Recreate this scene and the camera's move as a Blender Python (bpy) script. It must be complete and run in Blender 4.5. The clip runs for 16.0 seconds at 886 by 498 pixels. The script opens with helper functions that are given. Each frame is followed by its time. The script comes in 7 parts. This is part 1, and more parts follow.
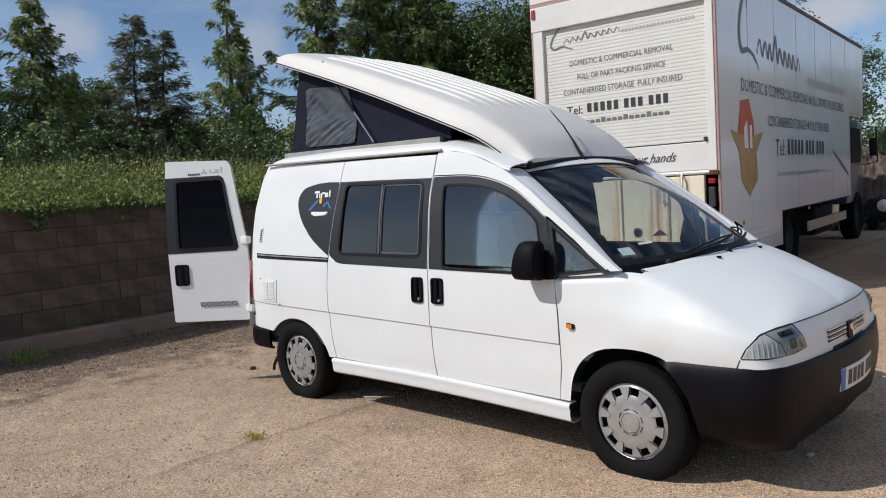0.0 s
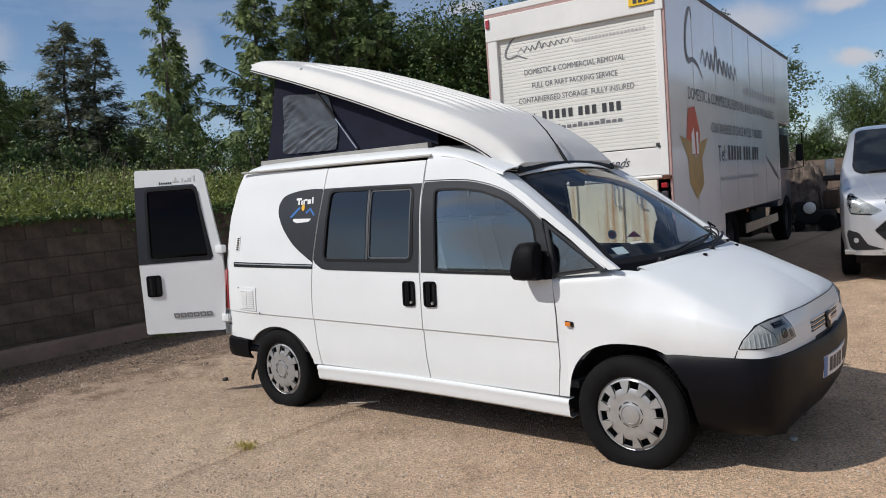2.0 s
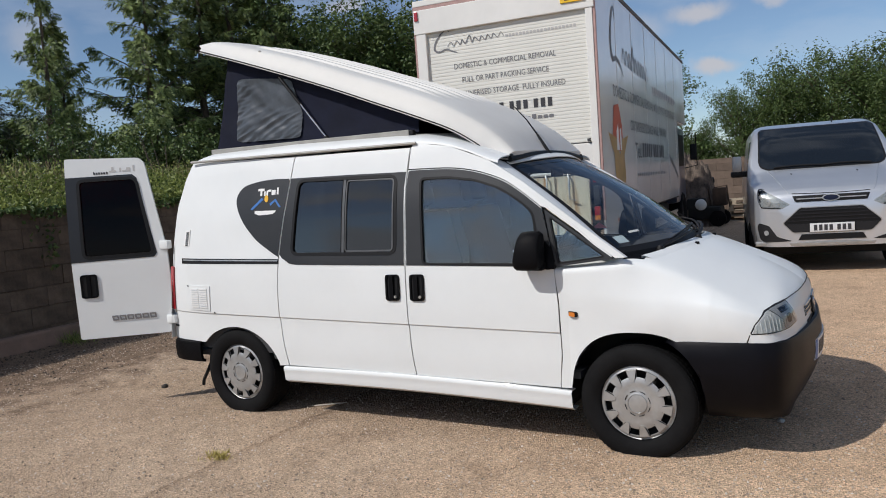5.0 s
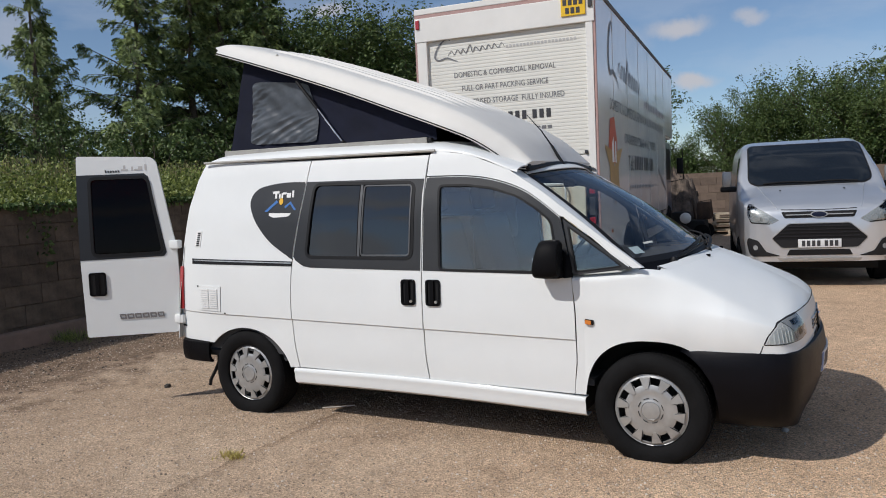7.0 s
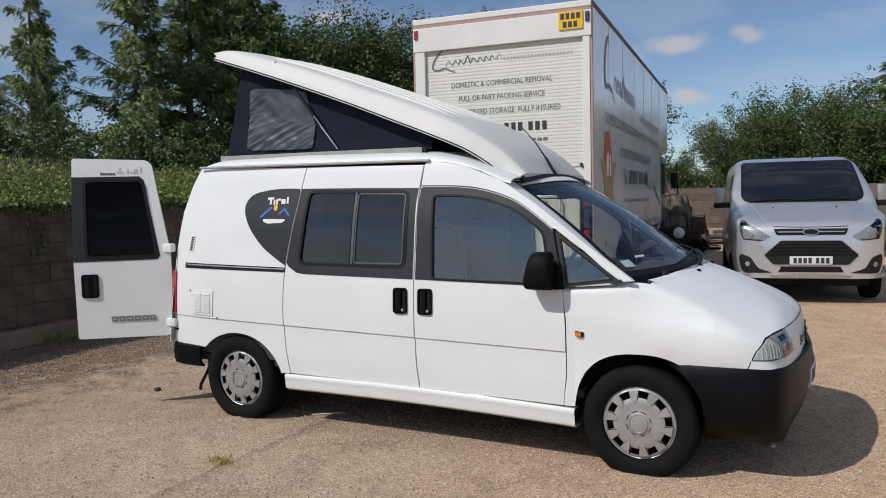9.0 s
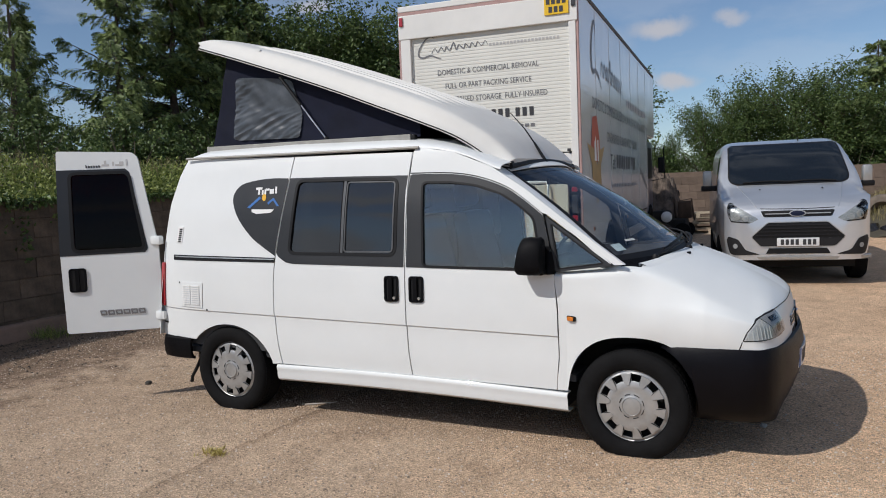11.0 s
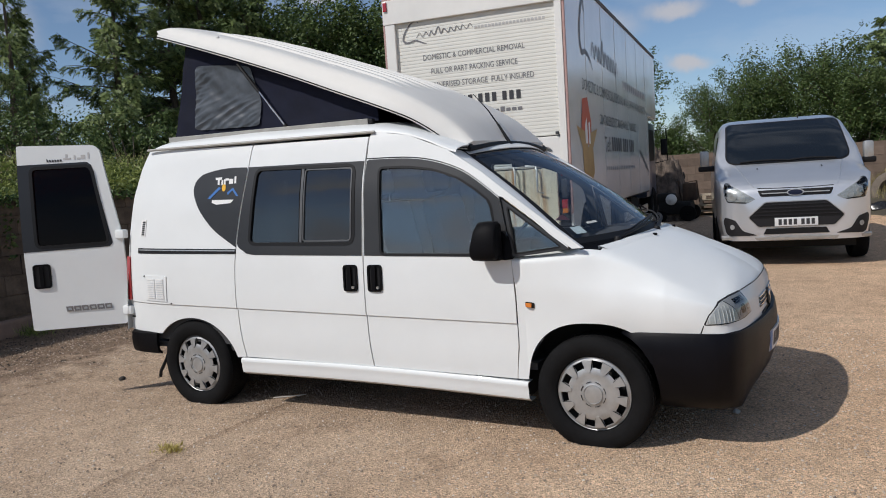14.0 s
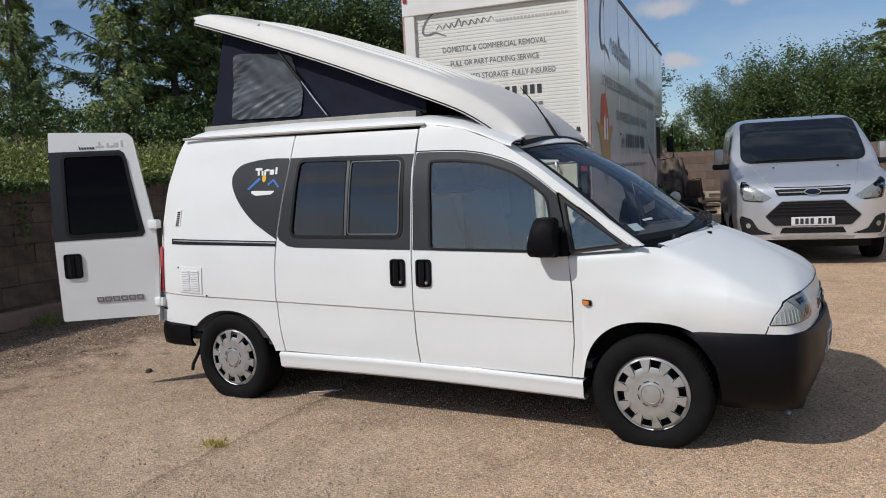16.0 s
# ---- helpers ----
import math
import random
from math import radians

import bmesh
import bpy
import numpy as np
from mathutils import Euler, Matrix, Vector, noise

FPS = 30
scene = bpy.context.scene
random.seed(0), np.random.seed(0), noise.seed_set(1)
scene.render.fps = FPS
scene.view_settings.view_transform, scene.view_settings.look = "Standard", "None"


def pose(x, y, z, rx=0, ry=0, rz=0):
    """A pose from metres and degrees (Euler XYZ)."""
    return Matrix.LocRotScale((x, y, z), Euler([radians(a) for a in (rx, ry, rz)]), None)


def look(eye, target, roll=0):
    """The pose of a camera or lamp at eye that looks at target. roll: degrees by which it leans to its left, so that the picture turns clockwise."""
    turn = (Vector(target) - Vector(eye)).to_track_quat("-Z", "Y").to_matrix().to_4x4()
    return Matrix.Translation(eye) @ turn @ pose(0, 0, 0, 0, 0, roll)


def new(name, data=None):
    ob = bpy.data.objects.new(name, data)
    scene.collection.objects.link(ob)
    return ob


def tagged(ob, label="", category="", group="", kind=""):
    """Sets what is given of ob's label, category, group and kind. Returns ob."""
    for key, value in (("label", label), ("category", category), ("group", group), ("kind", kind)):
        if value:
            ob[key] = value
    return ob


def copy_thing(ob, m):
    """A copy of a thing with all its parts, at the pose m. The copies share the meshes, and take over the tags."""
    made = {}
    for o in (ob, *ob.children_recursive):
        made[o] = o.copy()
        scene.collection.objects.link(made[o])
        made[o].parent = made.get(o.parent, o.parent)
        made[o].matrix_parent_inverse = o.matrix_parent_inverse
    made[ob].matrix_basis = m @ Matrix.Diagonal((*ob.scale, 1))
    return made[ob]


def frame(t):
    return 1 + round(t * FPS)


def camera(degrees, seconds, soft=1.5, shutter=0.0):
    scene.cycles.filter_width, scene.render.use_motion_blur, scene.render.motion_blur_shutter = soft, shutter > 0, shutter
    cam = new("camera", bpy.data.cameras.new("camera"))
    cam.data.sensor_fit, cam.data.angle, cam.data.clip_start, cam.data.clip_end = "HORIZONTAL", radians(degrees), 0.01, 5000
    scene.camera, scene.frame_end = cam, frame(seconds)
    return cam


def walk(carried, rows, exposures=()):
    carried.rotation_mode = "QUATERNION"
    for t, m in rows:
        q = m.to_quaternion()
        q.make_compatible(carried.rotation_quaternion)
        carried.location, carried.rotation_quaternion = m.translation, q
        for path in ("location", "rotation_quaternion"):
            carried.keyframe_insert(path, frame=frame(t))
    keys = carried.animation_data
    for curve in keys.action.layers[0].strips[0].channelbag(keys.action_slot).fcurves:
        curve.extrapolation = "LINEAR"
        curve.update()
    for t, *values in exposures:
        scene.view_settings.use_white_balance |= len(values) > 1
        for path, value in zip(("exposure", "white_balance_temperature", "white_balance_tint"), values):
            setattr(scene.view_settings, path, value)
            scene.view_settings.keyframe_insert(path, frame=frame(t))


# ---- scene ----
cam = camera(60.5, 16.0, soft=1.0)
METRES, EYE, TILT, LEAN, TURN = 8.0, 1.5, 0.0, 0.0, 0.0
PATH = [
    (0, (4.785, -3.34, 1.514), (3.405, -1.901, 1.359), -3.5),
    (0.5, (4.775, -3.478, 1.523), (3.429, -2.007, 1.366), -3.7),
    (1, (4.75, -3.638, 1.529), (3.44, -2.135, 1.375), -3.9),
    (1.5, (4.667, -3.665, 1.52), (3.391, -2.131, 1.371), -4.1),
    (2, (4.552, -3.646, 1.508), (3.308, -2.087, 1.366), -4.2),
    (2.5, (4.439, -3.608, 1.513), (3.227, -2.023, 1.375), -4.4),
    (3, (4.341, -3.614, 1.502), (3.17, -1.999, 1.364), -4.7),
    (3.5, (4.234, -3.701, 1.493), (3.116, -2.048, 1.35), -4.7),
    (4, (4.121, -3.799, 1.49), (3.062, -2.109, 1.338), -4.6),
    (6.5, (3.757, -3.955, 1.496), (2.813, -2.2, 1.332), -3.2),
    (7, (3.751, -4.04, 1.505), (2.814, -2.279, 1.355), -2.6),
    (7.5, (3.767, -4.049, 1.511), (2.834, -2.284, 1.378), -2.0),
    (8, (3.785, -4.06, 1.509), (2.853, -2.294, 1.39), -1.5),
    (10.5, (3.745, -4.052, 1.505), (2.837, -2.277, 1.356), -1.8),
    (11, (3.753, -4.054, 1.498), (2.857, -2.273, 1.341), -2.3),
    (11.5, (3.761, -4.054, 1.503), (2.881, -2.265, 1.341), -2.6),
    (12, (3.77, -4.039, 1.499), (2.905, -2.243, 1.335), -2.9),
    (12.5, (3.788, -4.01, 1.494), (2.93, -2.21, 1.33), -3.2),
    (13, (3.819, -3.947, 1.493), (2.949, -2.154, 1.33), -3.4),
    (13.5, (3.914, -3.824, 1.482), (3.013, -2.046, 1.312), -3.6),
    (14, (3.992, -3.779, 1.456), (3.059, -2.02, 1.272), -3.7),
    (14.5, (3.991, -3.748, 1.449), (3.035, -2.003, 1.244), -3.8),
    (15, (3.911, -3.754, 1.45), (2.955, -2.011, 1.23), -3.7),
    (15.5, (3.781, -3.816, 1.448), (2.842, -2.064, 1.228), -3.4),
    (16, (3.644, -3.88, 1.477), (2.736, -2.109, 1.275), -2.8),
]
walk(cam, [(t, look(eye, target, roll)) for t, eye, target, roll in PATH], [(0.0, 0.16), (2.0, 0.12), (6.5, 0.03), (10.5, 0.0), (16.0, 0.0)])

# ---- light ----
SUN_AZ, SUN_EL = math.atan2(-0.98, -0.64), radians(40.5)
world = bpy.data.worlds.new("sky")
scene.world = world
world.use_nodes = True
wn, wl = world.node_tree.nodes, world.node_tree.links
sky = wn.new("ShaderNodeTexSky")
sky.sky_type, sky.sun_disc = "NISHITA", False
sky.sun_elevation, sky.sun_rotation = SUN_EL, math.pi / 2 - SUN_AZ
sky.air_density, sky.dust_density, sky.ozone_density = 0.8, 0.3, 2.6
background = wn["Background"]
background.inputs["Strength"].default_value = 0.093
# thin fair-weather clouds
geo = wn.new("ShaderNodeTexCoord")
stretch = wn.new("ShaderNodeMapping")
stretch.inputs["Scale"].default_value = (2.2, 2.2, 7.0)
stretch.inputs["Location"].default_value = (0.4, 1.3, 0.2)
puff = wn.new("ShaderNodeTexNoise")
puff.inputs["Scale"].default_value, puff.inputs["Detail"].default_value = 2.4, 7
puff.inputs["Roughness"].default_value = 0.55
cut = wn.new("ShaderNodeMapRange")
cut.inputs["From Min"].default_value, cut.inputs["From Max"].default_value = 0.47, 0.60
where, lean_to, thick_sky = wn.new("ShaderNodeVectorMath"), wn.new("ShaderNodeMapRange"), wn.new("ShaderNodeMath")
where.operation, thick_sky.operation = "DOT_PRODUCT", "MULTIPLY"
where.inputs[1].default_value = (0.0, -0.6, 0.8)
lean_to.inputs["From Min"].default_value, lean_to.inputs["From Max"].default_value = 0.1, 0.55
lean_to.inputs["To Min"].default_value, lean_to.inputs["To Max"].default_value = 0.15, 0.95
wl.new(geo.outputs["Generated"], where.inputs[0])
wl.new(where.outputs["Value"], lean_to.inputs["Value"])
wl.new(lean_to.outputs["Result"], thick_sky.inputs[1])
cloud = wn.new("ShaderNodeMixRGB")
cloud.inputs["Color2"].default_value = (6.0, 6.4, 7.2, 1)
wl.new(geo.outputs["Generated"], stretch.inputs["Vector"])
wl.new(stretch.outputs["Vector"], puff.inputs["Vector"])
wl.new(puff.outputs["Fac"], cut.inputs["Value"])
wl.new(cut.outputs["Result"], thick_sky.inputs[0])
wl.new(thick_sky.outputs[0], cloud.inputs["Fac"])
wl.new(sky.outputs["Color"], cloud.inputs["Color1"])
# small fair-weather puffs low over the trees: direction, half width, half height, density
PUFFS = [
    ((-0.177, 0.966, 0.187), 0.055, 0.017, 0.8),
    ((-0.095, 0.977, 0.19), 0.028, 0.012, 0.6),
    ((-0.164, 0.979, 0.12), 0.042, 0.013, 0.85),
    ((-0.278, 0.945, 0.174), 0.09, 0.035, 0.7),
    ((-0.915, 0.349, 0.204), 0.06, 0.05, 0.45),
    ((-0.817, 0.543, 0.195), 0.05, 0.05, 0.4),
    ((-0.567, 0.79, 0.232), 0.035, 0.012, 0.7),
    ((0.075, 0.989, 0.125), 0.03, 0.03, 0.5),
]
wisp = wn.new("ShaderNodeTexNoise")
wisp.inputs["Scale"].default_value, wisp.inputs["Detail"].default_value, wisp.inputs["Roughness"].default_value = 22, 6, 0.6
wl.new(geo.outputs["Generated"], wisp.inputs["Vector"])
ragged = wn.new("ShaderNodeVectorMath")
ragged.operation = "MULTIPLY_ADD"
ragged.inputs[1].default_value, ragged.inputs[2].default_value = (0.035, 0.035, 0.03), (-0.0175, -0.0175, -0.015)
wl.new(wisp.outputs["Color"], ragged.inputs[0])
shifted = wn.new("ShaderNodeVectorMath")
wl.new(geo.outputs["Generated"], shifted.inputs[0])
wl.new(ragged.outputs["Vector"], shifted.inputs[1])
heaven = cloud.outputs["Color"]
for way, wide, high, dense in PUFFS:
    local, far_off, body, over = wn.new("ShaderNodeMapping"), wn.new("ShaderNodeVectorMath"), wn.new("ShaderNodeMapRange"), wn.new("ShaderNodeMixRGB")
    local.vector_type = "TEXTURE"
    local.inputs["Location"].default_value = way
    local.inputs["Rotation"].default_value = (0, 0, math.atan2(way[1], way[0]))
    local.inputs["Scale"].default_value = (0.3, 0.8 * wide, 0.8 * high)
    far_off.operation = "LENGTH"
    body.interpolation_type = "SMOOTHSTEP"
    body.inputs["From Min"].default_value, body.inputs["From Max"].default_value = 1.15, 0.25
    body.inputs["To Max"].default_value = dense
    over.inputs["Color2"].default_value = (5.6, 5.5, 5.8, 1)
    wl.new(shifted.outputs["Vector"], local.inputs["Vector"])
    wl.new(local.outputs["Vector"], far_off.inputs[0])
    wl.new(far_off.outputs["Value"], body.inputs["Value"])
    wl.new(body.outputs["Result"], over.inputs["Fac"])
    wl.new(heaven, over.inputs["Color1"])
    heaven = over.outputs["Color"]
wl.new(heaven, background.inputs["Color"])

sun = new("sun", bpy.data.lights.new("sun", "SUN"))
sun.data.energy, sun.data.angle, sun.data.color = 3.3, radians(0.6), (1.0, 0.962, 0.918)
sun.matrix_world = look((-6.4, -9.8, 11.7), (0, 0, 0))
scene.view_settings.exposure = 0.0


# ---- materials ----
def material(name, color, rough=0.5, metal=0.0, spec=0.5, vary=0.0, scale=3.0, bump=0.0, bump_scale=60.0, coat=0.0, second=None, emit=None):
    """A surface with stains at one scale and fine relief at another."""
    m = bpy.data.materials.new(name)
    m.use_nodes = True
    n, l = m.node_tree.nodes, m.node_tree.links
    b = n["Principled BSDF"]
    b.inputs["Base Color"].default_value = (*color, 1)
    b.inputs["Roughness"].default_value, b.inputs["Metallic"].default_value = rough, metal
    b.inputs["Specular IOR Level"].default_value = spec
    b.inputs["Coat Weight"].default_value = coat
    b.inputs["Coat Roughness"].default_value = 0.04
    co = n.new("ShaderNodeTexCoord")
    if vary or second:
        t = n.new("ShaderNodeTexNoise")
        t.inputs["Scale"].default_value, t.inputs["Detail"].default_value, t.inputs["Roughness"].default_value = scale, 8, 0.65
        l.new(co.outputs["Object"], t.inputs["Vector"])
        ramp = n.new("ShaderNodeValToRGB")
        ramp.color_ramp.elements[0].position, ramp.color_ramp.elements[1].position = 0.32, 0.68
        c2 = second or tuple(min(1, c * (1 + vary)) for c in color)
        c1 = color if second else tuple(c * (1 - vary) for c in color)
        ramp.color_ramp.elements[0].color, ramp.color_ramp.elements[1].color = (*c1, 1), (*c2, 1)
        l.new(t.outputs["Fac"], ramp.inputs["Fac"])
        l.new(ramp.outputs["Color"], b.inputs["Base Color"])
        r = n.new("ShaderNodeMapRange")
        r.inputs["To Min"].default_value, r.inputs["To Max"].default_value = max(0.0, rough - 0.08), min(1.0, rough + 0.1)
        l.new(t.outputs["Fac"], r.inputs["Value"])
        l.new(r.outputs["Result"], b.inputs["Roughness"])
    if bump:
        t2 = n.new("ShaderNodeTexNoise")
        t2.inputs["Scale"].default_value, t2.inputs["Detail"].default_value = bump_scale, 5
        l.new(co.outputs["Object"], t2.inputs["Vector"])
        bn = n.new("ShaderNodeBump")
        bn.inputs["Strength"].default_value, bn.inputs["Distance"].default_value = bump, 0.01
        l.new(t2.outputs["Fac"], bn.inputs["Height"])
        l.new(bn.outputs["Normal"], b.inputs["Normal"])
    if emit:
        b.inputs["Emission Color"].default_value, b.inputs["Emission Strength"].default_value = (*color, 1), emit
    return m


def glass_material(name, tint, gloss=0.05, ior=1.52):
    """A thin pane: tinted see-through with a mirror-like sheen that grows at grazing angles."""
    m = bpy.data.materials.new(name)
    m.use_nodes = True
    n, l = m.node_tree.nodes, m.node_tree.links
    n.remove(n["Principled BSDF"])
    clear, shine, mix, fres = n.new("ShaderNodeBsdfTransparent"), n.new("ShaderNodeBsdfGlossy"), n.new("ShaderNodeMixShader"), n.new("ShaderNodeFresnel")
    clear.inputs["Color"].default_value = (*tint, 1)
    shine.inputs["Roughness"].default_value = 0.02
    fres.inputs["IOR"].default_value = ior
    add = n.new("ShaderNodeMath")
    add.operation, add.use_clamp = "ADD", True
    add.inputs[1].default_value = gloss
    l.new(fres.outputs[0], add.inputs[0])
    l.new(add.outputs[0], mix.inputs[0])
    l.new(clear.outputs[0], mix.inputs[1])
    l.new(shine.outputs[0], mix.inputs[2])
    l.new(mix.outputs[0], n["Material Output"].inputs["Surface"])
    return m


def leaf_material(name, dark, light, rough=0.5, through_light=0.18):
    m = bpy.data.materials.new(name)
    m.use_nodes = True
    n, l = m.node_tree.nodes, m.node_tree.links
    b = n["Principled BSDF"]
    b.inputs["Roughness"].default_value, b.inputs["Specular IOR Level"].default_value = rough, 0.35
    g, ramp = n.new("ShaderNodeNewGeometry"), n.new("ShaderNodeValToRGB")
    ramp.color_ramp.elements[0].color, ramp.color_ramp.elements[1].color = (*dark, 1), (*light, 1)
    l.new(g.outputs["Random Per Island"], ramp.inputs["Fac"])
    l.new(ramp.outputs["Color"], b.inputs["Base Color"])
    back, mix = n.new("ShaderNodeBsdfTranslucent"), n.new("ShaderNodeMixShader")
    l.new(ramp.outputs["Color"], back.inputs["Color"])
    mix.inputs[0].default_value = through_light
    l.new(b.outputs[0], mix.inputs[1])
    l.new(back.outputs[0], mix.inputs[2])
    l.new(mix.outputs[0], n["Material Output"].inputs["Surface"])
    return m


WHITE = material("white_car_paint", (0.715, 0.735, 0.735), 0.46, spec=0.3, vary=0.03, scale=1.5, coat=0.22)
ROOFWHITE = material("white_fibreglass", (0.66, 0.65, 0.62), 0.55, spec=0.3, vary=0.05, scale=2.5, bump=0.03, bump_scale=90)
FOIL = material("dark_grey_foil", (0.024, 0.0245, 0.026), 0.38, vary=0.1, scale=4)
BLACK = material("black_plastic", (0.004, 0.004, 0.005), 0.55, spec=0.09, vary=0.25, scale=5, bump=0.15, bump_scale=350)
RUBBER = material("tyre_rubber", (0.008, 0.008, 0.0085), 0.8, spec=0.12, vary=0.3, scale=9, bump=0.2, bump_scale=120)
SEAL = material("black_rubber_seal", (0.006, 0.006, 0.007), 0.55, spec=0.3)
CAPSILVER = material("silver_painted_plastic", (0.40, 0.40, 0.395), 0.35, metal=0.5, vary=0.12, scale=12)
ALU = material("aluminium", (0.62, 0.62, 0.60), 0.35, metal=0.8, vary=0.15, scale=6)
CHROME = material("chrome", (0.75, 0.76, 0.78), 0.12, metal=1.0)
DARK = material("dark_underbody", (0.012, 0.012, 0.012), 0.85)
CABIN = material("grey_cabin_trim", (0.05, 0.052, 0.056), 0.75, vary=0.2, scale=9, bump=0.1, bump_scale=200)
SEATFABRIC = material("blue_grey_seat_fabric", (0.09, 0.11, 0.15), 0.9, vary=0.3, scale=25, bump=0.2, bump_scale=300)
LINING = material("pale_headlining", (0.42, 0.41, 0.39), 0.9, vary=0.06, scale=6)
GLASS = glass_material("clear_window_glass", (0.93, 0.955, 0.95), 0.07)
DOORGLASS = glass_material("side_window_glass", (0.86, 0.90, 0.91), 0.07)
DARKGLASS = glass_material("tinted_window_glass", (0.13, 0.135, 0.14), 0.06)
LAMPGLASS = glass_material("headlamp_lens", (0.90, 0.92, 0.92), 0.01)
PANEGREY = material("dull_grey_pane_frame", (0.10, 0.103, 0.107), 0.45, metal=0.3, vary=0.15, scale=12)
AMBER = material("amber_lens", (0.65, 0.20, 0.03), 0.2, coat=0.8)
RED = material("red_lens", (0.38, 0.015, 0.02), 0.22, coat=0.8)
CANVAS = material("dark_blue_grey_canvas", (0.007, 0.009, 0.022), 0.85, spec=0.25, vary=0.25, scale=4, bump=0.25, bump_scale=14)
VINYL = material("grey_window_vinyl", (0.062, 0.070, 0.082), 0.36, vary=0.3, scale=7)
YELLOW = material("yellow", (0.75, 0.42, 0.03), 0.4)
BLUE = material("blue", (0.05, 0.16, 0.42), 0.4)
INK = material("dark_lettering", (0.035, 0.035, 0.04), 0.5)
FADED = material("faded_lettering", (0.48, 0.47, 0.46), 0.5)
PALE = material("white_print", (0.78, 0.78, 0.77), 0.4)


# ---- mesh helpers ----
def part(name, bm, mat, parent=None, label="", smooth=True, kind="", category="", flip=True):
    """Links a bmesh as one mesh object under a thing or a part."""
    if flip:
        bmesh.ops.recalc_face_normals(bm, faces=bm.faces)
    for f in bm.faces:
        f.smooth = smooth
    me = bpy.data.meshes.new(name)
    bm.to_mesh(me)
    bm.free()
    if mat:
        me.materials.append(mat)
    if smooth:
        me.set_sharp_from_angle(angle=radians(38))
    ob = new(name, me)
    ob.parent = parent
    return tagged(ob, label, category, "", kind)


def empty(name, at, label, category, group="", turn=0.0):
    ob = new(name)
    ob.empty_display_size = 0.2
    ob.matrix_world = pose(*at, 0, 0, turn)
    bpy.context.view_layer.update()
    return tagged(ob, label, category, group)


def box(bm, x0, x1, y0, y1, z0, z1, bevel=0.0, m=None):
    r = bmesh.ops.create_cube(bm, size=1)["verts"]
    for v in r:
        v.co = Vector(((x0 + x1) / 2 + v.co.x * (x1 - x0), (y0 + y1) / 2 + v.co.y * (y1 - y0), (z0 + z1) / 2 + v.co.z * (z1 - z0)))
    if bevel:
        es = {e for v in r for e in v.link_edges}
        r = bmesh.ops.bevel(bm, geom=list(es), offset=bevel, segments=2, affect="EDGES", profile=0.6)["verts"]
    if m:
        bmesh.ops.transform(bm, matrix=m, verts=list({v for v in r if v.is_valid}))
    return bm


def boxes(*rows, bevel=0.0):
    bm = bmesh.new()
    for r in rows:
        box(bm, *r, bevel=bevel)
    return bm


def tube(bm, points, radius, sides=8, radius2=None, cap=True):
    """A round bar through the points, tapering if radius2 is given."""
    pts = [Vector(p) for p in points]
    rings = []
    for i, p in enumerate(pts):
        d = (pts[min(i + 1, len(pts) - 1)] - pts[max(i - 1, 0)]).normalized()
        a = d.orthogonal().normalized() if i == 0 else (rings_a - d * rings_a.dot(d)).normalized()
        rings_a = a
        b = d.cross(a)
        r = radius if radius2 is None else radius + (radius2 - radius) * i / (len(pts) - 1)
        rings.append([bm.verts.new(p + r * (math.cos(k * math.tau / sides) * a + math.sin(k * math.tau / sides) * b)) for k in range(sides)])
    for r0, r1 in zip(rings, rings[1:]):
        for k in range(sides):
            bm.faces.new((r0[k], r0[(k + 1) % sides], r1[(k + 1) % sides], r1[k]))
    if cap:
        bm.faces.new(rings[0][::-1])
        bm.faces.new(rings[-1])
    return bm


def lathe(profile, steps=48, axis="y"):
    """Turns (radius, along) pairs round an axis."""
    bm = bmesh.new()
    rings = []
    for r, a in profile:
        ring = []
        for k in range(steps):
            c, s = math.cos(k * math.tau / steps), math.sin(k * math.tau / steps)
            ring.append(bm.verts.new((r * c, a, r * s) if axis == "y" else (r * c, r * s, a)))
        rings.append(ring)
    for r0, r1 in zip(rings, rings[1:]):
        for k in range(steps):
            bm.faces.new((r0[k], r0[(k + 1) % steps], r1[(k + 1) % steps], r1[k]))
    return bm


def grid_mesh(rows, thick=0.0):
    """A sheet through rows of points; thick gives it depth."""
    bm = bmesh.new()
    vs = [[bm.verts.new(p) for p in row] for row in rows]
    for a, b in zip(vs, vs[1:]):
        for k in range(len(a) - 1):
            if len({a[k], a[k + 1], b[k + 1], b[k]}) == 4:
                bm.faces.new((a[k], a[k + 1], b[k + 1], b[k]))
    if thick:
        bmesh.ops.recalc_face_normals(bm, faces=bm.faces)
        bmesh.ops.solidify(bm, geom=bm.faces[:], thickness=thick)
    return bm


def smooth_line(points, n=8, closed=False):
    """A soft curve through the points (Catmull-Rom)."""
    p = [Vector(q) for q in points]
    out, m = [], len(p)
    for i in range(m if closed else m - 1):
        a, b, c, d = (p[(i + k) % m] if closed else p[min(max(i + k, 0), m - 1)] for k in (-1, 0, 1, 2))
        for j in range(n):
            t = j / n
            out.append(0.5 * (2 * b + (c - a) * t + (2 * a - 5 * b + 4 * c - d) * t * t + (3 * b - a - 3 * c + d) * t**3))
    return out if closed else out + [p[-1]]


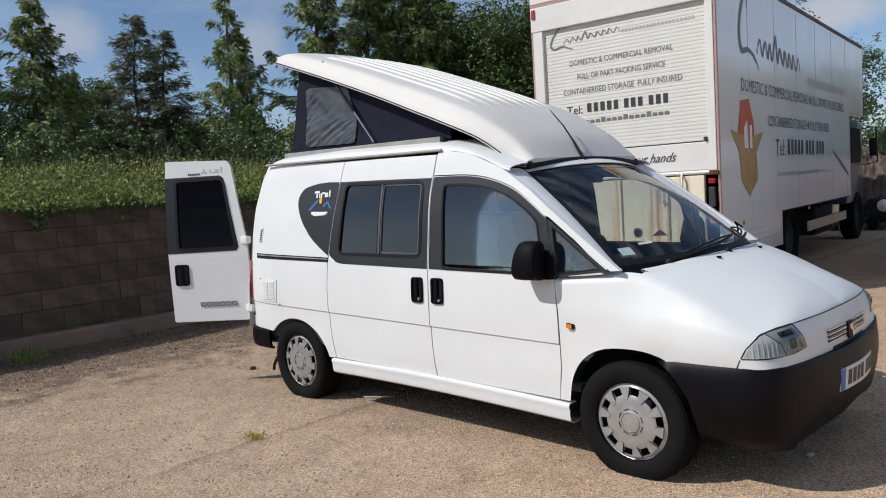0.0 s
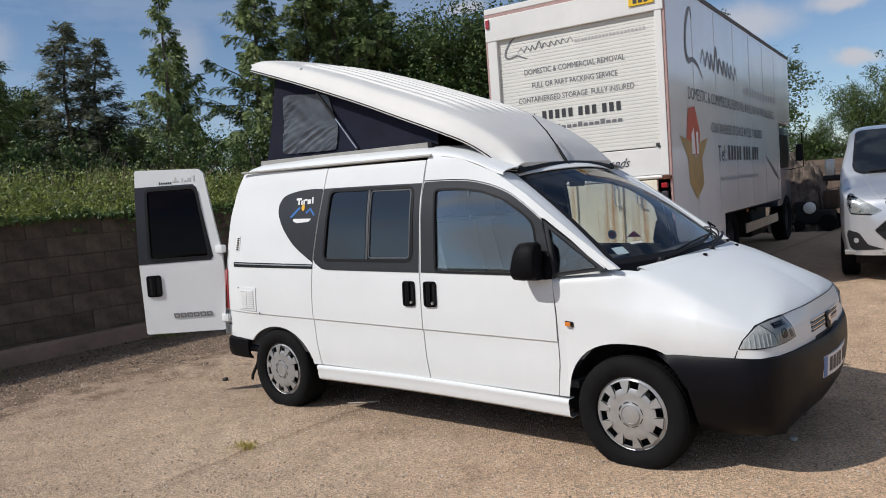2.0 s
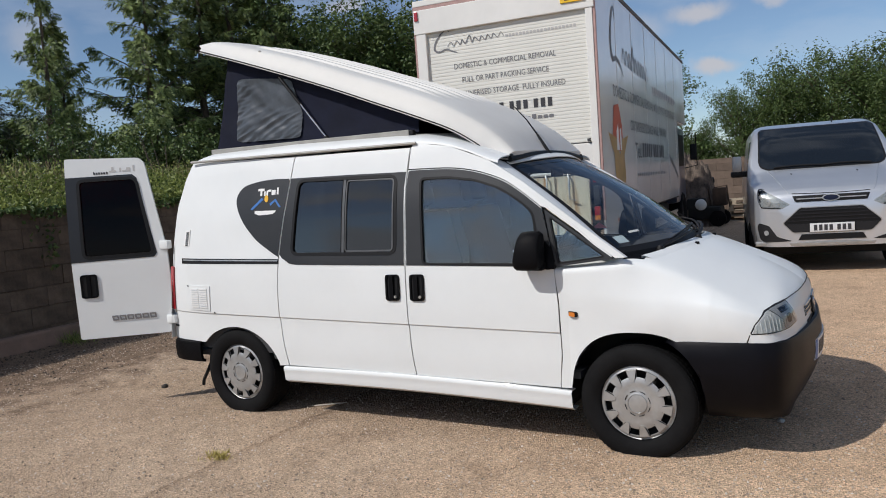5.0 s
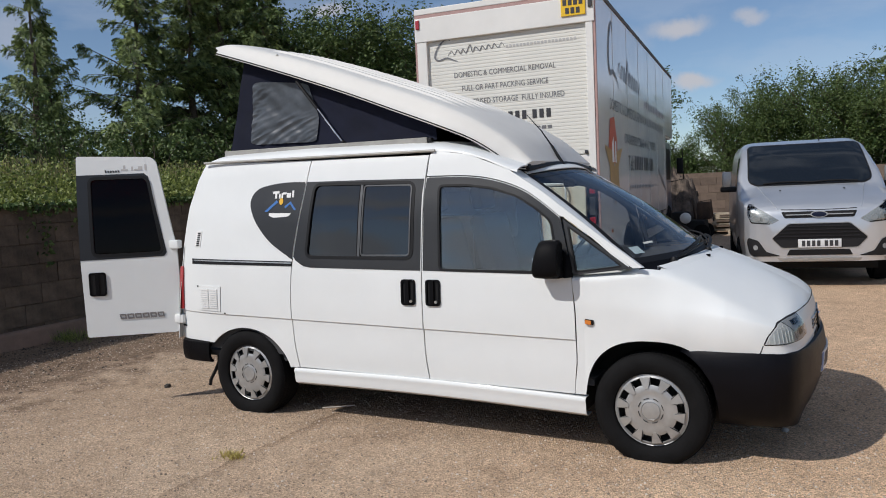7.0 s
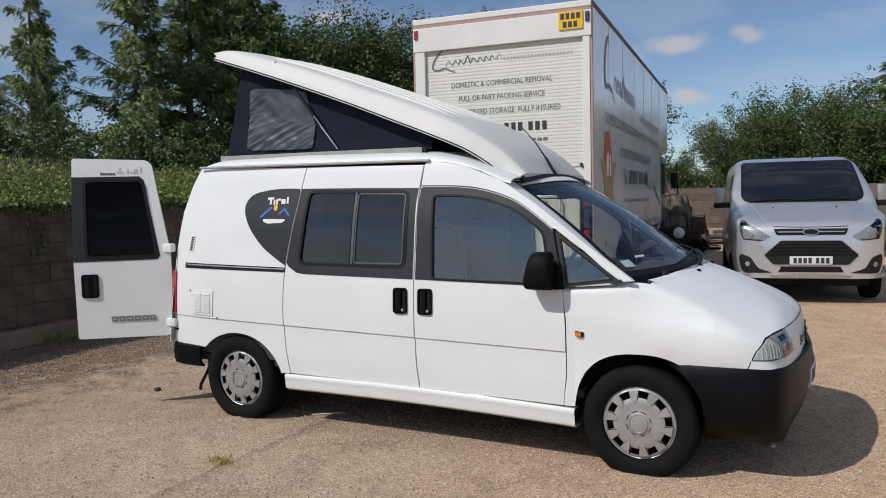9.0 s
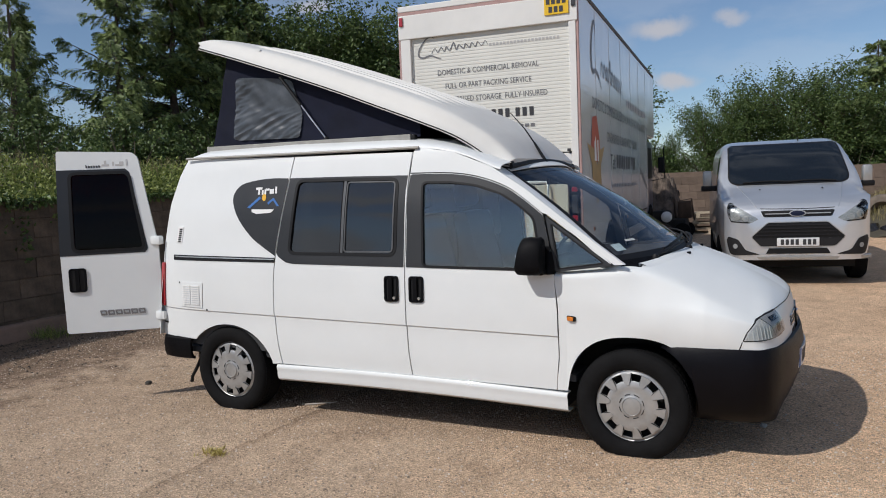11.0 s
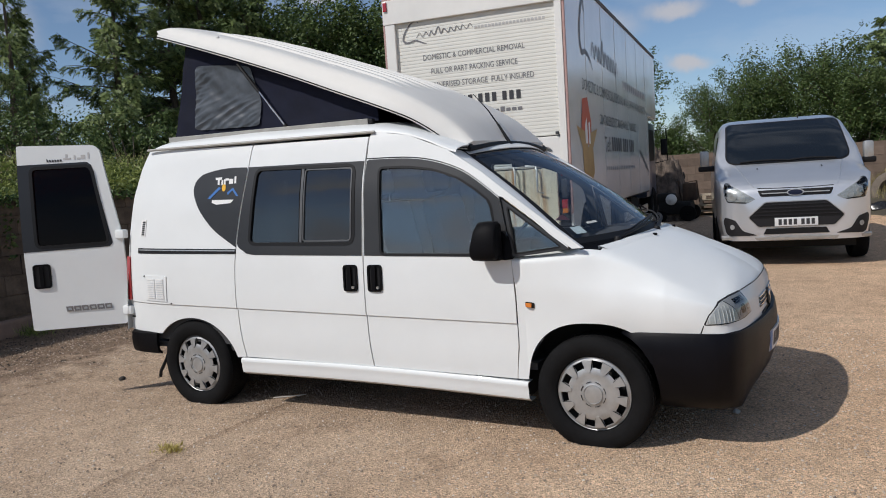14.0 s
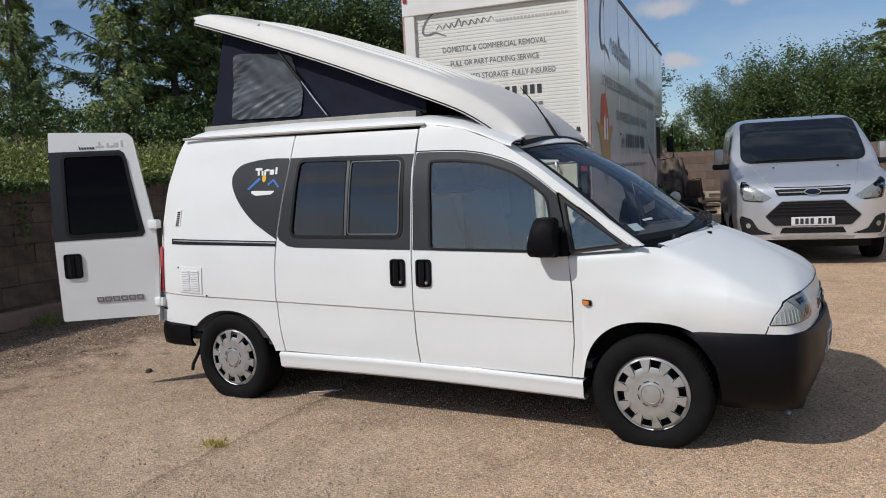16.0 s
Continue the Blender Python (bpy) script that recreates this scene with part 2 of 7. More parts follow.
def rounded(points, r, n=5):
    """A polygon with its corners rounded by r."""
    p = [Vector(q) for q in points]
    out = []
    for i, b in enumerate(p):
        a, c = p[i - 1], p[(i + 1) % len(p)]
        ra = min(r, 0.45 * (a - b).length, 0.45 * (c - b).length)
        u, v = b + (a - b).normalized() * ra, b + (c - b).normalized() * ra
        for j in range(n + 1):
            t = j / n
            out.append((1 - t) ** 2 * u + 2 * t * (1 - t) * b + t * t * v)
    return out


def inset(points, d):
    """A polygon drawn in by d (out, where d is negative)."""
    p = [Vector((q[0], q[1])) for q in points]
    area = sum(a.x * b.y - b.x * a.y for a, b in zip(p, p[1:] + p[:1]))
    s = 1 if area > 0 else -1
    out = []
    for i, b in enumerate(p):
        t = (p[(i + 1) % len(p)] - p[i - 1]).normalized()
        out.append(b + s * d * Vector((-t.y, t.x)))
    return out


def sheet(outline, holes, place, step=0.08, thick=0.0, cuts=()):
    """A flat polygon with holes, cut into a fine net, and laid onto a surface by place(u, v)."""
    from mathutils.geometry import tessellate_polygon
    loops = [[Vector((q[0], q[1], 0)) for q in loop] for loop in [outline, *holes]]
    flat = [q for loop in loops for q in loop]
    bm = bmesh.new()
    vs = [bm.verts.new(q) for q in flat]
    for t in tessellate_polygon(loops):
        try:
            bm.faces.new([vs[i] for i in t])
        except ValueError:
            pass
    for axis in (0, 1):
        lo, hi = min(q[axis] for q in flat), max(q[axis] for q in flat)
        k = math.ceil(lo / step)
        while k * step < hi:
            co, no = Vector((0, 0, 0)), Vector((0, 0, 0))
            co[axis], no[axis] = k * step + 1e-4, 1
            bmesh.ops.bisect_plane(bm, geom=bm.verts[:] + bm.edges[:] + bm.faces[:], plane_co=co, plane_no=no, dist=1e-6)
            k += 1
    for co, no in cuts:
        bmesh.ops.bisect_plane(bm, geom=bm.verts[:] + bm.edges[:] + bm.faces[:], plane_co=co, plane_no=no, dist=1e-6)
    for f in bm.faces:
        if f.normal.z < 0:
            f.normal_flip()
    for v in bm.verts:
        v.co = place(v.co.x, v.co.y)
    if thick:
        bmesh.ops.solidify(bm, geom=bm.faces[:], thickness=thick)
    return bm


# ---- the yard ----
def ground_material():
    m = bpy.data.materials.new("tan_gravel")
    m.use_nodes = True
    n, l = m.node_tree.nodes, m.node_tree.links
    b = n["Principled BSDF"]
    b.inputs["Roughness"].default_value, b.inputs["Specular IOR Level"].default_value = 0.9, 0.25
    co = n.new("ShaderNodeTexCoord")

    def noise_at(scale, detail=6, rough=0.6):
        t = n.new("ShaderNodeTexNoise")
        t.inputs["Scale"].default_value, t.inputs["Detail"].default_value, t.inputs["Roughness"].default_value = scale, detail, rough
        l.new(co.outputs["Object"], t.inputs["Vector"])
        return t

    def ramp_of(src, stops):
        r = n.new("ShaderNodeValToRGB")
        while len(r.color_ramp.elements) < len(stops):
            r.color_ramp.elements.new(0.5)
        for e, (p, c) in zip(r.color_ramp.elements, stops):
            e.position, e.color = p, (*c, 1)
        l.new(src, r.inputs["Fac"])
        return r

    def mix(kind, fac, a, b2):
        x = n.new("ShaderNodeMixRGB")
        x.blend_type = kind
        if isinstance(fac, float):
            x.inputs["Fac"].default_value = fac
        else:
            l.new(fac, x.inputs["Fac"])
        l.new(a, x.inputs["Color1"])
        l.new(b2, x.inputs["Color2"])
        return x.outputs["Color"]

    broad = ramp_of(noise_at(0.45, 5).outputs["Fac"], [(0.3, (0.43, 0.325, 0.237)), (0.55, (0.505, 0.388, 0.285)), (0.75, (0.57, 0.455, 0.345))])
    stones = n.new("ShaderNodeTexVoronoi")
    stones.inputs["Scale"].default_value = 120
    l.new(co.outputs["Object"], stones.inputs["Vector"])
    cells = n.new("ShaderNodeSeparateColor")
    l.new(stones.outputs["Color"], cells.inputs[0])
    grit = ramp_of(cells.outputs[0], [(0.0, (0.3, 0.28, 0.26)), (0.3, (0.80, 0.77, 0.74)), (0.75, (1.16, 1.11, 1.06)), (1.0, (1.6, 1.55, 1.5))])
    c = mix("MULTIPLY", 0.7, broad.outputs["Color"], grit.outputs["Color"])
    mid = ramp_of(noise_at(4, 9, 0.75).outputs["Fac"], [(0.35, (0.78, 0.76, 0.74)), (0.62, (1.10, 1.08, 1.06))])
    c = mix("MULTIPLY", 0.8, c, mid.outputs["Color"])
    stain = ramp_of(noise_at(1.3, 7, 0.7).outputs["Fac"], [(0.55, (1, 1, 1)), (0.72, (0.62, 0.58, 0.55))])
    c = mix("MULTIPLY", 0.6, c, stain.outputs["Color"])
    # a trodden seam where two layers of the surface meet
    seam_x, seam_w, seam_y, seam = n.new("ShaderNodeMath"), n.new("ShaderNodeMath"), n.new("ShaderNodeMapRange"), n.new("ShaderNodeMath")
    spot = n.new("ShaderNodeSeparateXYZ")
    l.new(co.outputs["Object"], spot.inputs[0])
    seam_x.operation, seam_w.operation, seam.operation = "MULTIPLY_ADD", "ADD", "MULTIPLY"
    l.new(noise_at(3.2, 5, 0.6).outputs["Fac"], seam_x.inputs[0])
    seam_x.inputs[1].default_value, seam_x.inputs[2].default_value = 0.22, -0.69
    l.new(spot.outputs["X"], seam_w.inputs[0])
    l.new(seam_x.outputs[0], seam_w.inputs[1])
    line = ramp_of(seam_w.outputs[0], [(0.0, (0, 0, 0)), (0.012, (0.75, 0.75, 0.75)), (0.035, (0.5, 0.5, 0.5)), (0.12, (0.12, 0.12, 0.12)), (0.25, (0, 0, 0))])
    l.new(spot.outputs["Y"], seam_y.inputs["Value"])
    seam_y.inputs["From Min"].default_value, seam_y.inputs["From Max"].default_value = -2.2, -0.9
    l.new(line.outputs["Color"], seam.inputs[0])
    l.new(seam_y.outputs["Result"], seam.inputs[1])
    worn = n.new("ShaderNodeRGB")
    worn.outputs[0].default_value = (0.50, 0.46, 0.43, 1)
    c = mix("MULTIPLY", seam.outputs[0], c, worn.outputs[0])
    # in ragged patches near the retaining wall: leaf mould, wet soil, painted dapple shade
    edge, sumup, mould_and_shade = n.new("ShaderNodeMath"), n.new("ShaderNodeMath"), n.new("ShaderNodeRGB")
    pos = n.new("ShaderNodeSeparateXYZ")
    l.new(co.outputs["Object"], pos.inputs[0])
    edge.operation, sumup.operation = "MULTIPLY_ADD", "MULTIPLY_ADD"
    l.new(pos.outputs["X"], edge.inputs[0])
    edge.inputs[1].default_value, edge.inputs[2].default_value = -0.42, -1.40
    l.new(noise_at(2.6, 9, 0.72).outputs["Fac"], sumup.inputs[0])
    sumup.inputs[1].default_value = 2.2
    l.new(edge.outputs[0], sumup.inputs[2])
    # one mask for both the wet soil and the painted shade
    damp = ramp_of(sumup.outputs[0], [(0.42, (0, 0, 0)), (0.78, (0.85, 0.85, 0.85))])
    mould_and_shade.outputs[0].default_value = (0.34, 0.31, 0.30, 1)
    c = mix("MULTIPLY", damp.outputs["Color"], c, mould_and_shade.outputs[0])
    # the yard's colour gets lighter and warmer towards the open end (+x)
    xyz, span, warm_gain = n.new("ShaderNodeSeparateXYZ"), n.new("ShaderNodeMapRange"), n.new("ShaderNodeRGB")
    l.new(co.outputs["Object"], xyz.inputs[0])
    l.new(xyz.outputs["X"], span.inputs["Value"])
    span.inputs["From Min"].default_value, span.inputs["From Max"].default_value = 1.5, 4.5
    warm_gain.outputs[0].default_value = (1.36, 1.26, 1.15, 1)
    c = mix("MULTIPLY", span.outputs["Result"], c, warm_gain.outputs[0])
    l.new(c, b.inputs["Base Color"])
    bn = n.new("ShaderNodeBump")
    bn.inputs["Strength"].default_value, bn.inputs["Distance"].default_value = 1.0, 0.008
    l.new(stones.outputs["Distance"], bn.inputs["Height"])
    bn2 = n.new("ShaderNodeBump")
    bn2.inputs["Strength"].default_value, bn2.inputs["Distance"].default_value = 0.5, 0.02
    l.new(noise_at(14, 6).outputs["Fac"], bn2.inputs["Height"])
    l.new(bn.outputs["Normal"], bn2.inputs["Normal"])
    l.new(bn2.outputs["Normal"], b.inputs["Normal"])
    return m


GRAVEL = ground_material()
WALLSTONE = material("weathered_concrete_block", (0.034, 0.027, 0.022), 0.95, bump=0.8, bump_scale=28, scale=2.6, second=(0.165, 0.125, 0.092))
BRICKWALL = material("brown_block_wall", (0.10, 0.072, 0.055), 0.95, bump=0.5, bump_scale=30, scale=1.3, second=(0.21, 0.155, 0.12))
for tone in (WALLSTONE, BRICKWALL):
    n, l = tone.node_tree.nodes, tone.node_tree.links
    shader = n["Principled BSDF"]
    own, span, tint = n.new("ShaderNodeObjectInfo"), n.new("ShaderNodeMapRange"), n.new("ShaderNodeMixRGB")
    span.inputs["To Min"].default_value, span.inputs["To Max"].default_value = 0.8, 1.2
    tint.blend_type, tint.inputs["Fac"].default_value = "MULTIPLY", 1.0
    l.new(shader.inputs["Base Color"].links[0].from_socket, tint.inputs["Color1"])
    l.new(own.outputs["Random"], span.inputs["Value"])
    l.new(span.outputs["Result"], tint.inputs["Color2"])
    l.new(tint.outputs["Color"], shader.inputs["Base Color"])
SOIL = material("dark_soil", (0.05, 0.042, 0.03), 1.0, bump=0.8, bump_scale=9, scale=2, second=(0.09, 0.08, 0.05))

bm = bmesh.new()
bmesh.ops.create_grid(bm, x_segments=2, y_segments=2, size=1500)
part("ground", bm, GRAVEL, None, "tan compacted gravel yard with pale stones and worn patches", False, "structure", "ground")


# ---- camper van ----
VAN = empty("camper_van", (0, 0.89, 0), "white panel-van camper with a raised pop-up roof, on gravel", "van")
SIDE_Z = [0.2, 0.25, 0.5, 0.75, 1.0, 1.2, 1.4, 1.55, 1.7, 1.78, 1.9]
SIDE_W = [0.88, 0.885, 0.905, 0.915, 0.905, 0.88, 0.858, 0.825, 0.795, 0.775, 0.70]
NEAR, FAR = -1, 1


def fade(x, a, b):
    t = min(1, max(0, (x - a) / (b - a)))
    return t * t * (3 - 2 * t)


def side_w(x, z, pressed=True):
    """Half the van's width at a place on its side."""
    w = float(np.interp(z, SIDE_Z, SIDE_W))
    w = (w + float(np.interp(z - 0.06, SIDE_Z, SIDE_W)) + float(np.interp(z + 0.06, SIDE_Z, SIDE_W))) / 3
    if x < -0.1:
        w -= 0.06 * ((-0.1 - x) / 0.55) ** 3
    if x > 2.5:
        w -= 0.052 * ((x - 2.5) / 0.88) ** 2
    # the pressed line along the flank
    if not pressed:
        return w
    line = 0.70 - 0.02 * x
    d = z - line
    w -= 0.008 * fade(-d, 0.0, 0.005) * (1 - fade(-d, 0.03, 0.26))
    return w


def on_side(s, out=0.0):
    return lambda x, z: Vector((x, s * (side_w(x, z) + out), z))


def flank(name, outline, mat, s, holes=(), out=0.0, thick=0.012, label="", step=0.07, parent=VAN):
    press = [(Vector((0, 0.70 + o, 0)), Vector((0.02, 1, 0))) for o in (-0.009, -0.005, 0.0, 0.005)] if min(p[1] for p in outline) < 0.65 else ()
    bm = sheet([(p[0], p[1]) for p in outline], [[(p[0], p[1]) for p in h] for h in holes], on_side(s, out), step, cuts=press)
    inner = bmesh.ops.extrude_face_region(bm, geom=bm.faces[:])["geom"]
    for v in inner:
        if isinstance(v, bmesh.types.BMVert):
            v.co.y -= s * thick
    return part(name, bm, mat, parent, label)


def arch(cx, cz, rx, rz, a0, a1, n=22):
    return [(cx + rx * math.cos(radians(a0 + (a1 - a0) * k / n)), cz + rz * math.sin(radians(a0 + (a1 - a0) * k / n))) for k in range(n + 1)]


G = 0.004
SLIDE_L = [(0.46, 0.36), (0.43, 0.59), (0.43, 0.90), (0.46, 1.17), (0.52, 1.47), (0.57, 1.755)]
SLIDE_R = [(1.47, 0.355), (1.452, 0.55), (1.45, 0.82), (1.45, 1.06), (1.46, 1.54), (1.48, 1.735)]
SL, SR = [tuple(p) for p in smooth_line(SLIDE_L, 5)], [tuple(p) for p in smooth_line(SLIDE_R, 5)]
DOOR_TOP = [tuple(p) for p in smooth_line([(1.49, 1.600), (1.75, 1.590), (1.93, 1.560), (2.10, 1.500), (2.22, 1.425), (2.335, 1.335)], 5)]
DOOR_FRONT = [(2.372, 1.17), (2.405, 1.0), (2.42, 0.79), (2.42, 0.53), (2.40, 0.34)]
WIN_SLIDE = rounded([(0.618, 1.59), (1.385, 1.572), (1.378, 1.105), (0.562, 1.115)], 0.05)
WIN_DOOR = rounded([(1.56, 1.545), (1.75, 1.540), (1.92, 1.515), (2.08, 1.460), (2.20, 1.385), (2.285, 1.315), (2.335, 1.025), (1.575, 1.035)], 0.035)
QUARTER = [(2.355, 1.325), (2.735, 1.05), (2.42, 1.012), (2.385, 1.17)]
QUARTER_PANE = rounded([(2.385, 1.283), (2.688, 1.063), (2.432, 1.030)], 0.015)

for s in (NEAR, FAR):
    rear = [(-0.41, 1.785), (-0.48, 1.66), (-0.555, 1.48), (-0.625, 1.17), (-0.655, 0.84), (-0.695, 0.50), (-0.36, 0.49)]
    hole = arch(-0.005, 0.285, 0.392, 0.325, 141, 12)
    quarter = rear + hole + [(p[0] - G, p[1]) for p in SL]
    flank("quarter_panel", quarter, WHITE, s)
    slide = [(p[0] + G, p[1]) for p in SL] + [(p[0] - G, p[1]) for p in SR[::-1]]
    sd = flank("sliding_door", slide, WHITE, s, [WIN_SLIDE])
    door = [(p[0] + G, p[1]) for p in SR if p[1] < 1.58] + [(1.470, 1.600)] + DOOR_TOP + DOOR_FRONT
    fd = flank("front_door", door, WHITE, s, [WIN_DOOR])
    rail = [(1.484, 1.735), (1.50, 1.762), (1.75, 1.722), (2.01, 1.62), (2.23, 1.48), (2.56, 1.232), (2.80, 1.055), (2.745, 1.052), (2.36, 1.335)] + [(p[0], p[1] + 0.007) for p in DOOR_TOP[::-1]] + [(1.472, 1.607)]
    flank("roof_side_rail", rail, WHITE, s, thick=0.03)
    # dark foil round the windows
    petal = [tuple(p) for p in smooth_line([(0.532, 1.612), (0.40, 1.617), (0.25, 1.607), (0.12, 1.575), (0.065, 1.49), (0.115, 1.36), (0.23, 1.23), (0.34, 1.155), (0.452, 1.092)], 5)]
    flank("window_foil", petal + [(p[0] - G - 0.002, p[1]) for p in SL if 1.10 < p[1] < 1.60], FOIL, s, out=0.003, thick=0.002)
    belt = [(p[0] + G + 0.002, p[1]) for p in SL if 1.09 < p[1] < 1.60] + [(0.545, 1.612), (1.0, 1.604), (1.455, 1.592)] + [(1.444, 1.5), (1.441, 1.03)] + [(1.2, 1.033), (0.60, 1.043), (0.54, 1.052), (0.475, 1.09)]
    flank("window_foil", belt, FOIL, s, [WIN_SLIDE], 0.003, 0.002, parent=sd)
    front = [(1.46, 1.03), (1.462, 1.5), (1.474, 1.59)] + [(p[0], p[1] - 0.003) for p in DOOR_TOP] + [(2.366, 1.22), (2.404, 1.012)]
    flank("window_frame", front, FOIL, s, [WIN_DOOR], 0.003, 0.003, parent=fd)
    flank("quarter_trim", QUARTER, FOIL, s, [QUARTER_PANE], 0.004, 0.03)
    # panes and their rubber seals
    for nm, hole, glass, par in (("side_window", WIN_SLIDE, DARKGLASS, sd), ("door_window", WIN_DOOR, DOORGLASS, fd), ("quarter_window", QUARTER_PANE, DOORGLASS, VAN)):
        pane = flank(nm, inset(hole, -0.002), glass, s, out=-0.006, thick=0.004, parent=par)
        pane.visible_shadow = False
        flank("window_seal", inset(hole, {"side_window": -0.012, "door_window": -0.006, "quarter_window": -0.004}[nm]), SEAL, s, [inset(hole, 0.007 if nm != "quarter_window" else 0.004)], 0.006, 0.016, parent=par)
    flank("window_divider", [(0.982, 1.58), (1.012, 1.58), (0.996, 1.11), (0.966, 1.11)], BLACK, s, out=0.003, thick=0.012, parent=sd)
    flank("divider_strip", [(0.990, 1.575), (1.008, 1.575), (0.992, 1.115), (0.974, 1.115)], PANEGREY, s, out=0.004, thick=0.003, parent=sd)
    pane_frame = rounded([(1.01, 1.572), (1.372, 1.562), (1.363, 1.118), (0.995, 1.118)], 0.03)
    flank("sliding_pane_frame", pane_frame, PANEGREY, s, [inset(pane_frame, 0.009)], 0.002, 0.008, parent=sd)
    # sill with its rounded lower edge
    rows = []
    for x in np.linspace(0.42, 2.466, 24):
        rows.append([Vector((x, s * w, z - 0.012 * (x - 0.4) + 0.014 * math.sin(math.pi * (x - 0.42) / 2.046))) for w, z in ((0.84, 0.352), (0.902, 0.352), (0.910, 0.340), (0.910, 0.325), (0.904, 0.312), (0.905, 0.29), (0.897, 0.255), (0.87, 0.238), (0.80, 0.238))])
    part("sill", grid_mesh(rows, 0.004), WHITE, VAN)
    # sliding-door rail, handles, vents, lamps
    flank("slide_rail", [(-0.50, 1.10), (0.445, 1.082), (0.445, 1.050), (-0.50, 1.062)], SEAL, s, out=0.003, thick=0.004)
    flank("rail_lip", [(-0.48, 1.092), (0.44, 1.075), (0.44, 1.068), (-0.48, 1.084)], ALU, s, out=0.006, thick=0.003)
    for x0, dr in ((1.305, sd), (1.48, fd)):
        hd = flank("door_handle", rounded([(x0, 0.975), (x0 + 0.10, 0.975), (x0 + 0.10, 0.815), (x0, 0.815)], 0.022), BLACK, s, [rounded([(x0 + 0.012, 0.962), (x0 + 0.088, 0.962), (x0 + 0.088, 0.828), (x0 + 0.012, 0.828)], 0.015)], 0.010, 0.012, parent=dr)
        flank("handle_well", rounded([(x0 + 0.010, 0.965), (x0 + 0.09, 0.965), (x0 + 0.09, 0.826), (x0 + 0.010, 0.826)], 0.015), SEAL, s, out=0.002, thick=0.002, parent=hd)
        flank("handle_grip", rounded([(x0 + 0.033, 0.97), (x0 + 0.06, 0.97), (x0 + 0.06, 0.82), (x0 + 0.033, 0.82)], 0.008), BLACK, s, out=0.016, thick=0.012, parent=hd)
        bm = bmesh.new()
        bmesh.ops.create_cone(bm, segments=14, radius1=0.009, radius2=0.009, depth=0.01, cap_ends=True, matrix=pose(x0 + 0.073, s * (side_w(x0, 0.83) + 0.012), 0.84, 90))
        part("lock_barrel", bm, ALU, hd)
    flank("side_indicator", rounded([(2.478, 0.772), (2.528, 0.766), (2.528, 0.738), (2.478, 0.744)], 0.006), SEAL, s, out=0.003, thick=0.006)
    flank("indicator_lens", rounded([(2.482, 0.768), (2.515, 0.764), (2.515, 0.742), (2.482, 0.746)], 0.006), AMBER, s, out=0.012, thick=0.010)
    flank("tail_lamp", rounded([(-0.648, 1.04), (-0.610, 1.04), (-0.625, 0.72), (-0.678, 0.72)], 0.012), RED, s, out=0.012, thick=0.05)
    # inside skin
    inner = [(-0.38, 1.74), (-0.56, 1.0), (-0.58, 0.45), (2.40, 0.38), (2.40, 1.0), (2.35, 1.33), (2.22, 1.43), (2.06, 1.535), (1.92, 1.60), (1.5, 1.69)]
    flank("side_lining", inner, CABIN, s, [WIN_SLIDE, WIN_DOOR], -0.035, 0.004, step=0.15)

# fridge vent and side grille on the kerb side
flank("vent_plate", [(-0.452, 1.302), (-0.395, 1.302), (-0.415, 1.185), (-0.472, 1.190)], PALE, NEAR, out=0.004, thick=0.005)
for k in range(7):
    z = 1.288 - 0.0145 * k
    flank("vent_slot", [(-0.435 - 0.003 * k, z), (-0.407 - 0.003 * k, z), (-0.409 - 0.003 * k, z - 0.009), (-0.437 - 0.003 * k, z - 0.009)], SEAL, NEAR, out=0.007, thick=0.003)
flank("side_grille", [(-0.425, 0.905), (-0.205, 0.900), (-0.215, 0.722), (-0.432, 0.728)], WHITE, NEAR, out=0.006, thick=0.006)
for k in range(9):
    for c in range(2):
        x, z = -0.400 + 0.088 * c, 0.880 - 0.016 * k
        flank("louvre", [(x, z), (x + 0.078, z), (x + 0.078, z - 0.008), (x, z - 0.008)], PALE, NEAR, out=0.012, thick=0.006)
for x, z in ((-0.445, 0.905), (-0.18, 0.715)):
    flank("screw", rounded([(x, z), (x + 0.012, z), (x + 0.012, z - 0.012), (x, z - 0.012)], 0.005), SEAL, NEAR, out=0.004, thick=0.003)
flank("reflector", [(-0.672, 0.60), (-0.622, 0.60), (-0.622, 0.588), (-0.672, 0.588)], SEAL, NEAR, out=0.004, thick=0.004)
# printed mark: plain shapes in its colours
for k, (x, z, w, h) in enumerate(((0.265, 1.560, 0.055, 0.016), (0.285, 1.556, 0.016, 0.045), (0.318, 1.540, 0.014, 0.030), (0.340, 1.545, 0.014, 0.036), (0.352, 1.550, 0.030, 0.014), (0.386, 1.545, 0.034, 0.032), (0.432, 1.560, 0.015, 0.046))):
    flank("print_stroke", [(x, z), (x + w, z), (x + w, z - h), (x, z - h)], PALE, NEAR, out=0.0055, thick=0.002)
flank("print_sun", [(0.342 + 0.017 * math.cos(a * math.tau / 14), 1.490 + 0.024 * math.sin(a * math.tau / 14)) for a in range(14)], YELLOW, NEAR, out=0.006, thick=0.002)
for pts in ([(0.20, 1.425), (0.30, 1.498), (0.315, 1.485), (0.222, 1.420)], [(0.372, 1.455), (0.412, 1.480), (0.42, 1.470), (0.38, 1.440)], [(0.410, 1.480), (0.424, 1.486), (0.472, 1.430), (0.455, 1.428)]):
    flank("print_peak", pts, BLUE, NEAR, out=0.0055, thick=0.002)
flank("print_bar", [(0.24, 1.412), (0.432, 1.408), (0.42, 1.395), (0.40, 1.385), (0.28, 1.380), (0.24, 1.395)], PALE, NEAR, out=0.0055, thick=0.002)


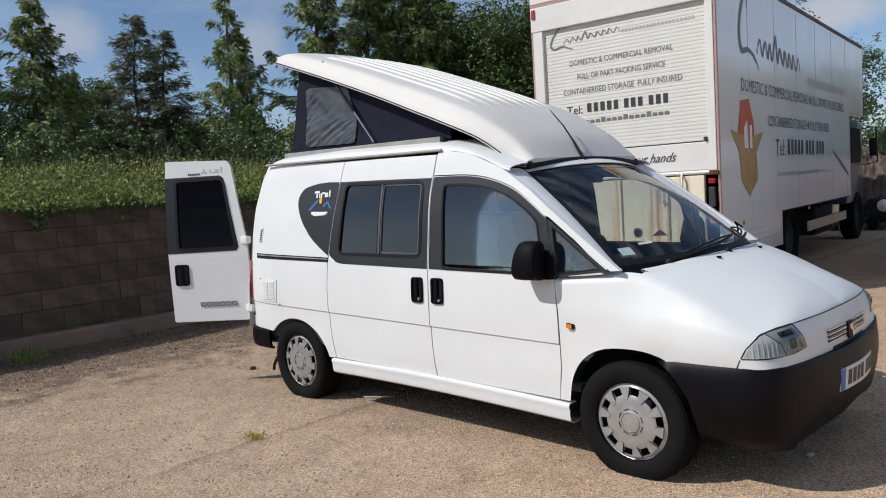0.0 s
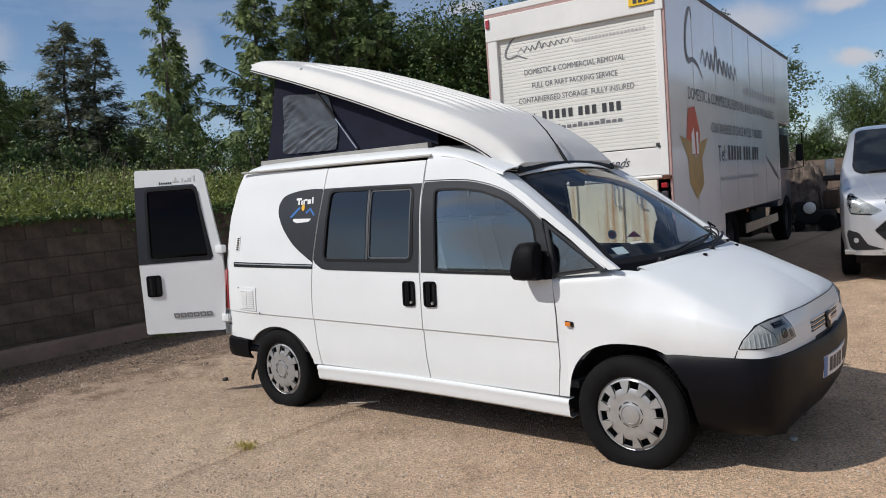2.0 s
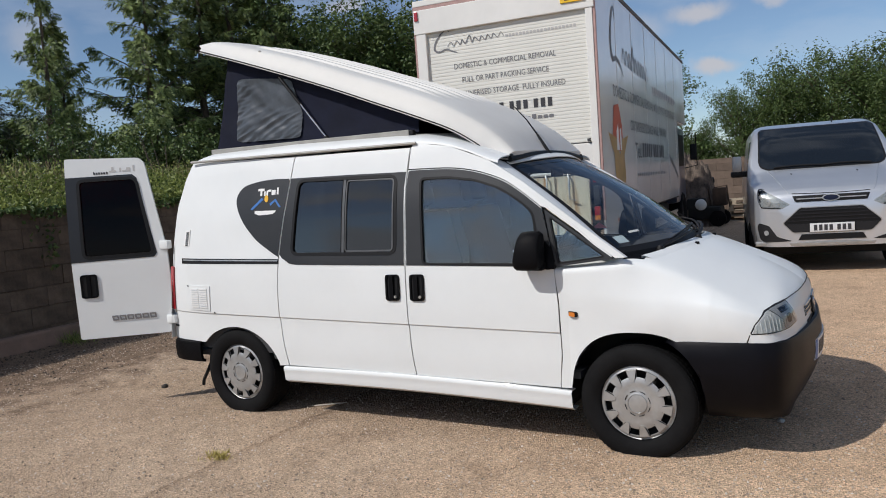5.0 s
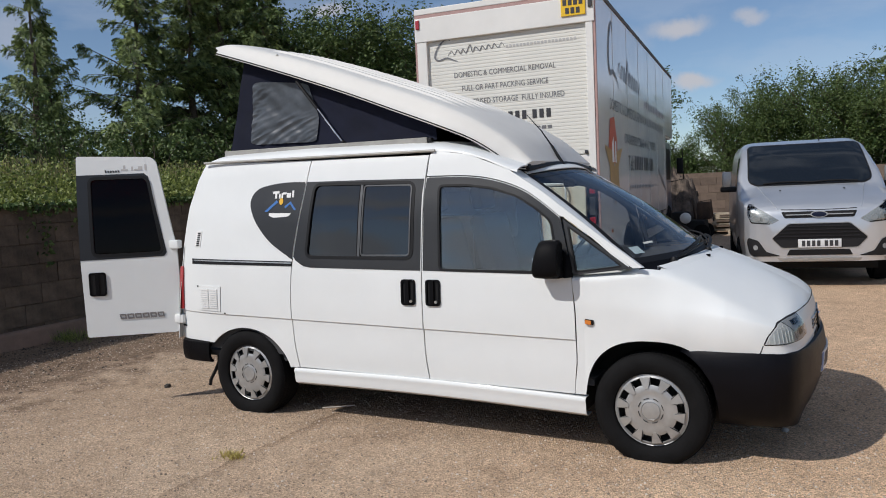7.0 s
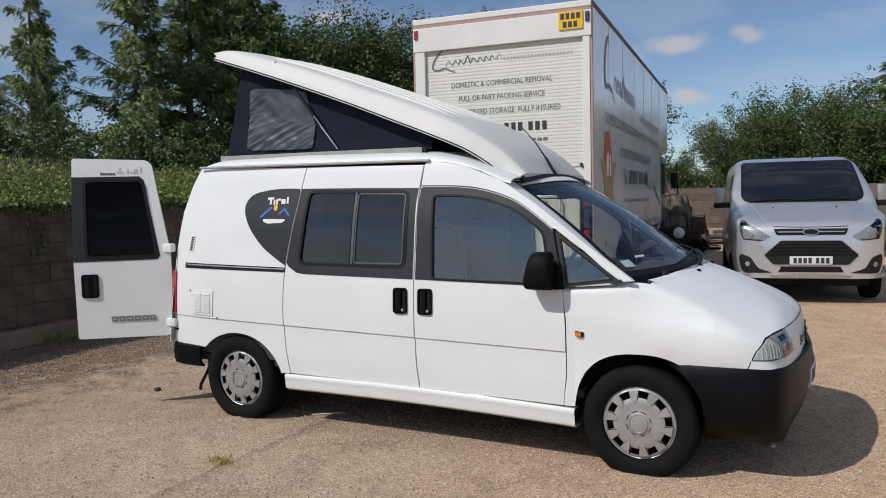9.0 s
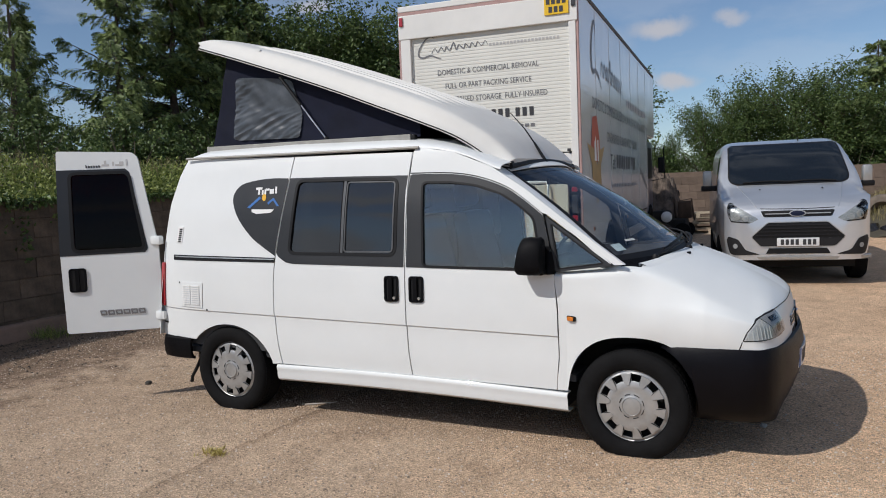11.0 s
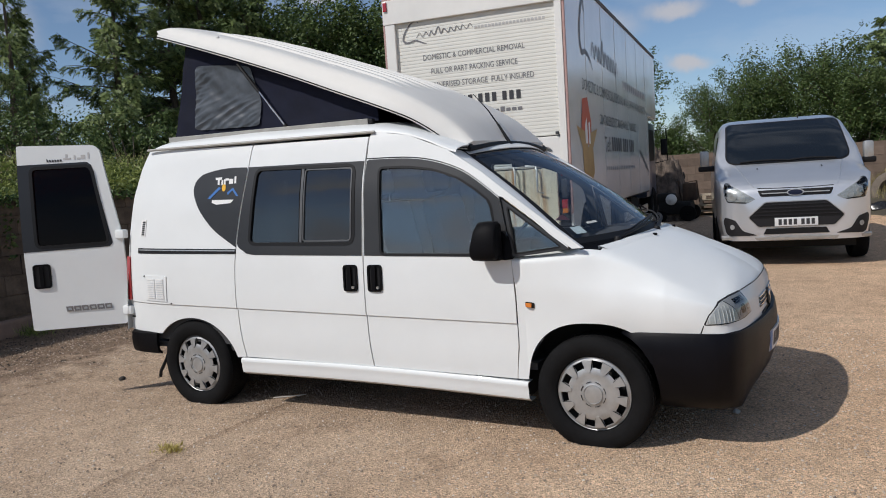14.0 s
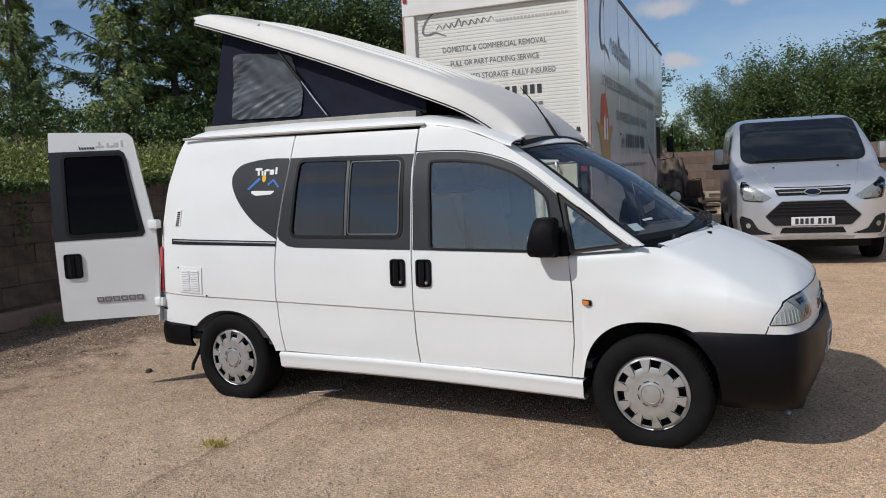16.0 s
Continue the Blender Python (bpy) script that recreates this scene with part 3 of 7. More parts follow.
# front wings and bonnet: one pressed skin, lofted from the doors round to the nose
def eased(x, xs, ys, r=0.04):
    """A table read softly, with its corners rounded."""
    r = min(r, max(0.0, xs[-1] - x))
    return float(np.mean([np.interp(x + r * k / 3, xs, ys) for k in range(-3, 4)]))


def bonnet_h(x):
    return eased(x, [2.4, 2.75, 2.98, 3.15, 3.3, 3.4, 3.48, 3.54, 3.57], [1.05, 1.078, 1.086, 1.030, 0.968, 0.918, 0.872, 0.830, 0.800])


# lines that run from the door edge round the corner to the middle of the nose: foot, pressed crease, shoulder
FOOT = smooth_line([(3.20, 0.882, 0.615), (3.30, 0.874, 0.615), (3.38, 0.864, 0.615), (3.455, 0.840, 0.615), (3.505, 0.785, 0.615), (3.545, 0.68, 0.614), (3.570, 0.52, 0.612), (3.592, 0.28, 0.610), (3.60, 0, 0.609)], 5)
CREASE = smooth_line([(3.20, 0.886, 0.808), (3.29, 0.874, 0.790), (3.365, 0.855, 0.768), (3.440, 0.822, 0.745), (3.492, 0.755, 0.735), (3.530, 0.66, 0.730), (3.558, 0.51, 0.726), (3.582, 0.28, 0.722), (3.592, 0, 0.720)], 5)
SHOULDER = smooth_line([(3.20, 0.812, 0.888), (3.28, 0.800, 0.848), (3.35, 0.785, 0.815), (3.425, 0.755, 0.785), (3.475, 0.690, 0.785), (3.510, 0.60, 0.790), (3.535, 0.47, 0.794), (3.562, 0.26, 0.798), (3.57, 0, 0.800)], 5)


def section_lines(x):
    """The four corners of the wing's section where it is still straight across."""
    ellipse = 1 - (abs(x - 2.825) / 0.358) ** 2.5
    low = 0.34 if x < 2.468 else (0.27 + 0.392 * max(0, ellipse) ** 0.4 if x < 3.03 else 0.615)
    low = max(low, 0.34) if x < 2.825 else max(low, 0.60 + 0.015 * fade(x, 3.0, 3.2))
    k = fade(x, 2.95, 3.2)
    zk = eased(x, [2.4, 2.6, 2.9, 3.2], [0.846, 0.842, 0.828, 0.808], 0.02)
    zs = eased(x, [2.4, 2.62, 2.80, 2.90, 3.05, 3.20], [1.005, 1.02, 1.038, 1.022, 0.962, 0.888], 0.03)
    ws = eased(x, [2.4, 2.62, 2.76, 2.88, 3.05, 3.20], [0.905, 0.895, 0.872, 0.838, 0.822, 0.812], 0.03)
    wf = side_w(x, low, False) * (1 - k) + 0.882 * k
    wk = side_w(x, zk, False) * (1 - k) + 0.886 * k
    return Vector((x, wf, low)), Vector((x, wk, zk)), Vector((x, ws, zs)), Vector((x, 0, bonnet_h(x)))


def section(f, c, h, mid, n=52):
    """Foot to crease to shoulder to the middle line, with both edges softened."""
    pts = [f.lerp(c, k / 12) + Vector((0, 0.012 * math.sin(math.pi * k / 12) * fade(f.x, 2.7, 3.0) * (1 - fade(f.x, 3.3, 3.5)), 0)) for k in range(12)]
    pts += [c.lerp(h, k / 12) for k in range(12)]
    for k in range(29):
        t = 1 - (1 - k / 28) ** 1.5 if k < 28 else 1.0
        p = h.lerp(mid, t)
        p.z = h.z + (mid.z - h.z) * (1 - (1 - t) ** 2.1)
        pts.append(p)
    for _ in range(3):
        pts = [pts[0]] + [(pts[k - 1] + pts[k] * 2 + pts[k + 1]) / 4 for k in range(1, len(pts) - 1)] + [pts[-1]]
    return pts


stations = sorted({round(float(v), 4) for v in [2.426, 2.445, 2.46, 2.467, *np.linspace(2.4685, 2.54, 11), *np.linspace(2.56, 3.08, 40), *np.linspace(3.1, 3.19, 5)]})
rows = []
for x in stations:
    sec = section(*section_lines(x))
    k = max(0, (2.475 - x) / 0.05)
    rows.append([Vector((p.x - k * (0.022 * (1 - fade(p.z, 0.34, 0.55)) + 0.018 * fade(p.z, 0.8, 1.0)), -p.y, p.z)) for p in sec])
for k, (f, c, h) in enumerate(zip(FOOT, CREASE, SHOULDER)):
    x = 3.20 + 0.37 * (k / (len(FOOT) - 1)) ** 0.9
    rows.append([Vector((p.x, -p.y, p.z)) for p in section(f, c, h, Vector((x, 0, bonnet_h(x))))])
rows = [r + [Vector((p.x, -p.y, p.z)) for p in r[-2::-1]] for r in rows]
bm = grid_mesh(rows)
bmesh.ops.remove_doubles(bm, verts=bm.verts, dist=0.0006)


def lip_x(y):
    """Rear edge of the bonnet below the windscreen."""
    return 3.02 - 0.17 * (y / 0.8) ** 2


# the opening for the windscreen
gone = [f for f in bm.faces if abs(f.calc_center_median().y) < 0.80 and f.calc_center_median().z > 0.9 and f.calc_center_median().x < lip_x(f.calc_center_median().y)]
bmesh.ops.delete(bm, geom=gone, context="FACES")
front_skin = part("front_wing_panel", bm, WHITE, VAN)

# what lies on the curved nose is laid onto the skin along a direction
from mathutils.bvhtree import BVHTree
_vs = [v.co.copy() for v in front_skin.data.vertices]
NOSE_TREE = BVHTree.FromPolygons(_vs, [list(p.vertices) for p in front_skin.data.polygons])


def on_nose(s, origin, ahead, out=0.0):
    """Lays (u, v) of a plane at origin, which faces along ahead, onto the nose."""
    d = Vector((ahead[0], ahead[1] * s, ahead[2])).normalized()
    o = Vector((origin[0], origin[1] * s, origin[2]))
    right = Vector((0, 0, 1)).cross(d).normalized() * -s

    def place(u, v):
        p = o + right * u + Vector((0, 0, 1)) * v
        hit, normal, _, _ = NOSE_TREE.ray_cast(p + d * 0.6, -d, 2.0)
        return (hit if hit else p) + d * out
    return place


def nose_patch(name, outline, mat, s, origin, ahead, out=0.004, holes=(), thick=0.004, parent=VAN, step=0.03, label=""):
    bm = sheet([(p[0], p[1]) for p in outline], [[(p[0], p[1]) for p in h] for h in holes], on_nose(s, origin, ahead, out), step)
    back = Vector((ahead[0], ahead[1] * s, ahead[2])).normalized() * thick
    for v in bmesh.ops.extrude_face_region(bm, geom=bm.faces[:])["geom"]:
        if isinstance(v, bmesh.types.BMVert):
            v.co -= back
    return part(name, bm, mat, parent, label)


LAMPBACK = material("lamp_reflector", (0.34, 0.35, 0.36), 0.38, metal=0.2, vary=0.2, scale=30)
WHITELENS = material("white_lens", (0.45, 0.46, 0.46), 0.25, vary=0.1, scale=60, coat=0.6)
CLEARRIB = material("ribbed_clear_lens", (0.52, 0.53, 0.53), 0.2, coat=0.6)
LAMP_O, LAMP_D = (3.50, 0.60, 0.69), (0.80, 0.60, 0.0)
for s in (NEAR, FAR):
    out = rounded([(-0.284, -0.028), (-0.262, 0.018), (-0.225, 0.056), (-0.178, 0.078), (-0.08, 0.096), (0.027, 0.104), (0.072, 0.05), (0.102, -0.016), (0.0, -0.026), (-0.16, -0.030)], 0.012)
    lamp = nose_patch("headlamp", out, SEAL, s, LAMP_O, LAMP_D, 0.0015, step=0.02)
    main = [(-0.146, 0.079), (-0.08, 0.089), (0.022, 0.097), (0.065, 0.047), (0.092, -0.012), (0.0, -0.020), (-0.060, -0.024), (-0.085, 0.03)]
    nose_patch("reflector_bowl", main, LAMPBACK, s, LAMP_O, LAMP_D, 0.004, parent=lamp, step=0.02)
    nose_patch("indicator_lens", [(-0.276, -0.023), (-0.256, 0.018), (-0.221, 0.052), (-0.182, 0.070), (-0.153, 0.077), (-0.093, 0.03), (-0.068, -0.024)], WHITELENS, s, LAMP_O, LAMP_D, 0.005, parent=lamp, step=0.02)
    # bright edges of the bowl and the bulb shield
    for pts in ([(-0.09, 0.078), (0.01, 0.086), (0.03, 0.06), (-0.08, 0.055)], [(-0.06, 0.0), (-0.045, 0.045), (-0.052, 0.0), (-0.05, -0.014)], [(0.03, 0.03), (0.055, 0.04), (0.078, -0.005), (0.05, -0.01)]):
        nose_patch("reflector_facet", pts, CHROME, s, LAMP_O, LAMP_D, 0.006, parent=lamp, thick=0.001)
    nose_patch("bulb_shield", rounded([(-0.04, 0.045), (0.015, 0.045), (0.02, 0.0), (-0.035, -0.002)], 0.018), SEAL, s, LAMP_O, LAMP_D, 0.0065, parent=lamp, thick=0.001)
    # ribs moulded into the clear indicator glass
    for k in range(7):
        u = -0.262 + 0.024 * k
        top = float(np.interp(u, [-0.276, -0.256, -0.221, -0.182, -0.15, -0.10], [-0.01, 0.018, 0.05, 0.066, 0.07, 0.03])) - 0.006
        nose_patch("lens_rib", [(u, top), (u + 0.004, top), (u + 0.004, -0.020), (u, -0.020)], CLEARRIB, s, LAMP_O, LAMP_D, 0.008, thick=0.003, parent=lamp)
    part("lens_cover", sheet([(p[0], p[1]) for p in inset(out, 0.004)], [], on_nose(s, LAMP_O, LAMP_D, 0.010), 0.02), LAMPGLASS, lamp).visible_shadow = False
    # seam between wing and the strip below the lamp
    nose_patch("strip_seam", [(-0.285, -0.030), (-0.281, -0.030), (-0.292, -0.074), (-0.296, -0.074)], SEAL, s, LAMP_O, LAMP_D, 0.001, thick=0.002)
# bonnet shut line across the nose, grille slats and badge
bm = bmesh.new()
edge = [p for p in SHOULDER if p.y < 0.62]
edge = [Vector((p.x, -p.y, p.z)) for p in edge] + [p.copy() for p in edge[-2::-1]]
line = []
for p in edge:
    hit = NOSE_TREE.find_nearest(p)[0]
    line.append(hit)
tube(bm, line, 0.0028, 6)
part("bonnet_gap", bm, SEAL, VAN)
for k in range(3):
    z = 0.070 - 0.022 * k
    for a, b in ((-0.30, -0.055), (0.055, 0.30)):
        nose_patch("grille_slot", rounded([(a, z), (b, z), (b, z - 0.012), (a, z - 0.012)], 0.005), SEAL, NEAR, (3.58, 0, 0.64), (1, 0, 0), 0.002, thick=0.003)
        nose_patch("grille_slat", rounded([(a, z + 0.006), (b, z + 0.006), (b, z + 0.001), (a, z + 0.001)], 0.002), CHROME, NEAR, (3.58, 0, 0.64), (1, 0, 0), 0.010, thick=0.008)
nose_patch("badge", rounded([(-0.04, 0.075), (0.04, 0.075), (0.045, 0.0), (0.0, -0.02), (-0.045, 0.0)], 0.012), SEAL, NEAR, (3.58, 0, 0.64), (1, 0, 0), 0.014, thick=0.012)
nose_patch("badge_mark", [(-0.03, 0.06), (0.02, 0.065), (0.012, 0.035), (0.028, 0.012), (0.0, -0.008), (0.0, 0.025), (-0.03, 0.04)], CHROME, NEAR, (3.58, 0, 0.64), (1, 0, 0), 0.02, thick=0.006)

# front bumper: deep black moulding that wraps round the corners
def bumper_w(x):
    return float(np.interp(x, [2.98, 3.19, 3.34, 3.43, 3.50, 3.537, 3.578, 3.609, 3.629, 3.638], [0.897, 0.896, 0.885, 0.868, 0.822, 0.755, 0.60, 0.40, 0.17, 0.0]))


rows = []
xs = [2.985, 3.0, 3.03, 3.06, 3.09, 3.12, 3.14, 3.15, 3.157, 3.163, 3.19, 3.27, 3.34, 3.39, 3.43, 3.455, 3.48, 3.50, 3.519, 3.537, 3.556, 3.578, 3.594, 3.609, 3.621, 3.629, 3.634, 3.638]
for x in xs:
    w = bumper_w(x)
    cut = 0.27 + 0.385 * max(0, 1 - (abs(x - 2.812) / 0.352) ** 2.3) ** 0.435 if x < 3.162 else 0.2
    prof = [(0.0, 0.622), (-0.03, 0.625), (-0.010, 0.622), (0.0, 0.605), (0.012, 0.54), (0.012, 0.46), (-0.006, 0.37), (-0.045, 0.285), (-0.10, 0.22), (-0.18, 0.195)]
    ring = []
    tip = 1 - fade(x, 3.51, 3.638)
    for k, (o, z) in enumerate(prof[1:]):
        zz = max(z, cut) if x < 3.3 else z
        zz = zz - 0.012 * fade(x, 3.3, 3.7) * (z > 0.5)
        ring.append((max(0.0, w + o * (0.25 + 0.75 * tip) if w > 0 else 0), x + (o * 0.8 * (1 - tip)), zz))
    rows.append([Vector((px, -pw, pz)) for pw, px, pz in ring])
left = [[Vector((p.x, -p.y, p.z)) for p in r] for r in rows[::-1]]
bm = grid_mesh(rows + left[1:])
bmesh.ops.remove_doubles(bm, verts=bm.verts, dist=0.002)
front_bumper = part("front_bumper", bm, material("satin_bumper_plastic", (0.004, 0.004, 0.006), 0.42, spec=0.13, vary=0.3, scale=4, bump=0.1, bump_scale=300), VAN, "black textured plastic front bumper")
part("air_intake", boxes((3.49, 3.600, -0.30, 0.30, 0.300, 0.350), bevel=0.02), SEAL, front_bumper)
part("step_recess", boxes((3.48, 3.603, -0.25, 0.25, 0.585, 0.626), bevel=0.015), SEAL, front_bumper)
PLATEWHITE = material("white_plate", (0.68, 0.69, 0.70), 0.35)
def plate_x(y):
    return 3.652 - 0.34 * y * y


def plate_slab(y0, y1, z0, z1, out, thick=0.003, n=6):
    rows = [[Vector((plate_x(y) + out + 0.05 * (z - 0.45), y, z)) for y in np.linspace(y0, y1, n)] for z in (z0, z1)]
    bm = grid_mesh(rows)
    for v in bmesh.ops.extrude_face_region(bm, geom=bm.faces[:])["geom"]:
        if isinstance(v, bmesh.types.BMVert):
            v.co.x -= thick
    return bm


plate = part("number_plate", plate_slab(-0.26, 0.26, 0.405, 0.517, 0.0, 0.012, 14), PLATEWHITE, front_bumper, "white number plate with plain dark bars")
for k in range(7):
    y = -0.18 + 0.058 * k + (0.03 if k > 3 else 0)
    part("plate_bar", plate_slab(y, y + 0.04, 0.425, 0.50, 0.002), INK, plate)
part("plate_band", plate_slab(-0.258, -0.215, 0.408, 0.514, 0.002), BLUE, plate)

# windscreen, its seal, scuttle and wipers
def screen(u, v, out=0.0):
    """u from side to side (-1 to 1), v from the scuttle up."""
    b = Vector((2.985 - 0.235 * u * u - 0.02 * u**4, 0.80 * u, 1.075 - 0.012 * u * u))
    t = Vector((2.115 - 0.085 * u * u, 0.63 * u, 1.640 - 0.035 * u * u))
    p = b.lerp(t, v)
    return p + Vector((0.52, 0, 0.85)) * (0.035 * math.sin(math.pi * v) * (1 - 0.5 * u * u) + out)


def screen_patch(u0, u1, v0, v1, nu=16, nv=14, out=0.0):
    return grid_mesh([[screen(u0 + (u1 - u0) * i / nu, v0 + (v1 - v0) * j / nv, out) for i in range(nu + 1)] for j in range(nv + 1)])


windscreen = part("windscreen", screen_patch(-0.975, 0.975, 0.02, 0.975), GLASS, VAN, "clear curved windscreen")
windscreen.visible_shadow = False
for a in ((-1.0, -0.965, 0, 1), (0.965, 1.0, 0, 1), (-1, 1, 0.0, 0.045), (-1, 1, 0.955, 1.0)):
    part("screen_seal", grid_mesh([[screen(a[0] + (a[1] - a[0]) * i / 12, a[2] + (a[3] - a[2]) * j / 12, 0.003) for i in range(13)] for j in range(13)], 0.008), SEAL, windscreen)
for s in (NEAR, FAR):
    rows = []
    for k in range(17):
        v = k / 16
        a = screen(s * 0.995, v, 0.0)
        x = a.x - 0.01
        zz = float(np.interp(v, [0, 1], [1.05, 1.62]))
        b = Vector((a.x - 0.008, s * (side_w(a.x - 0.008, a.z - 0.004) + 0.001), a.z - 0.004))
        rows.append([a, a.lerp(b, 0.33) + Vector((0.004, s * 0.010, 0.012)), a.lerp(b, 0.7) + Vector((0.0, s * 0.012, 0.010)), b, b + Vector((-0.012, 0, -0.006))])
    part("pillar", grid_mesh(rows), WHITE, VAN)
part("screen_shade_band", screen_patch(-0.95, 0.95, 0.90, 0.958, out=0.001), glass_material("shade_band", (0.12, 0.17, 0.22), 0.03), windscreen).visible_shadow = False
def bonnet_z(x, y):
    hit = NOSE_TREE.ray_cast(Vector((x, y, 2)), Vector((0, 0, -1)))[0]
    return hit.z if hit and hit.z > 0.9 else bonnet_h(x) - 0.02 * (y / 0.8) ** 2


# the black plastic well between glass and bonnet
rows = []
for f in (-0.15, 0.0, 0.12, 0.3, 0.5, 0.7, 0.88, 1.0, 1.02):
    row = []
    for u in np.linspace(-1.0, 1.0, 33):
        a = screen(u, 0.0, 0.002)
        x = lip_x(a.y) + 0.012
        b = Vector((x, a.y, bonnet_z(x + 0.025, a.y) - 0.004))
        row.append(a.lerp(b, f) + Vector((0, 0, -0.014 * math.sin(math.pi * min(1, max(0, f))) - (0.03 if f > 1.0 else 0))))
    rows.append(row)
scuttle = part("scuttle", grid_mesh(rows), BLACK, VAN)
def lip_z(y, o):
    """The bonnet's surface carried on straight past its cut edge."""
    x = lip_x(y)
    z1, z2 = bonnet_z(x + 0.04, y), bonnet_z(x + 0.08, y)
    return z1 + (z1 - z2) * (0.04 - o) / 0.04


rows = [[Vector((lip_x(y) + o, y, lip_z(y, o) + up)) for y in np.linspace(-0.76, 0.76, 49)] for o, up in ((-0.020, -0.012), (-0.022, 0.002), (-0.012, 0.004), (0.004, 0.004), (0.025, 0.003), (0.045, -0.003))]
for k in range(len(rows)):
    zs = [p.z for p in rows[k]]
    for n in range(3, len(zs) - 3):
        rows[k][n].z = sum(zs[n - 3 : n + 4]) / 7
part("bonnet_lip", grid_mesh(rows), WHITE, VAN)
for piv, tip, lift in (((-0.70, -0.02), (0.14, 0.045), 0.03), ((-0.10, -0.01), (0.86, 0.075), 0.035)):
    a, b = screen(*piv, 0.012), screen(*tip, 0.022)
    way = [screen(piv[0] + (tip[0] - piv[0]) * k / 8, piv[1] + (tip[1] - piv[1]) * k / 8, 0.016 + lift * math.sin(math.pi * k / 8)) for k in range(9)]
    bm = bmesh.new()
    tube(bm, way[:6], 0.011, 8, 0.008)
    wip = part("wiper_arm", bm, SEAL, VAN)
    bm = bmesh.new()
    blade = [screen(piv[0] + (tip[0] - piv[0]) * (0.22 + 0.92 * k / 10), 0.022 + (tip[1] + 0.02) * (k / 10), 0.010) for k in range(11)]
    tube(bm, blade, 0.007, 6)
    part("wiper_blade", bm, SEAL, wip)
    bm = bmesh.new()
    tube(bm, [p + Vector((0.012, 0, 0.018 * math.sin(math.pi * k / 10) + 0.008)) for k, p in enumerate(blade)], 0.006, 6)
    part("wiper_bow", bm, SEAL, wip)
    bm = lathe([(0.001, 0.022), (0.014, 0.020), (0.020, 0.008), (0.022, -0.02)], 16, "z")
    bmesh.ops.translate(bm, verts=bm.verts, vec=a + Vector((0.012, 0, -0.005)))
    part("wiper_pivot", bm, SEAL, wip)
bm = bmesh.new()
tube(bm, [screen(0.93, 0.05, 0.0), screen(0.94, 0.09, 0.05), screen(0.93, 0.12, 0.06), screen(0.9, 0.06, 0.06)], 0.006, 6)
part("washer_hose", bm, BLACK, VAN)
for y in (-0.265, 0.327):
    x = lip_x(y) + 0.035
    c = Vector((x, y, bonnet_z(x, y)))
    part("washer_jet", box(bmesh.new(), c.x - 0.012, c.x + 0.012, y - 0.009, y + 0.009, c.z - 0.003, c.z + 0.012, 0.004), BLACK, VAN)
# paper slips on the dashboard edge of the glass
STICKER = material("pale_blue_slip", (0.45, 0.55, 0.60), 0.6)
part("tax_disc", grid_mesh([[screen(-0.905 + 0.085 * i, 0.085 + 0.06 * j, -0.006) for i in range(2)] for j in range(2)], 0.001), STICKER, windscreen)
part("permit_slip", grid_mesh([[screen(-0.74 + 0.105 * i, 0.150 + 0.016 * j, -0.006) for i in range(2)] for j in range(2)], 0.001), PALE, windscreen)

# fixed roof
RAILGREY = material("dull_grey_aluminium", (0.33, 0.32, 0.295), 0.6, metal=0.2, vary=0.15, scale=9)
def roof_edge(x):
    return float(np.interp(x, [-0.42, -0.36, 0.56, 1.50, 1.63, 1.75, 1.88, 2.01, 2.06], [1.775, 1.79, 1.77, 1.755, 1.745, 1.722, 1.678, 1.62, 1.60]))


def roof_top(x):
    return float(np.interp(x, [-0.42, -0.38, -0.30, 0.5, 1.3, 1.5, 1.7, 1.9, 2.06], [1.79, 1.83, 1.865, 1.875, 1.85, 1.835, 1.79, 1.72, 1.655]))


rows = []
for x in [-0.42, -0.40, -0.37, -0.33, -0.28, *np.linspace(-0.2, 1.4, 17), *np.linspace(1.45, 2.07, 16)]:
    e, t = roof_edge(x), roof_top(x)
    w = side_w(x, e)
    half = []
    for k in range(13):
        a = math.pi / 2 * k / 12
        half.append((w * max(0, math.cos(a)) ** 0.55, e + (t - e) * max(0, math.sin(a)) ** 0.75))
    rows.append([Vector((x, -a, z)) for a, z in half] + [Vector((x, a, z)) for a, z in half[-2::-1]])
part("roof", grid_mesh(rows, 0.006), WHITE, VAN)
part("header", grid_mesh([[screen(u, v, 0.012) + Vector((-0.0, 0, 0)) for u in np.linspace(-1, 1, 17)] for v in (0.955, 1.0, 1.03)], 0.006), WHITE, VAN)
for s in (NEAR, FAR):
    bm = bmesh.new()
    for x0, x1, w, z0, z1, r in ((-0.40, 1.52, 0.787, 1.790, 1.760, 0.009),):
        tube(bm, [(x0 + (x1 - x0) * k / 8, s * w, z0 + (z1 - z0) * k / 8) for k in range(9)], r, 8)
    part("awning_rail", bm, RAILGREY, VAN)
    bm = grid_mesh([[Vector((x, s * 0.645 + dy, 1.862 - 0.012 * (x + 0.31) + dz)) for dy, dz in ((-0.022, -0.03), (-0.022, 0.011), (-0.019, 0.014), (0.019, 0.014), (0.022, 0.011), (0.022, -0.03), (-0.022, -0.03))] for x in np.linspace(-0.31, 1.40, 16)])
    part("pop_top_rail", bm, RAILGREY, VAN)
    part("rail_cap", boxes((1.40, 1.43, s * 0.645 - 0.02, s * 0.645 + 0.02, 1.82, 1.852), bevel=0.005), SEAL, VAN)

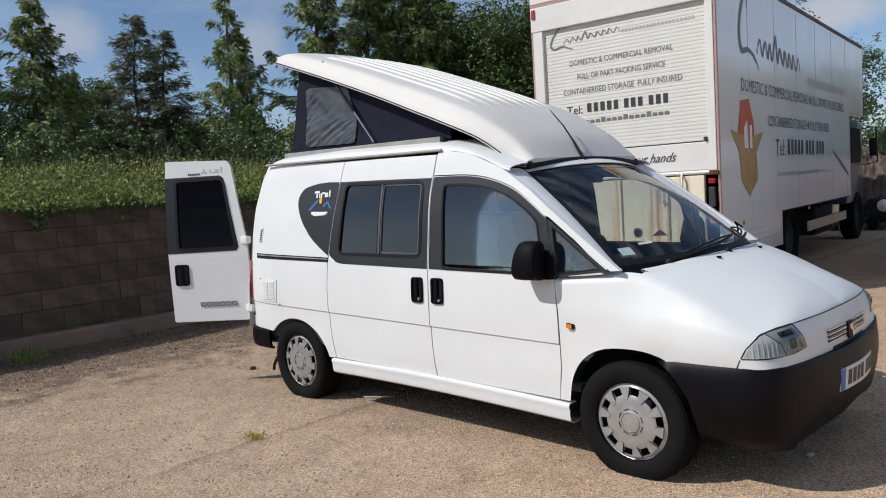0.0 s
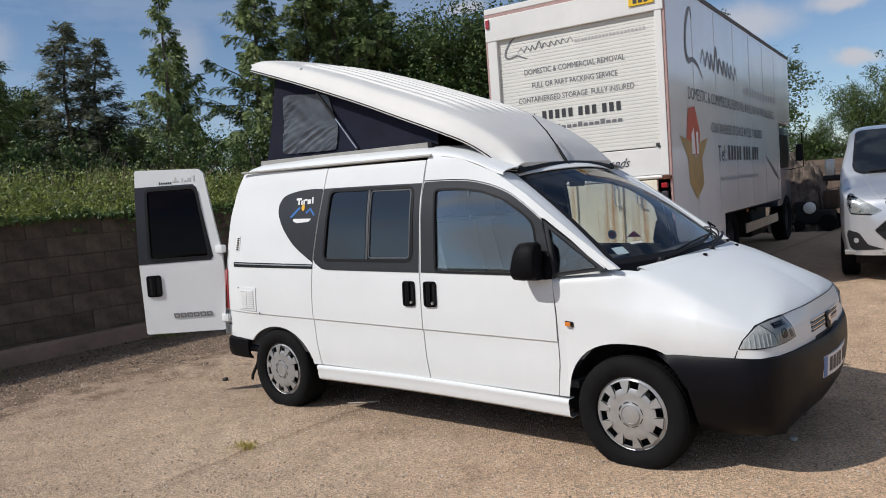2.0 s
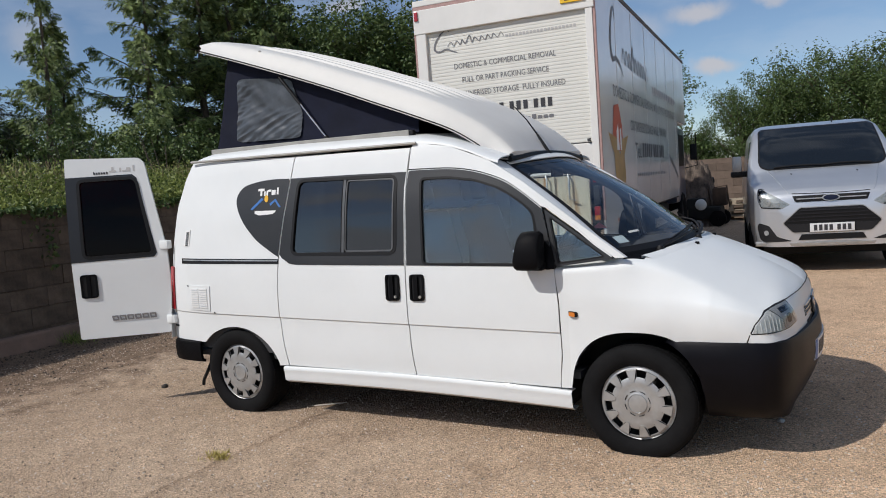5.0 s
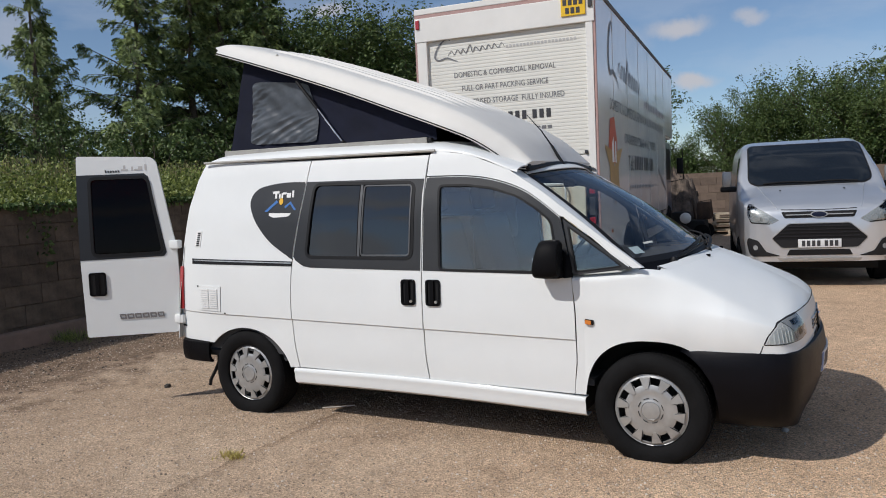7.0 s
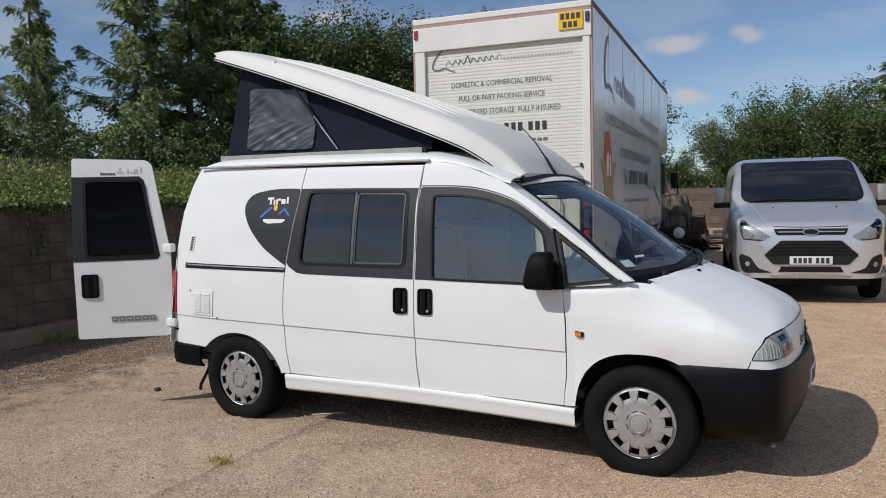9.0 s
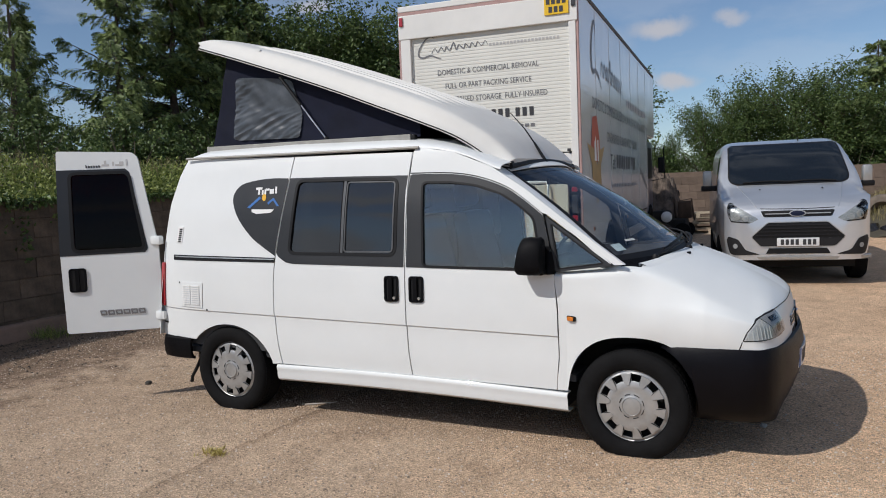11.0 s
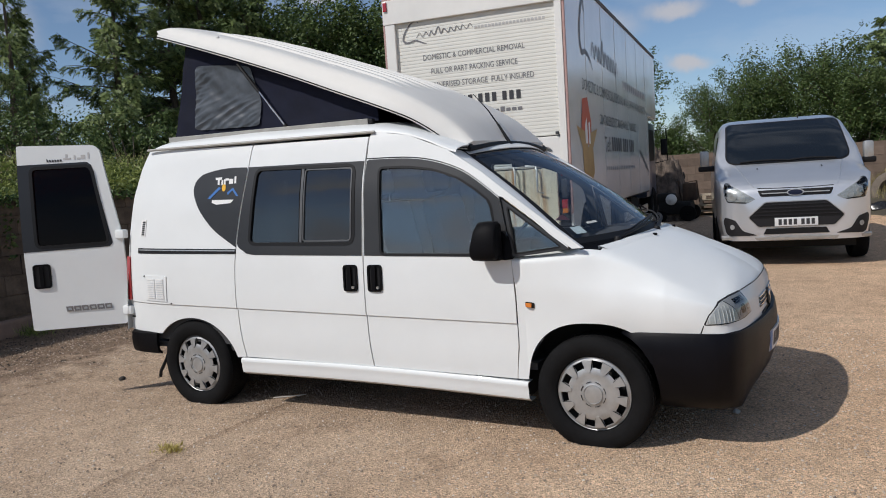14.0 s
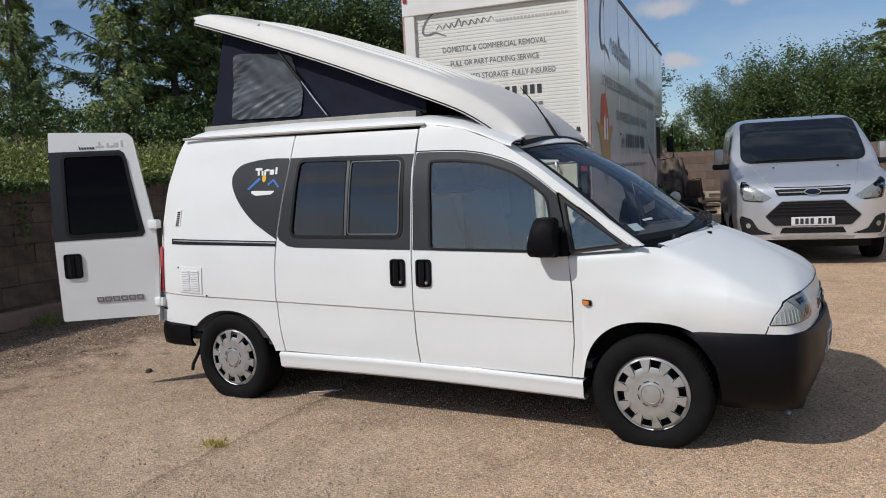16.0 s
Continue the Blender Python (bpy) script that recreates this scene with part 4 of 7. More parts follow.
# raised roof: a hinged fibreglass shell with ribs
RIM = [(-0.31, 2.575), (0.02, 2.465), (0.42, 2.325), (0.84, 2.17), (1.18, 2.035), (1.47, 1.92), (1.70, 1.82), (1.86, 1.72), (1.965, 1.635), (2.06, 1.615)]
CROWN = [(-0.40, 2.665), (-0.30, 2.70), (0.0, 2.625), (0.42, 2.495), (0.88, 2.33), (1.31, 2.170), (1.62, 2.032), (1.86, 1.892), (1.985, 1.795), (2.088, 1.672)]
rim, crown = smooth_line(RIM, 6), smooth_line(CROWN, 6)
lid = None
rows = []
for r, c in zip(rim, crown):
    wr = 0.675 - 0.04 * fade(r.x, 1.5, 2.06)
    half = [(wr - 0.012, r.x, r.y), (wr + 0.012, r.x - 0.004, r.y + 0.003), (wr + 0.012, r.x, r.y + 0.02), (wr - 0.004, r.x + 0.002, r.y + 0.035)]
    for f, g in ((0.985, 0.16), (0.968, 0.36), (0.952, 0.54), (0.938, 0.655), (0.918, 0.72), (0.885, 0.765), (0.80, 0.82), (0.66, 0.88), (0.5, 0.93), (0.34, 0.965), (0.17, 0.99), (0.0, 1.0)):
        px, pz = r.x + (c.x - r.x) * g, r.y + 0.035 + (c.y - r.y - 0.035) * g
        half.append(((wr - 0.005) * f, px, pz))
    inner = [(max(0.0, w - 0.03), x, z - (0.022 if k > 3 else 0.0) + (0.006 if k < 3 else 0.0)) for k, (w, x, z) in enumerate(half)]
    loop = half + inner[::-1]
    rows.append([Vector((x, -w, z)) for w, x, z in loop[: len(half)]] + [Vector((x, w, z)) for w, x, z in half[-2::-1]] + [Vector((x, w, z)) for w, x, z in inner] + [Vector((x, -w, z)) for w, x, z in inner[-2::-1]])
for r in rows:
    r.append(r[0])
bm = grid_mesh(rows)
n_out = 2 * len(half) - 1
for ring in (rows[0], rows[-1]):
    o, i = ring[:n_out], ring[n_out : 2 * n_out][::-1]
    for k in range(n_out - 1):
        bm.faces.new([bm.verts.new(p) for p in (o[k], o[k + 1], i[k + 1], i[k])])
bmesh.ops.remove_doubles(bm, verts=bm.verts, dist=0.0005)
lid = part("pop_up_roof", bm, ROOFWHITE, VAN, "raised white fibreglass pop-up roof shell")
for s in (NEAR, FAR):
    bm = bmesh.new()
    tube(bm, [(r.x + 0.002, s * (0.688 - 0.04 * fade(r.x, 1.5, 2.06)), r.y + 0.012) for r in rim], 0.004, 6)
    part("rim_groove", bm, SEAL, lid)
LIDTREE = BVHTree.FromPolygons([v.co.copy() for v in lid.data.vertices], [list(p.vertices) for p in lid.data.polygons])
for y in (-0.46, -0.34, -0.22, -0.10, 0.02, 0.14, 0.26, 0.38):
    rows = []
    for x in np.linspace(0.05, 1.62 - 0.1 * abs(y), 30):
        h = [LIDTREE.ray_cast(Vector((x, y + d, 3.2)), Vector((0, 0, -1)))[0] for d in (-0.024, -0.016, 0.016, 0.024)]
        if all(h):
            up = 0.014 * min(1, (x - 0.05) / 0.06, (1.62 - 0.1 * abs(y) - x) / 0.16)
            rows.append([h[0], h[1] + Vector((0, 0, up)), h[2] + Vector((0, 0, up)), h[3]])
    part("roof_rib", grid_mesh(rows), ROOFWHITE, lid)
bm = bmesh.new()
c = LIDTREE.ray_cast(Vector((0.20, -1.5, 2.52)), Vector((0, 1, 0)))[0] or Vector((0.2, -0.6, 2.5))
bmesh.ops.create_uvsphere(bm, u_segments=10, v_segments=8, radius=0.010, matrix=Matrix.Translation(c))
part("rivet", bm, ALU, lid)
bm = bmesh.new()
tube(bm, [(2.094 - 0.030 * u * u, 0.635 * u, 1.655 - 0.036 * u * u) for u in np.linspace(-1.0, 1.0, 21)], 0.017, 8)
part("front_seal", bm, SEAL, lid)
for s in (NEAR, FAR):
    part("hinge", boxes((1.99, 2.075, s * 0.615 - 0.022, s * 0.615 + 0.022, 1.605, 1.650), bevel=0.008), SEAL, lid)
bm = bmesh.new()
base = Vector((2.11, -0.10, 1.645))
tube(bm, [base, base + Vector((-0.035, 0, 0.06)), base + Vector((-0.08, 0, 0.135))], 0.013, 8, 0.008)
tube(bm, [base + Vector((-0.08, 0, 0.135)), base + Vector((-0.145, -0.005, 0.235)), base + Vector((-0.24, -0.01, 0.345))], 0.006, 6, 0.003)
aerial = part("aerial", bm, SEAL, VAN)

# canvas bellows under the raised roof, with its window and gas strut
def canvas(s, u, v, out=0.0):
    """u from the rear (0) to the hinge (1), v from the rail (0) to the lid (1)."""
    xb, xt = -0.315 + 1.755 * u, -0.125 + 1.555 * u
    zb = 1.862 - 0.012 * (xb + 0.31)
    zt = float(np.interp(xt, [p[0] for p in RIM], [p[1] for p in RIM])) + 0.03
    x, z = xb + (xt - xb) * v, zb + (zt - zb) * v
    sag = 0.02 * math.sin(math.pi * v) * (0.4 + 0.6 * noise.noise(Vector((x * 3.1, z * 2.3, s)))) + 0.007 * noise.noise(Vector((x * 9, z * 11 + x * 7, 2 + s)))
    return Vector((x, s * (0.60 - sag + out), z))


def vinyl_fold(u, v):
    """Sharp slanting creases, deepest low down and along the rear seam."""
    along, across = u * 1.7 + v * 0.3, v * 0.5 - u * 0.95
    crease = 0.30 - abs(noise.noise(Vector((along * 3.5, across * 17, 3))))
    fine = 0.25 - abs(noise.noise(Vector((along * 9, across * 38, 8))))
    low = 1 - 0.85 * fade(v, 0.25, 0.6)
    rear = 1 - fade(u, 0.10, 0.2)
    return 0.022 * crease * max(low, 0.5 * rear) + 0.010 * fine * max(rear, 0.35 * low) + 0.004 * noise.noise(Vector((u * 12, v * 5, 1)))


for s in (NEAR, FAR):
    bm = grid_mesh([[canvas(s, i / 60, j / 20) for i in range(61)] for j in range(21)])
    bellows = part("canvas_side", bm, CANVAS, VAN, "dark blue-grey canvas bellows wall")
    win = rounded([(0.115, 0.08), (0.455, 0.09), (0.45, 0.47), (0.375, 0.91), (0.07, 0.77)], 0.045)
    wsheet = sheet([(p[0], p[1]) for p in win], [], lambda u, v, s=s: canvas(s, u, v, 0.008 + vinyl_fold(u, v)), 0.008)
    part("canvas_window", wsheet, VINYL, bellows, "creased grey vinyl window")
    bm = bmesh.new()
    lo, hi = Vector((0.735, s * 0.635, 1.868)), Vector((0.385, s * 0.655, 2.315))
    tube(bm, [lo, lo.lerp(hi, 0.62)], 0.006, 8)
    strut = part("strut_rod", bm, CHROME, VAN)
    bm = bmesh.new()
    tube(bm, [lo.lerp(hi, 0.55), hi], 0.012, 8)
    part("strut_cylinder", bm, SEAL, strut)
    bm = bmesh.new()
    bmesh.ops.create_uvsphere(bm, u_segments=10, v_segments=8, radius=0.018, matrix=Matrix.Translation(lo))
    part("strut_joint", bm, SEAL, strut)
bm = grid_mesh([[canvas(NEAR, 0, j / 12).lerp(canvas(FAR, 0, j / 12), i / 14) for i in range(15)] for j in range(13)])
part("canvas_back", bm, CANVAS, VAN)


# wheels with trims
def wheel(x, z, s):
    c = Vector((x, s * 0.795, z))
    turn = Matrix.Translation(c) @ (Matrix.Scale(-1, 4, (0, 1, 0)) if s == FAR else Matrix.Identity(4))
    def put(name, bm, mat, parent, label=""):
        bmesh.ops.transform(bm, matrix=turn, verts=bm.verts)
        for v in bm.verts:
            v.co.z = max(v.co.z, 0.001)
        return part(name, bm, mat, parent, label)
    tyre = put("wheel", lathe([(0.19, 0.075), (0.20, -0.065), (0.205, -0.084), (0.225, -0.097), (0.255, -0.102), (0.290, -0.096), (0.307, -0.078), (0.313, -0.050), (0.313, 0.075), (0.307, 0.10), (0.26, 0.115), (0.21, 0.105), (0.19, 0.075)], 72), RUBBER, VAN, "worn black tyre with a silver wheel trim")
    bm = bmesh.new()
    for k in range(72):
        for y0, y1 in ((-0.076, -0.050), (-0.046, -0.015), (-0.011, 0.02)):
            box(bm, -0.0075, 0.0075, y0, y1, 0.296, 0.3155 if y0 > -0.05 else 0.311, m=Matrix.Rotation(k * math.tau / 72, 4, "Y"))
    put("tread_block", bm, RUBBER, tyre)
    put("rim", lathe([(0.198, -0.055), (0.192, -0.045), (0.15, -0.02), (0.05, -0.02), (0.001, -0.02)], 48), DARK, tyre)
    # trim: a dished disc with ten paired windows round its edge
    n = 10
    bm = bmesh.new()
    rad = [0.0, 0.040, 0.055, 0.062, 0.10, 0.128, 0.141, 0.180, 0.196]
    dep = [-0.090, -0.090, -0.087, -0.083, -0.087, -0.086, -0.080, -0.076, -0.068]
    seg = 8
    rings = []
    for k in range(n * seg):
        a = k * math.tau / (n * seg)
        rings.append([bm.verts.new((r * math.cos(a), d, r * math.sin(a))) for r, d in zip(rad[1:], dep[1:])])
    mid = bm.verts.new((0, dep[0], 0))
    for k in range(n * seg):
        p, q = rings[k], rings[(k + 1) % (n * seg)]
        bm.faces.new((mid, p[0], q[0]))
        for j in range(len(p) - 1):
            if j in (5,) and k % seg in (0, 1, 2, 3):
                continue
            bm.faces.new((p[j], p[j + 1], q[j + 1], q[j]))
    bmesh.ops.remove_doubles(bm, verts=bm.verts, dist=1e-5)
    bmesh.ops.recalc_face_normals(bm, faces=bm.faces)
    bmesh.ops.solidify(bm, geom=bm.faces[:], thickness=0.006)
    trim = put("wheel_trim", bm, CAPSILVER, tyre, "silver plastic wheel trim")
    for k in range(n):
        mid_a = (k + 0.75) * math.tau / n
        for nm, grow, y0, y1, mt in (("lug_groove", 0.003, -0.086, -0.078, SEAL), ("trim_lug", 0.0, -0.091, -0.076, CAPSILVER)):
            ring = [(r, a) for r, a in ((0.121 - grow, -0.075), (0.121 - grow, 0.075), (0.135, 0.112 + grow * 7), (0.183, 0.165 + grow * 3), (0.183, -0.165 - grow * 3), (0.135, -0.112 - grow * 7))]
            bm = bmesh.new()
            lo = [bm.verts.new((r * math.cos(mid_a + a), y1, r * math.sin(mid_a + a))) for r, a in ring]
            hi = [bm.verts.new((r * 0.99 * math.cos(mid_a + a * 0.93), y0 + 0.13 * max(0, r - 0.135), r * 0.99 * math.sin(mid_a + a * 0.93))) for r, a in ring]
            bm.faces.new(hi)
            for q in range(6):
                bm.faces.new((lo[q], lo[(q + 1) % 6], hi[(q + 1) % 6], hi[q]))
            bmesh.ops.recalc_face_normals(bm, faces=bm.faces)
            put(nm, bm, mt, trim)
    for k in range(8):
        bm = bmesh.new()
        tube(bm, [(0.067 * math.cos(a), -0.0855, 0.067 * math.sin(a)) for a in np.linspace(k * math.tau / 8 + 0.1, (k + 0.72) * math.tau / 8, 6)], 0.002, 5)
        put("trim_slot", bm, SEAL, trim)
    put("trim_lip", lathe([(0.194, -0.069), (0.197, -0.071), (0.199, -0.066), (0.196, -0.055)], 60), CAPSILVER, trim)
    put("hub_ring", lathe([(0.053, -0.087), (0.050, -0.092), (0.047, -0.087)], 36), CAPSILVER, trim)
    return tyre


for x, z in ((-0.012, 0.279), (2.818, 0.279)):
    for s in (NEAR, FAR):
        wheel(x, z, s)
    for s in (NEAR, FAR):
        # wheel housings
        rows = [[Vector((x + r * math.cos(a), s * y, z + r * math.sin(a) * 1.06)) for a in np.linspace(-0.15, math.pi + 0.15, 20)] for r, y in ((0.385, 0.80), (0.39, 0.75), (0.39, 0.60))]
        part("wheel_housing", grid_mesh(rows), DARK, VAN)
        part("housing_wall", boxes((x - 0.36, x + 0.36, s * 0.60 - 0.01, s * 0.60 + 0.01, 0.2, 0.62)), DARK, VAN)
part("underbody", boxes((-0.58, 3.45, -0.62, 0.70, 0.165, 0.36), bevel=0.02), DARK, VAN)
part("floor_pan", boxes((0.42, 2.44, -0.86, 0.86, 0.25, 0.37), bevel=0.01), DARK, VAN)
part("fuel_tank", boxes((0.6, 1.3, -0.55, 0.2, 0.165, 0.26), bevel=0.03), DARK, VAN)

# rear bumper, tow cable and the open rear door
rows = []
for z, o in ((0.497, -0.02), (0.487, 0.004), (0.44, 0.012), (0.38, 0.008), (0.345, -0.004), (0.335, -0.03)):
    half = [(-0.355, 0.905), (-0.44, 0.905), (-0.56, 0.895), (-0.655, 0.865), (-0.71, 0.80), (-0.735, 0.70), (-0.745, 0.5), (-0.748, 0.0)]
    rr = [Vector((x - (o if w < 0.86 else 0), -(w + (o if w > 0.75 else 0)), z)) for x, w in half]
    rows.append(rr + [Vector((p.x, -p.y, p.z)) for p in rr[-2::-1]])
part("rear_bumper", grid_mesh(rows, 0.02), BLACK, VAN)
bm = bmesh.new()
tube(bm, [(-0.37, -0.78, 0.36), (-0.39, -0.82, 0.27), (-0.43, -0.84, 0.19), (-0.44, -0.84, 0.15)], 0.012, 6)
part("mud_flap_strap", bm, SEAL, VAN)
part("rear_corner", boxes((-0.60, -0.50, -0.84, -0.72, 0.36, 0.49), bevel=0.02), DARK, VAN)
# body end: frame of the rear opening and the shut second door
rows = []
for w, z in ((0.885, 0.5), (0.880, 0.84), (0.84, 1.17), (0.80, 1.48), (0.76, 1.70), (0.70, 1.79)):
    x = float(np.interp(z, [0.5, 0.84, 1.17, 1.48, 1.785], [-0.695, -0.655, -0.625, -0.555, -0.41])) - 0.002
    rows.append([Vector((x + 0.02, -w, z)), Vector((x - 0.012, -w + 0.025, z)), Vector((x - 0.014, -w + 0.075, z)), Vector((x + 0.03, -w + 0.085, z))])
part("rear_pillar", grid_mesh(rows), WHITE, VAN)
rows = [[Vector((float(np.interp(z, [0.5, 0.84, 1.17, 1.48, 1.785], [-0.71, -0.67, -0.64, -0.57, -0.43])), y, z)) for y in np.linspace(0.0, 0.80 - 0.08 * fade(z, 1.0, 1.8), 8)] for z in np.linspace(0.5, 1.78, 14)]
part("second_rear_door", grid_mesh(rows, 0.03), WHITE, VAN)
part("rear_header", boxes((-0.46, -0.38, -0.72, 0.72, 1.74, 1.80), bevel=0.015), WHITE, VAN)

# the open leaf: hinged at the corner, swung past the flank
LEAF = pose(-0.675, -0.845, 0, 0, 0, 217.0)
DW = 0.69


def leaf(name, outline, mat, d0, d1, holes=(), parent=None, label=""):
    """A slab in the leaf's own plane: u from the hinge, v up, d towards the kerb."""
    bm = sheet([(p[0], p[1]) for p in outline], [[(p[0], p[1]) for p in h] for h in holes], lambda u, v: LEAF @ Vector((u, 0, v)), 0.12)
    n = (LEAF.to_3x3() @ Vector((0, 1, 0))).normalized()
    for v in bm.verts:
        lean = 0.07 * max(0, (v.co.z - 1.05) / 0.75) ** 1.6
        v.co += n * (d1 - lean)
    for v in bmesh.ops.extrude_face_region(bm, geom=bm.faces[:])["geom"]:
        if isinstance(v, bmesh.types.BMVert):
            v.co -= n * (d1 - d0)
    return part(name, bm, mat, parent, label)


leaf_out = rounded([(0.03, 0.545), (DW - 0.01, 0.545), (DW, 1.085), (DW, 1.885), (0.165, 1.865), (0.125, 1.83), (0.005, 1.17), (0.0, 0.95)], 0.02)
leaf_win = rounded([(0.105, 1.15), (DW - 0.095, 1.15), (DW - 0.09, 1.715), (0.215, 1.715), (0.188, 1.685)], 0.04)
door = leaf("rear_door", leaf_out, WHITE, -0.03, 0.0, [leaf_win], VAN, "white rear door standing open")
leaf("window_band", [(0.10, 1.122), (DW + 0.001, 1.118), (DW + 0.001, 1.745), (0.215, 1.745), (0.185, 1.72), (0.078, 1.15)], material("black_window_band", (0.011, 0.013, 0.017), 0.4, vary=0.15, scale=4), 0.0, 0.003, [leaf_win], door)
leaf("rear_window", inset(leaf_win, -0.003), glass_material("dark_rear_glass", (0.15, 0.022, 0.022), 0.0, 1.25), -0.012, -0.008, (), door)
leaf("window_seal", inset(leaf_win, -0.014), SEAL, -0.01, 0.008, [inset(leaf_win, 0.008)], door)
lh = leaf("door_handle", rounded([(DW - 0.165, 0.855), (DW - 0.055, 0.855), (DW - 0.055, 1.02), (DW - 0.165, 1.02)], 0.022), SEAL, 0.0, 0.006, (), door)
leaf("handle_grip", rounded([(DW - 0.122, 0.862), (DW - 0.095, 0.862), (DW - 0.095, 1.013), (DW - 0.122, 1.013)], 0.008), BLACK, 0.0, 0.016, (), lh)
leaf("handle_rim", rounded([(DW - 0.17, 0.85), (DW - 0.05, 0.85), (DW - 0.05, 1.025), (DW - 0.17, 1.025)], 0.024), BLACK, 0.0, 0.011, [rounded([(DW - 0.157, 0.863), (DW - 0.063, 0.863), (DW - 0.063, 1.012), (DW - 0.157, 1.012)], 0.018)], lh)
MARK = material("grey_badge", (0.24, 0.24, 0.25), 0.3, metal=0.5)
for k in range(6):
    u = 0.125 + 0.054 * (5 - k)
    leaf("badge_bar", [(u, 0.668), (u + 0.044, 0.668), (u + 0.050, 0.706), (u + 0.005, 0.706)], MARK, 0.0, 0.006, [[(u + 0.010, 0.679), (u + 0.036, 0.679), (u + 0.039, 0.695), (u + 0.013, 0.695)]], door)
for k in range(6):
    u = 0.385 + 0.018 * k
    leaf("print_bar", [(u, 1.757), (u + 0.012, 1.758), (u + 0.014, 1.774 + 0.008 * (k == 5)), (u + 0.002, 1.772)], INK, 0.0, 0.003, (), door)
for u, w, h in ((0.345, 0.014, 0.04), (0.325, 0.05, 0.013), (0.290, 0.012, 0.03), (0.255, 0.026, 0.012), (0.225, 0.028, 0.03), (0.195, 0.012, 0.045)):
    leaf("faded_print", [(u, 1.768), (u + w, 1.768), (u + w, 1.768 + h), (u, 1.768 + h)], FADED, 0.0, 0.002, (), door)
for z in (1.205, 0.645):
    bm = boxes((-0.725, -0.635, -0.880, -0.832, z - 0.032, z + 0.032), bevel=0.012)
    part("door_hinge", bm, WHITE, door)

# door mirrors
for s in (NEAR, FAR):
    rows = []
    for k, (x, f) in enumerate(((2.372, 0.50), (2.366, 0.86), (2.348, 0.98), (2.29, 1.0), (2.235, 0.97), (2.225, 0.9))):
        ring = []
        for a in np.linspace(0, math.tau, 25):
            c, sn = math.cos(a), math.sin(a)
            z = 1.108 + 0.106 * f * math.copysign(abs(sn) ** 0.55, sn)
            y = 0.985 + (0.066 - 0.10 * max(0.0, z - 1.10)) * f * math.copysign(abs(c) ** 0.55, c) - 0.02 * max(0.0, sn)
            ring.append(Vector((x + 0.22 * max(0.0, z - 1.06) * (2.372 - x) / 0.147, s * y, z)))
        rows.append(ring)
    bm = grid_mesh(rows)
    for r in (0, -1):
        bm.faces.new([bm.verts.new(p) for p in rows[r][:-1]])
    bmesh.ops.remove_doubles(bm, verts=bm.verts, dist=1e-4)
    mirror = part("door_mirror", bm, BLACK, VAN, "black plastic door mirror")
    part("mirror_arm", box(bmesh.new(), 2.29, 2.37, min(s * 0.895, s * 0.985), max(s * 0.895, s * 0.985), 1.0, 1.035, 0.01), BLACK, mirror)
    rows = [[Vector((2.34 + 0.07 * u, s * (side_w(2.36, 1.02 + 0.13 * v) + 0.004 + 0.03 * (1 - v) * (1 - abs(2 * u - 1))), 1.0 + (0.16 - 0.05 * u) * v)) for u in np.linspace(0, 1, 6)] for v in np.linspace(0, 1, 6)]
    part("mirror_foot", grid_mesh(rows, 0.01), BLACK, mirror)
    part("mirror_glass", box(bmesh.new(), 2.226, 2.232, min(s * 0.945, s * 1.03), max(s * 0.945, s * 1.03), 1.02, 1.12, 0.002), CHROME, mirror)

# cabin
part("cabin_floor", boxes((-0.55, 2.5, -0.84, 0.84, 0.38, 0.42)), CABIN, VAN)
part("headlining", boxes((-0.35, 1.7, -0.70, 0.70, 1.70, 1.715)), LINING, VAN)
rows = [[screen(u, 0.0, 0.0) + Vector((dx, 0, dz)) for u in np.linspace(-0.97, 0.97, 15)] for dx, dz in ((-0.01, -0.02), (-0.25, -0.035), (-0.42, -0.05), (-0.50, -0.12), (-0.48, -0.55))]
dash = part("dashboard", grid_mesh(rows, 0.01), CABIN, VAN)
part("binnacle", boxes((2.36, 2.55, -0.52, -0.22, 1.00, 1.07), bevel=0.03), CABIN, dash)
bm = lathe([(0.185, -0.013), (0.198, 0.0), (0.185, 0.013), (0.172, 0.0), (0.185, -0.013)], 40, "z")
bmesh.ops.transform(bm, matrix=pose(2.26, -0.37, 1.02, 0, -62, 0), verts=bm.verts)
steering = part("steering_wheel", bm, BLACK, dash)
part("wheel_boss", box(bmesh.new(), -0.05, 0.05, -0.17, 0.17, -0.02, 0.02, 0.015, pose(2.27, -0.37, 1.015, 0, -62, 0)), BLACK, steering)
for y in (-0.40, 0.40):
    seat = part("front_seat", boxes((1.42, 1.92, y - 0.24, y + 0.24, 0.60, 0.76), bevel=0.05), SEATFABRIC, VAN, "blue-grey cloth front seat")
    bm = box(bmesh.new(), -0.07, 0.07, -0.23, 0.23, 0, 0.60, 0.05, pose(1.46, y, 0.74, 0, -14, 0))
    part("backrest", bm, SEATFABRIC, seat)
    bm = box(bmesh.new(), -0.05, 0.05, -0.13, 0.13, 0, 0.17, 0.04, pose(1.295, y, 1.365, 0, -10, 0))
    part("headrest", bm, SEATFABRIC, seat)
    part("seat_base", boxes((1.46, 1.86, y - 0.20, y + 0.20, 0.42, 0.61), bevel=0.01), BLACK, seat)
part("cabinet_block", boxes((-0.5, 1.0, 0.35, 0.80, 0.42, 1.30), bevel=0.01), LINING, VAN)
part("rear_bench", boxes((-0.45, 0.35, -0.78, 0.30, 0.42, 0.80), bevel=0.03), SEATFABRIC, VAN)
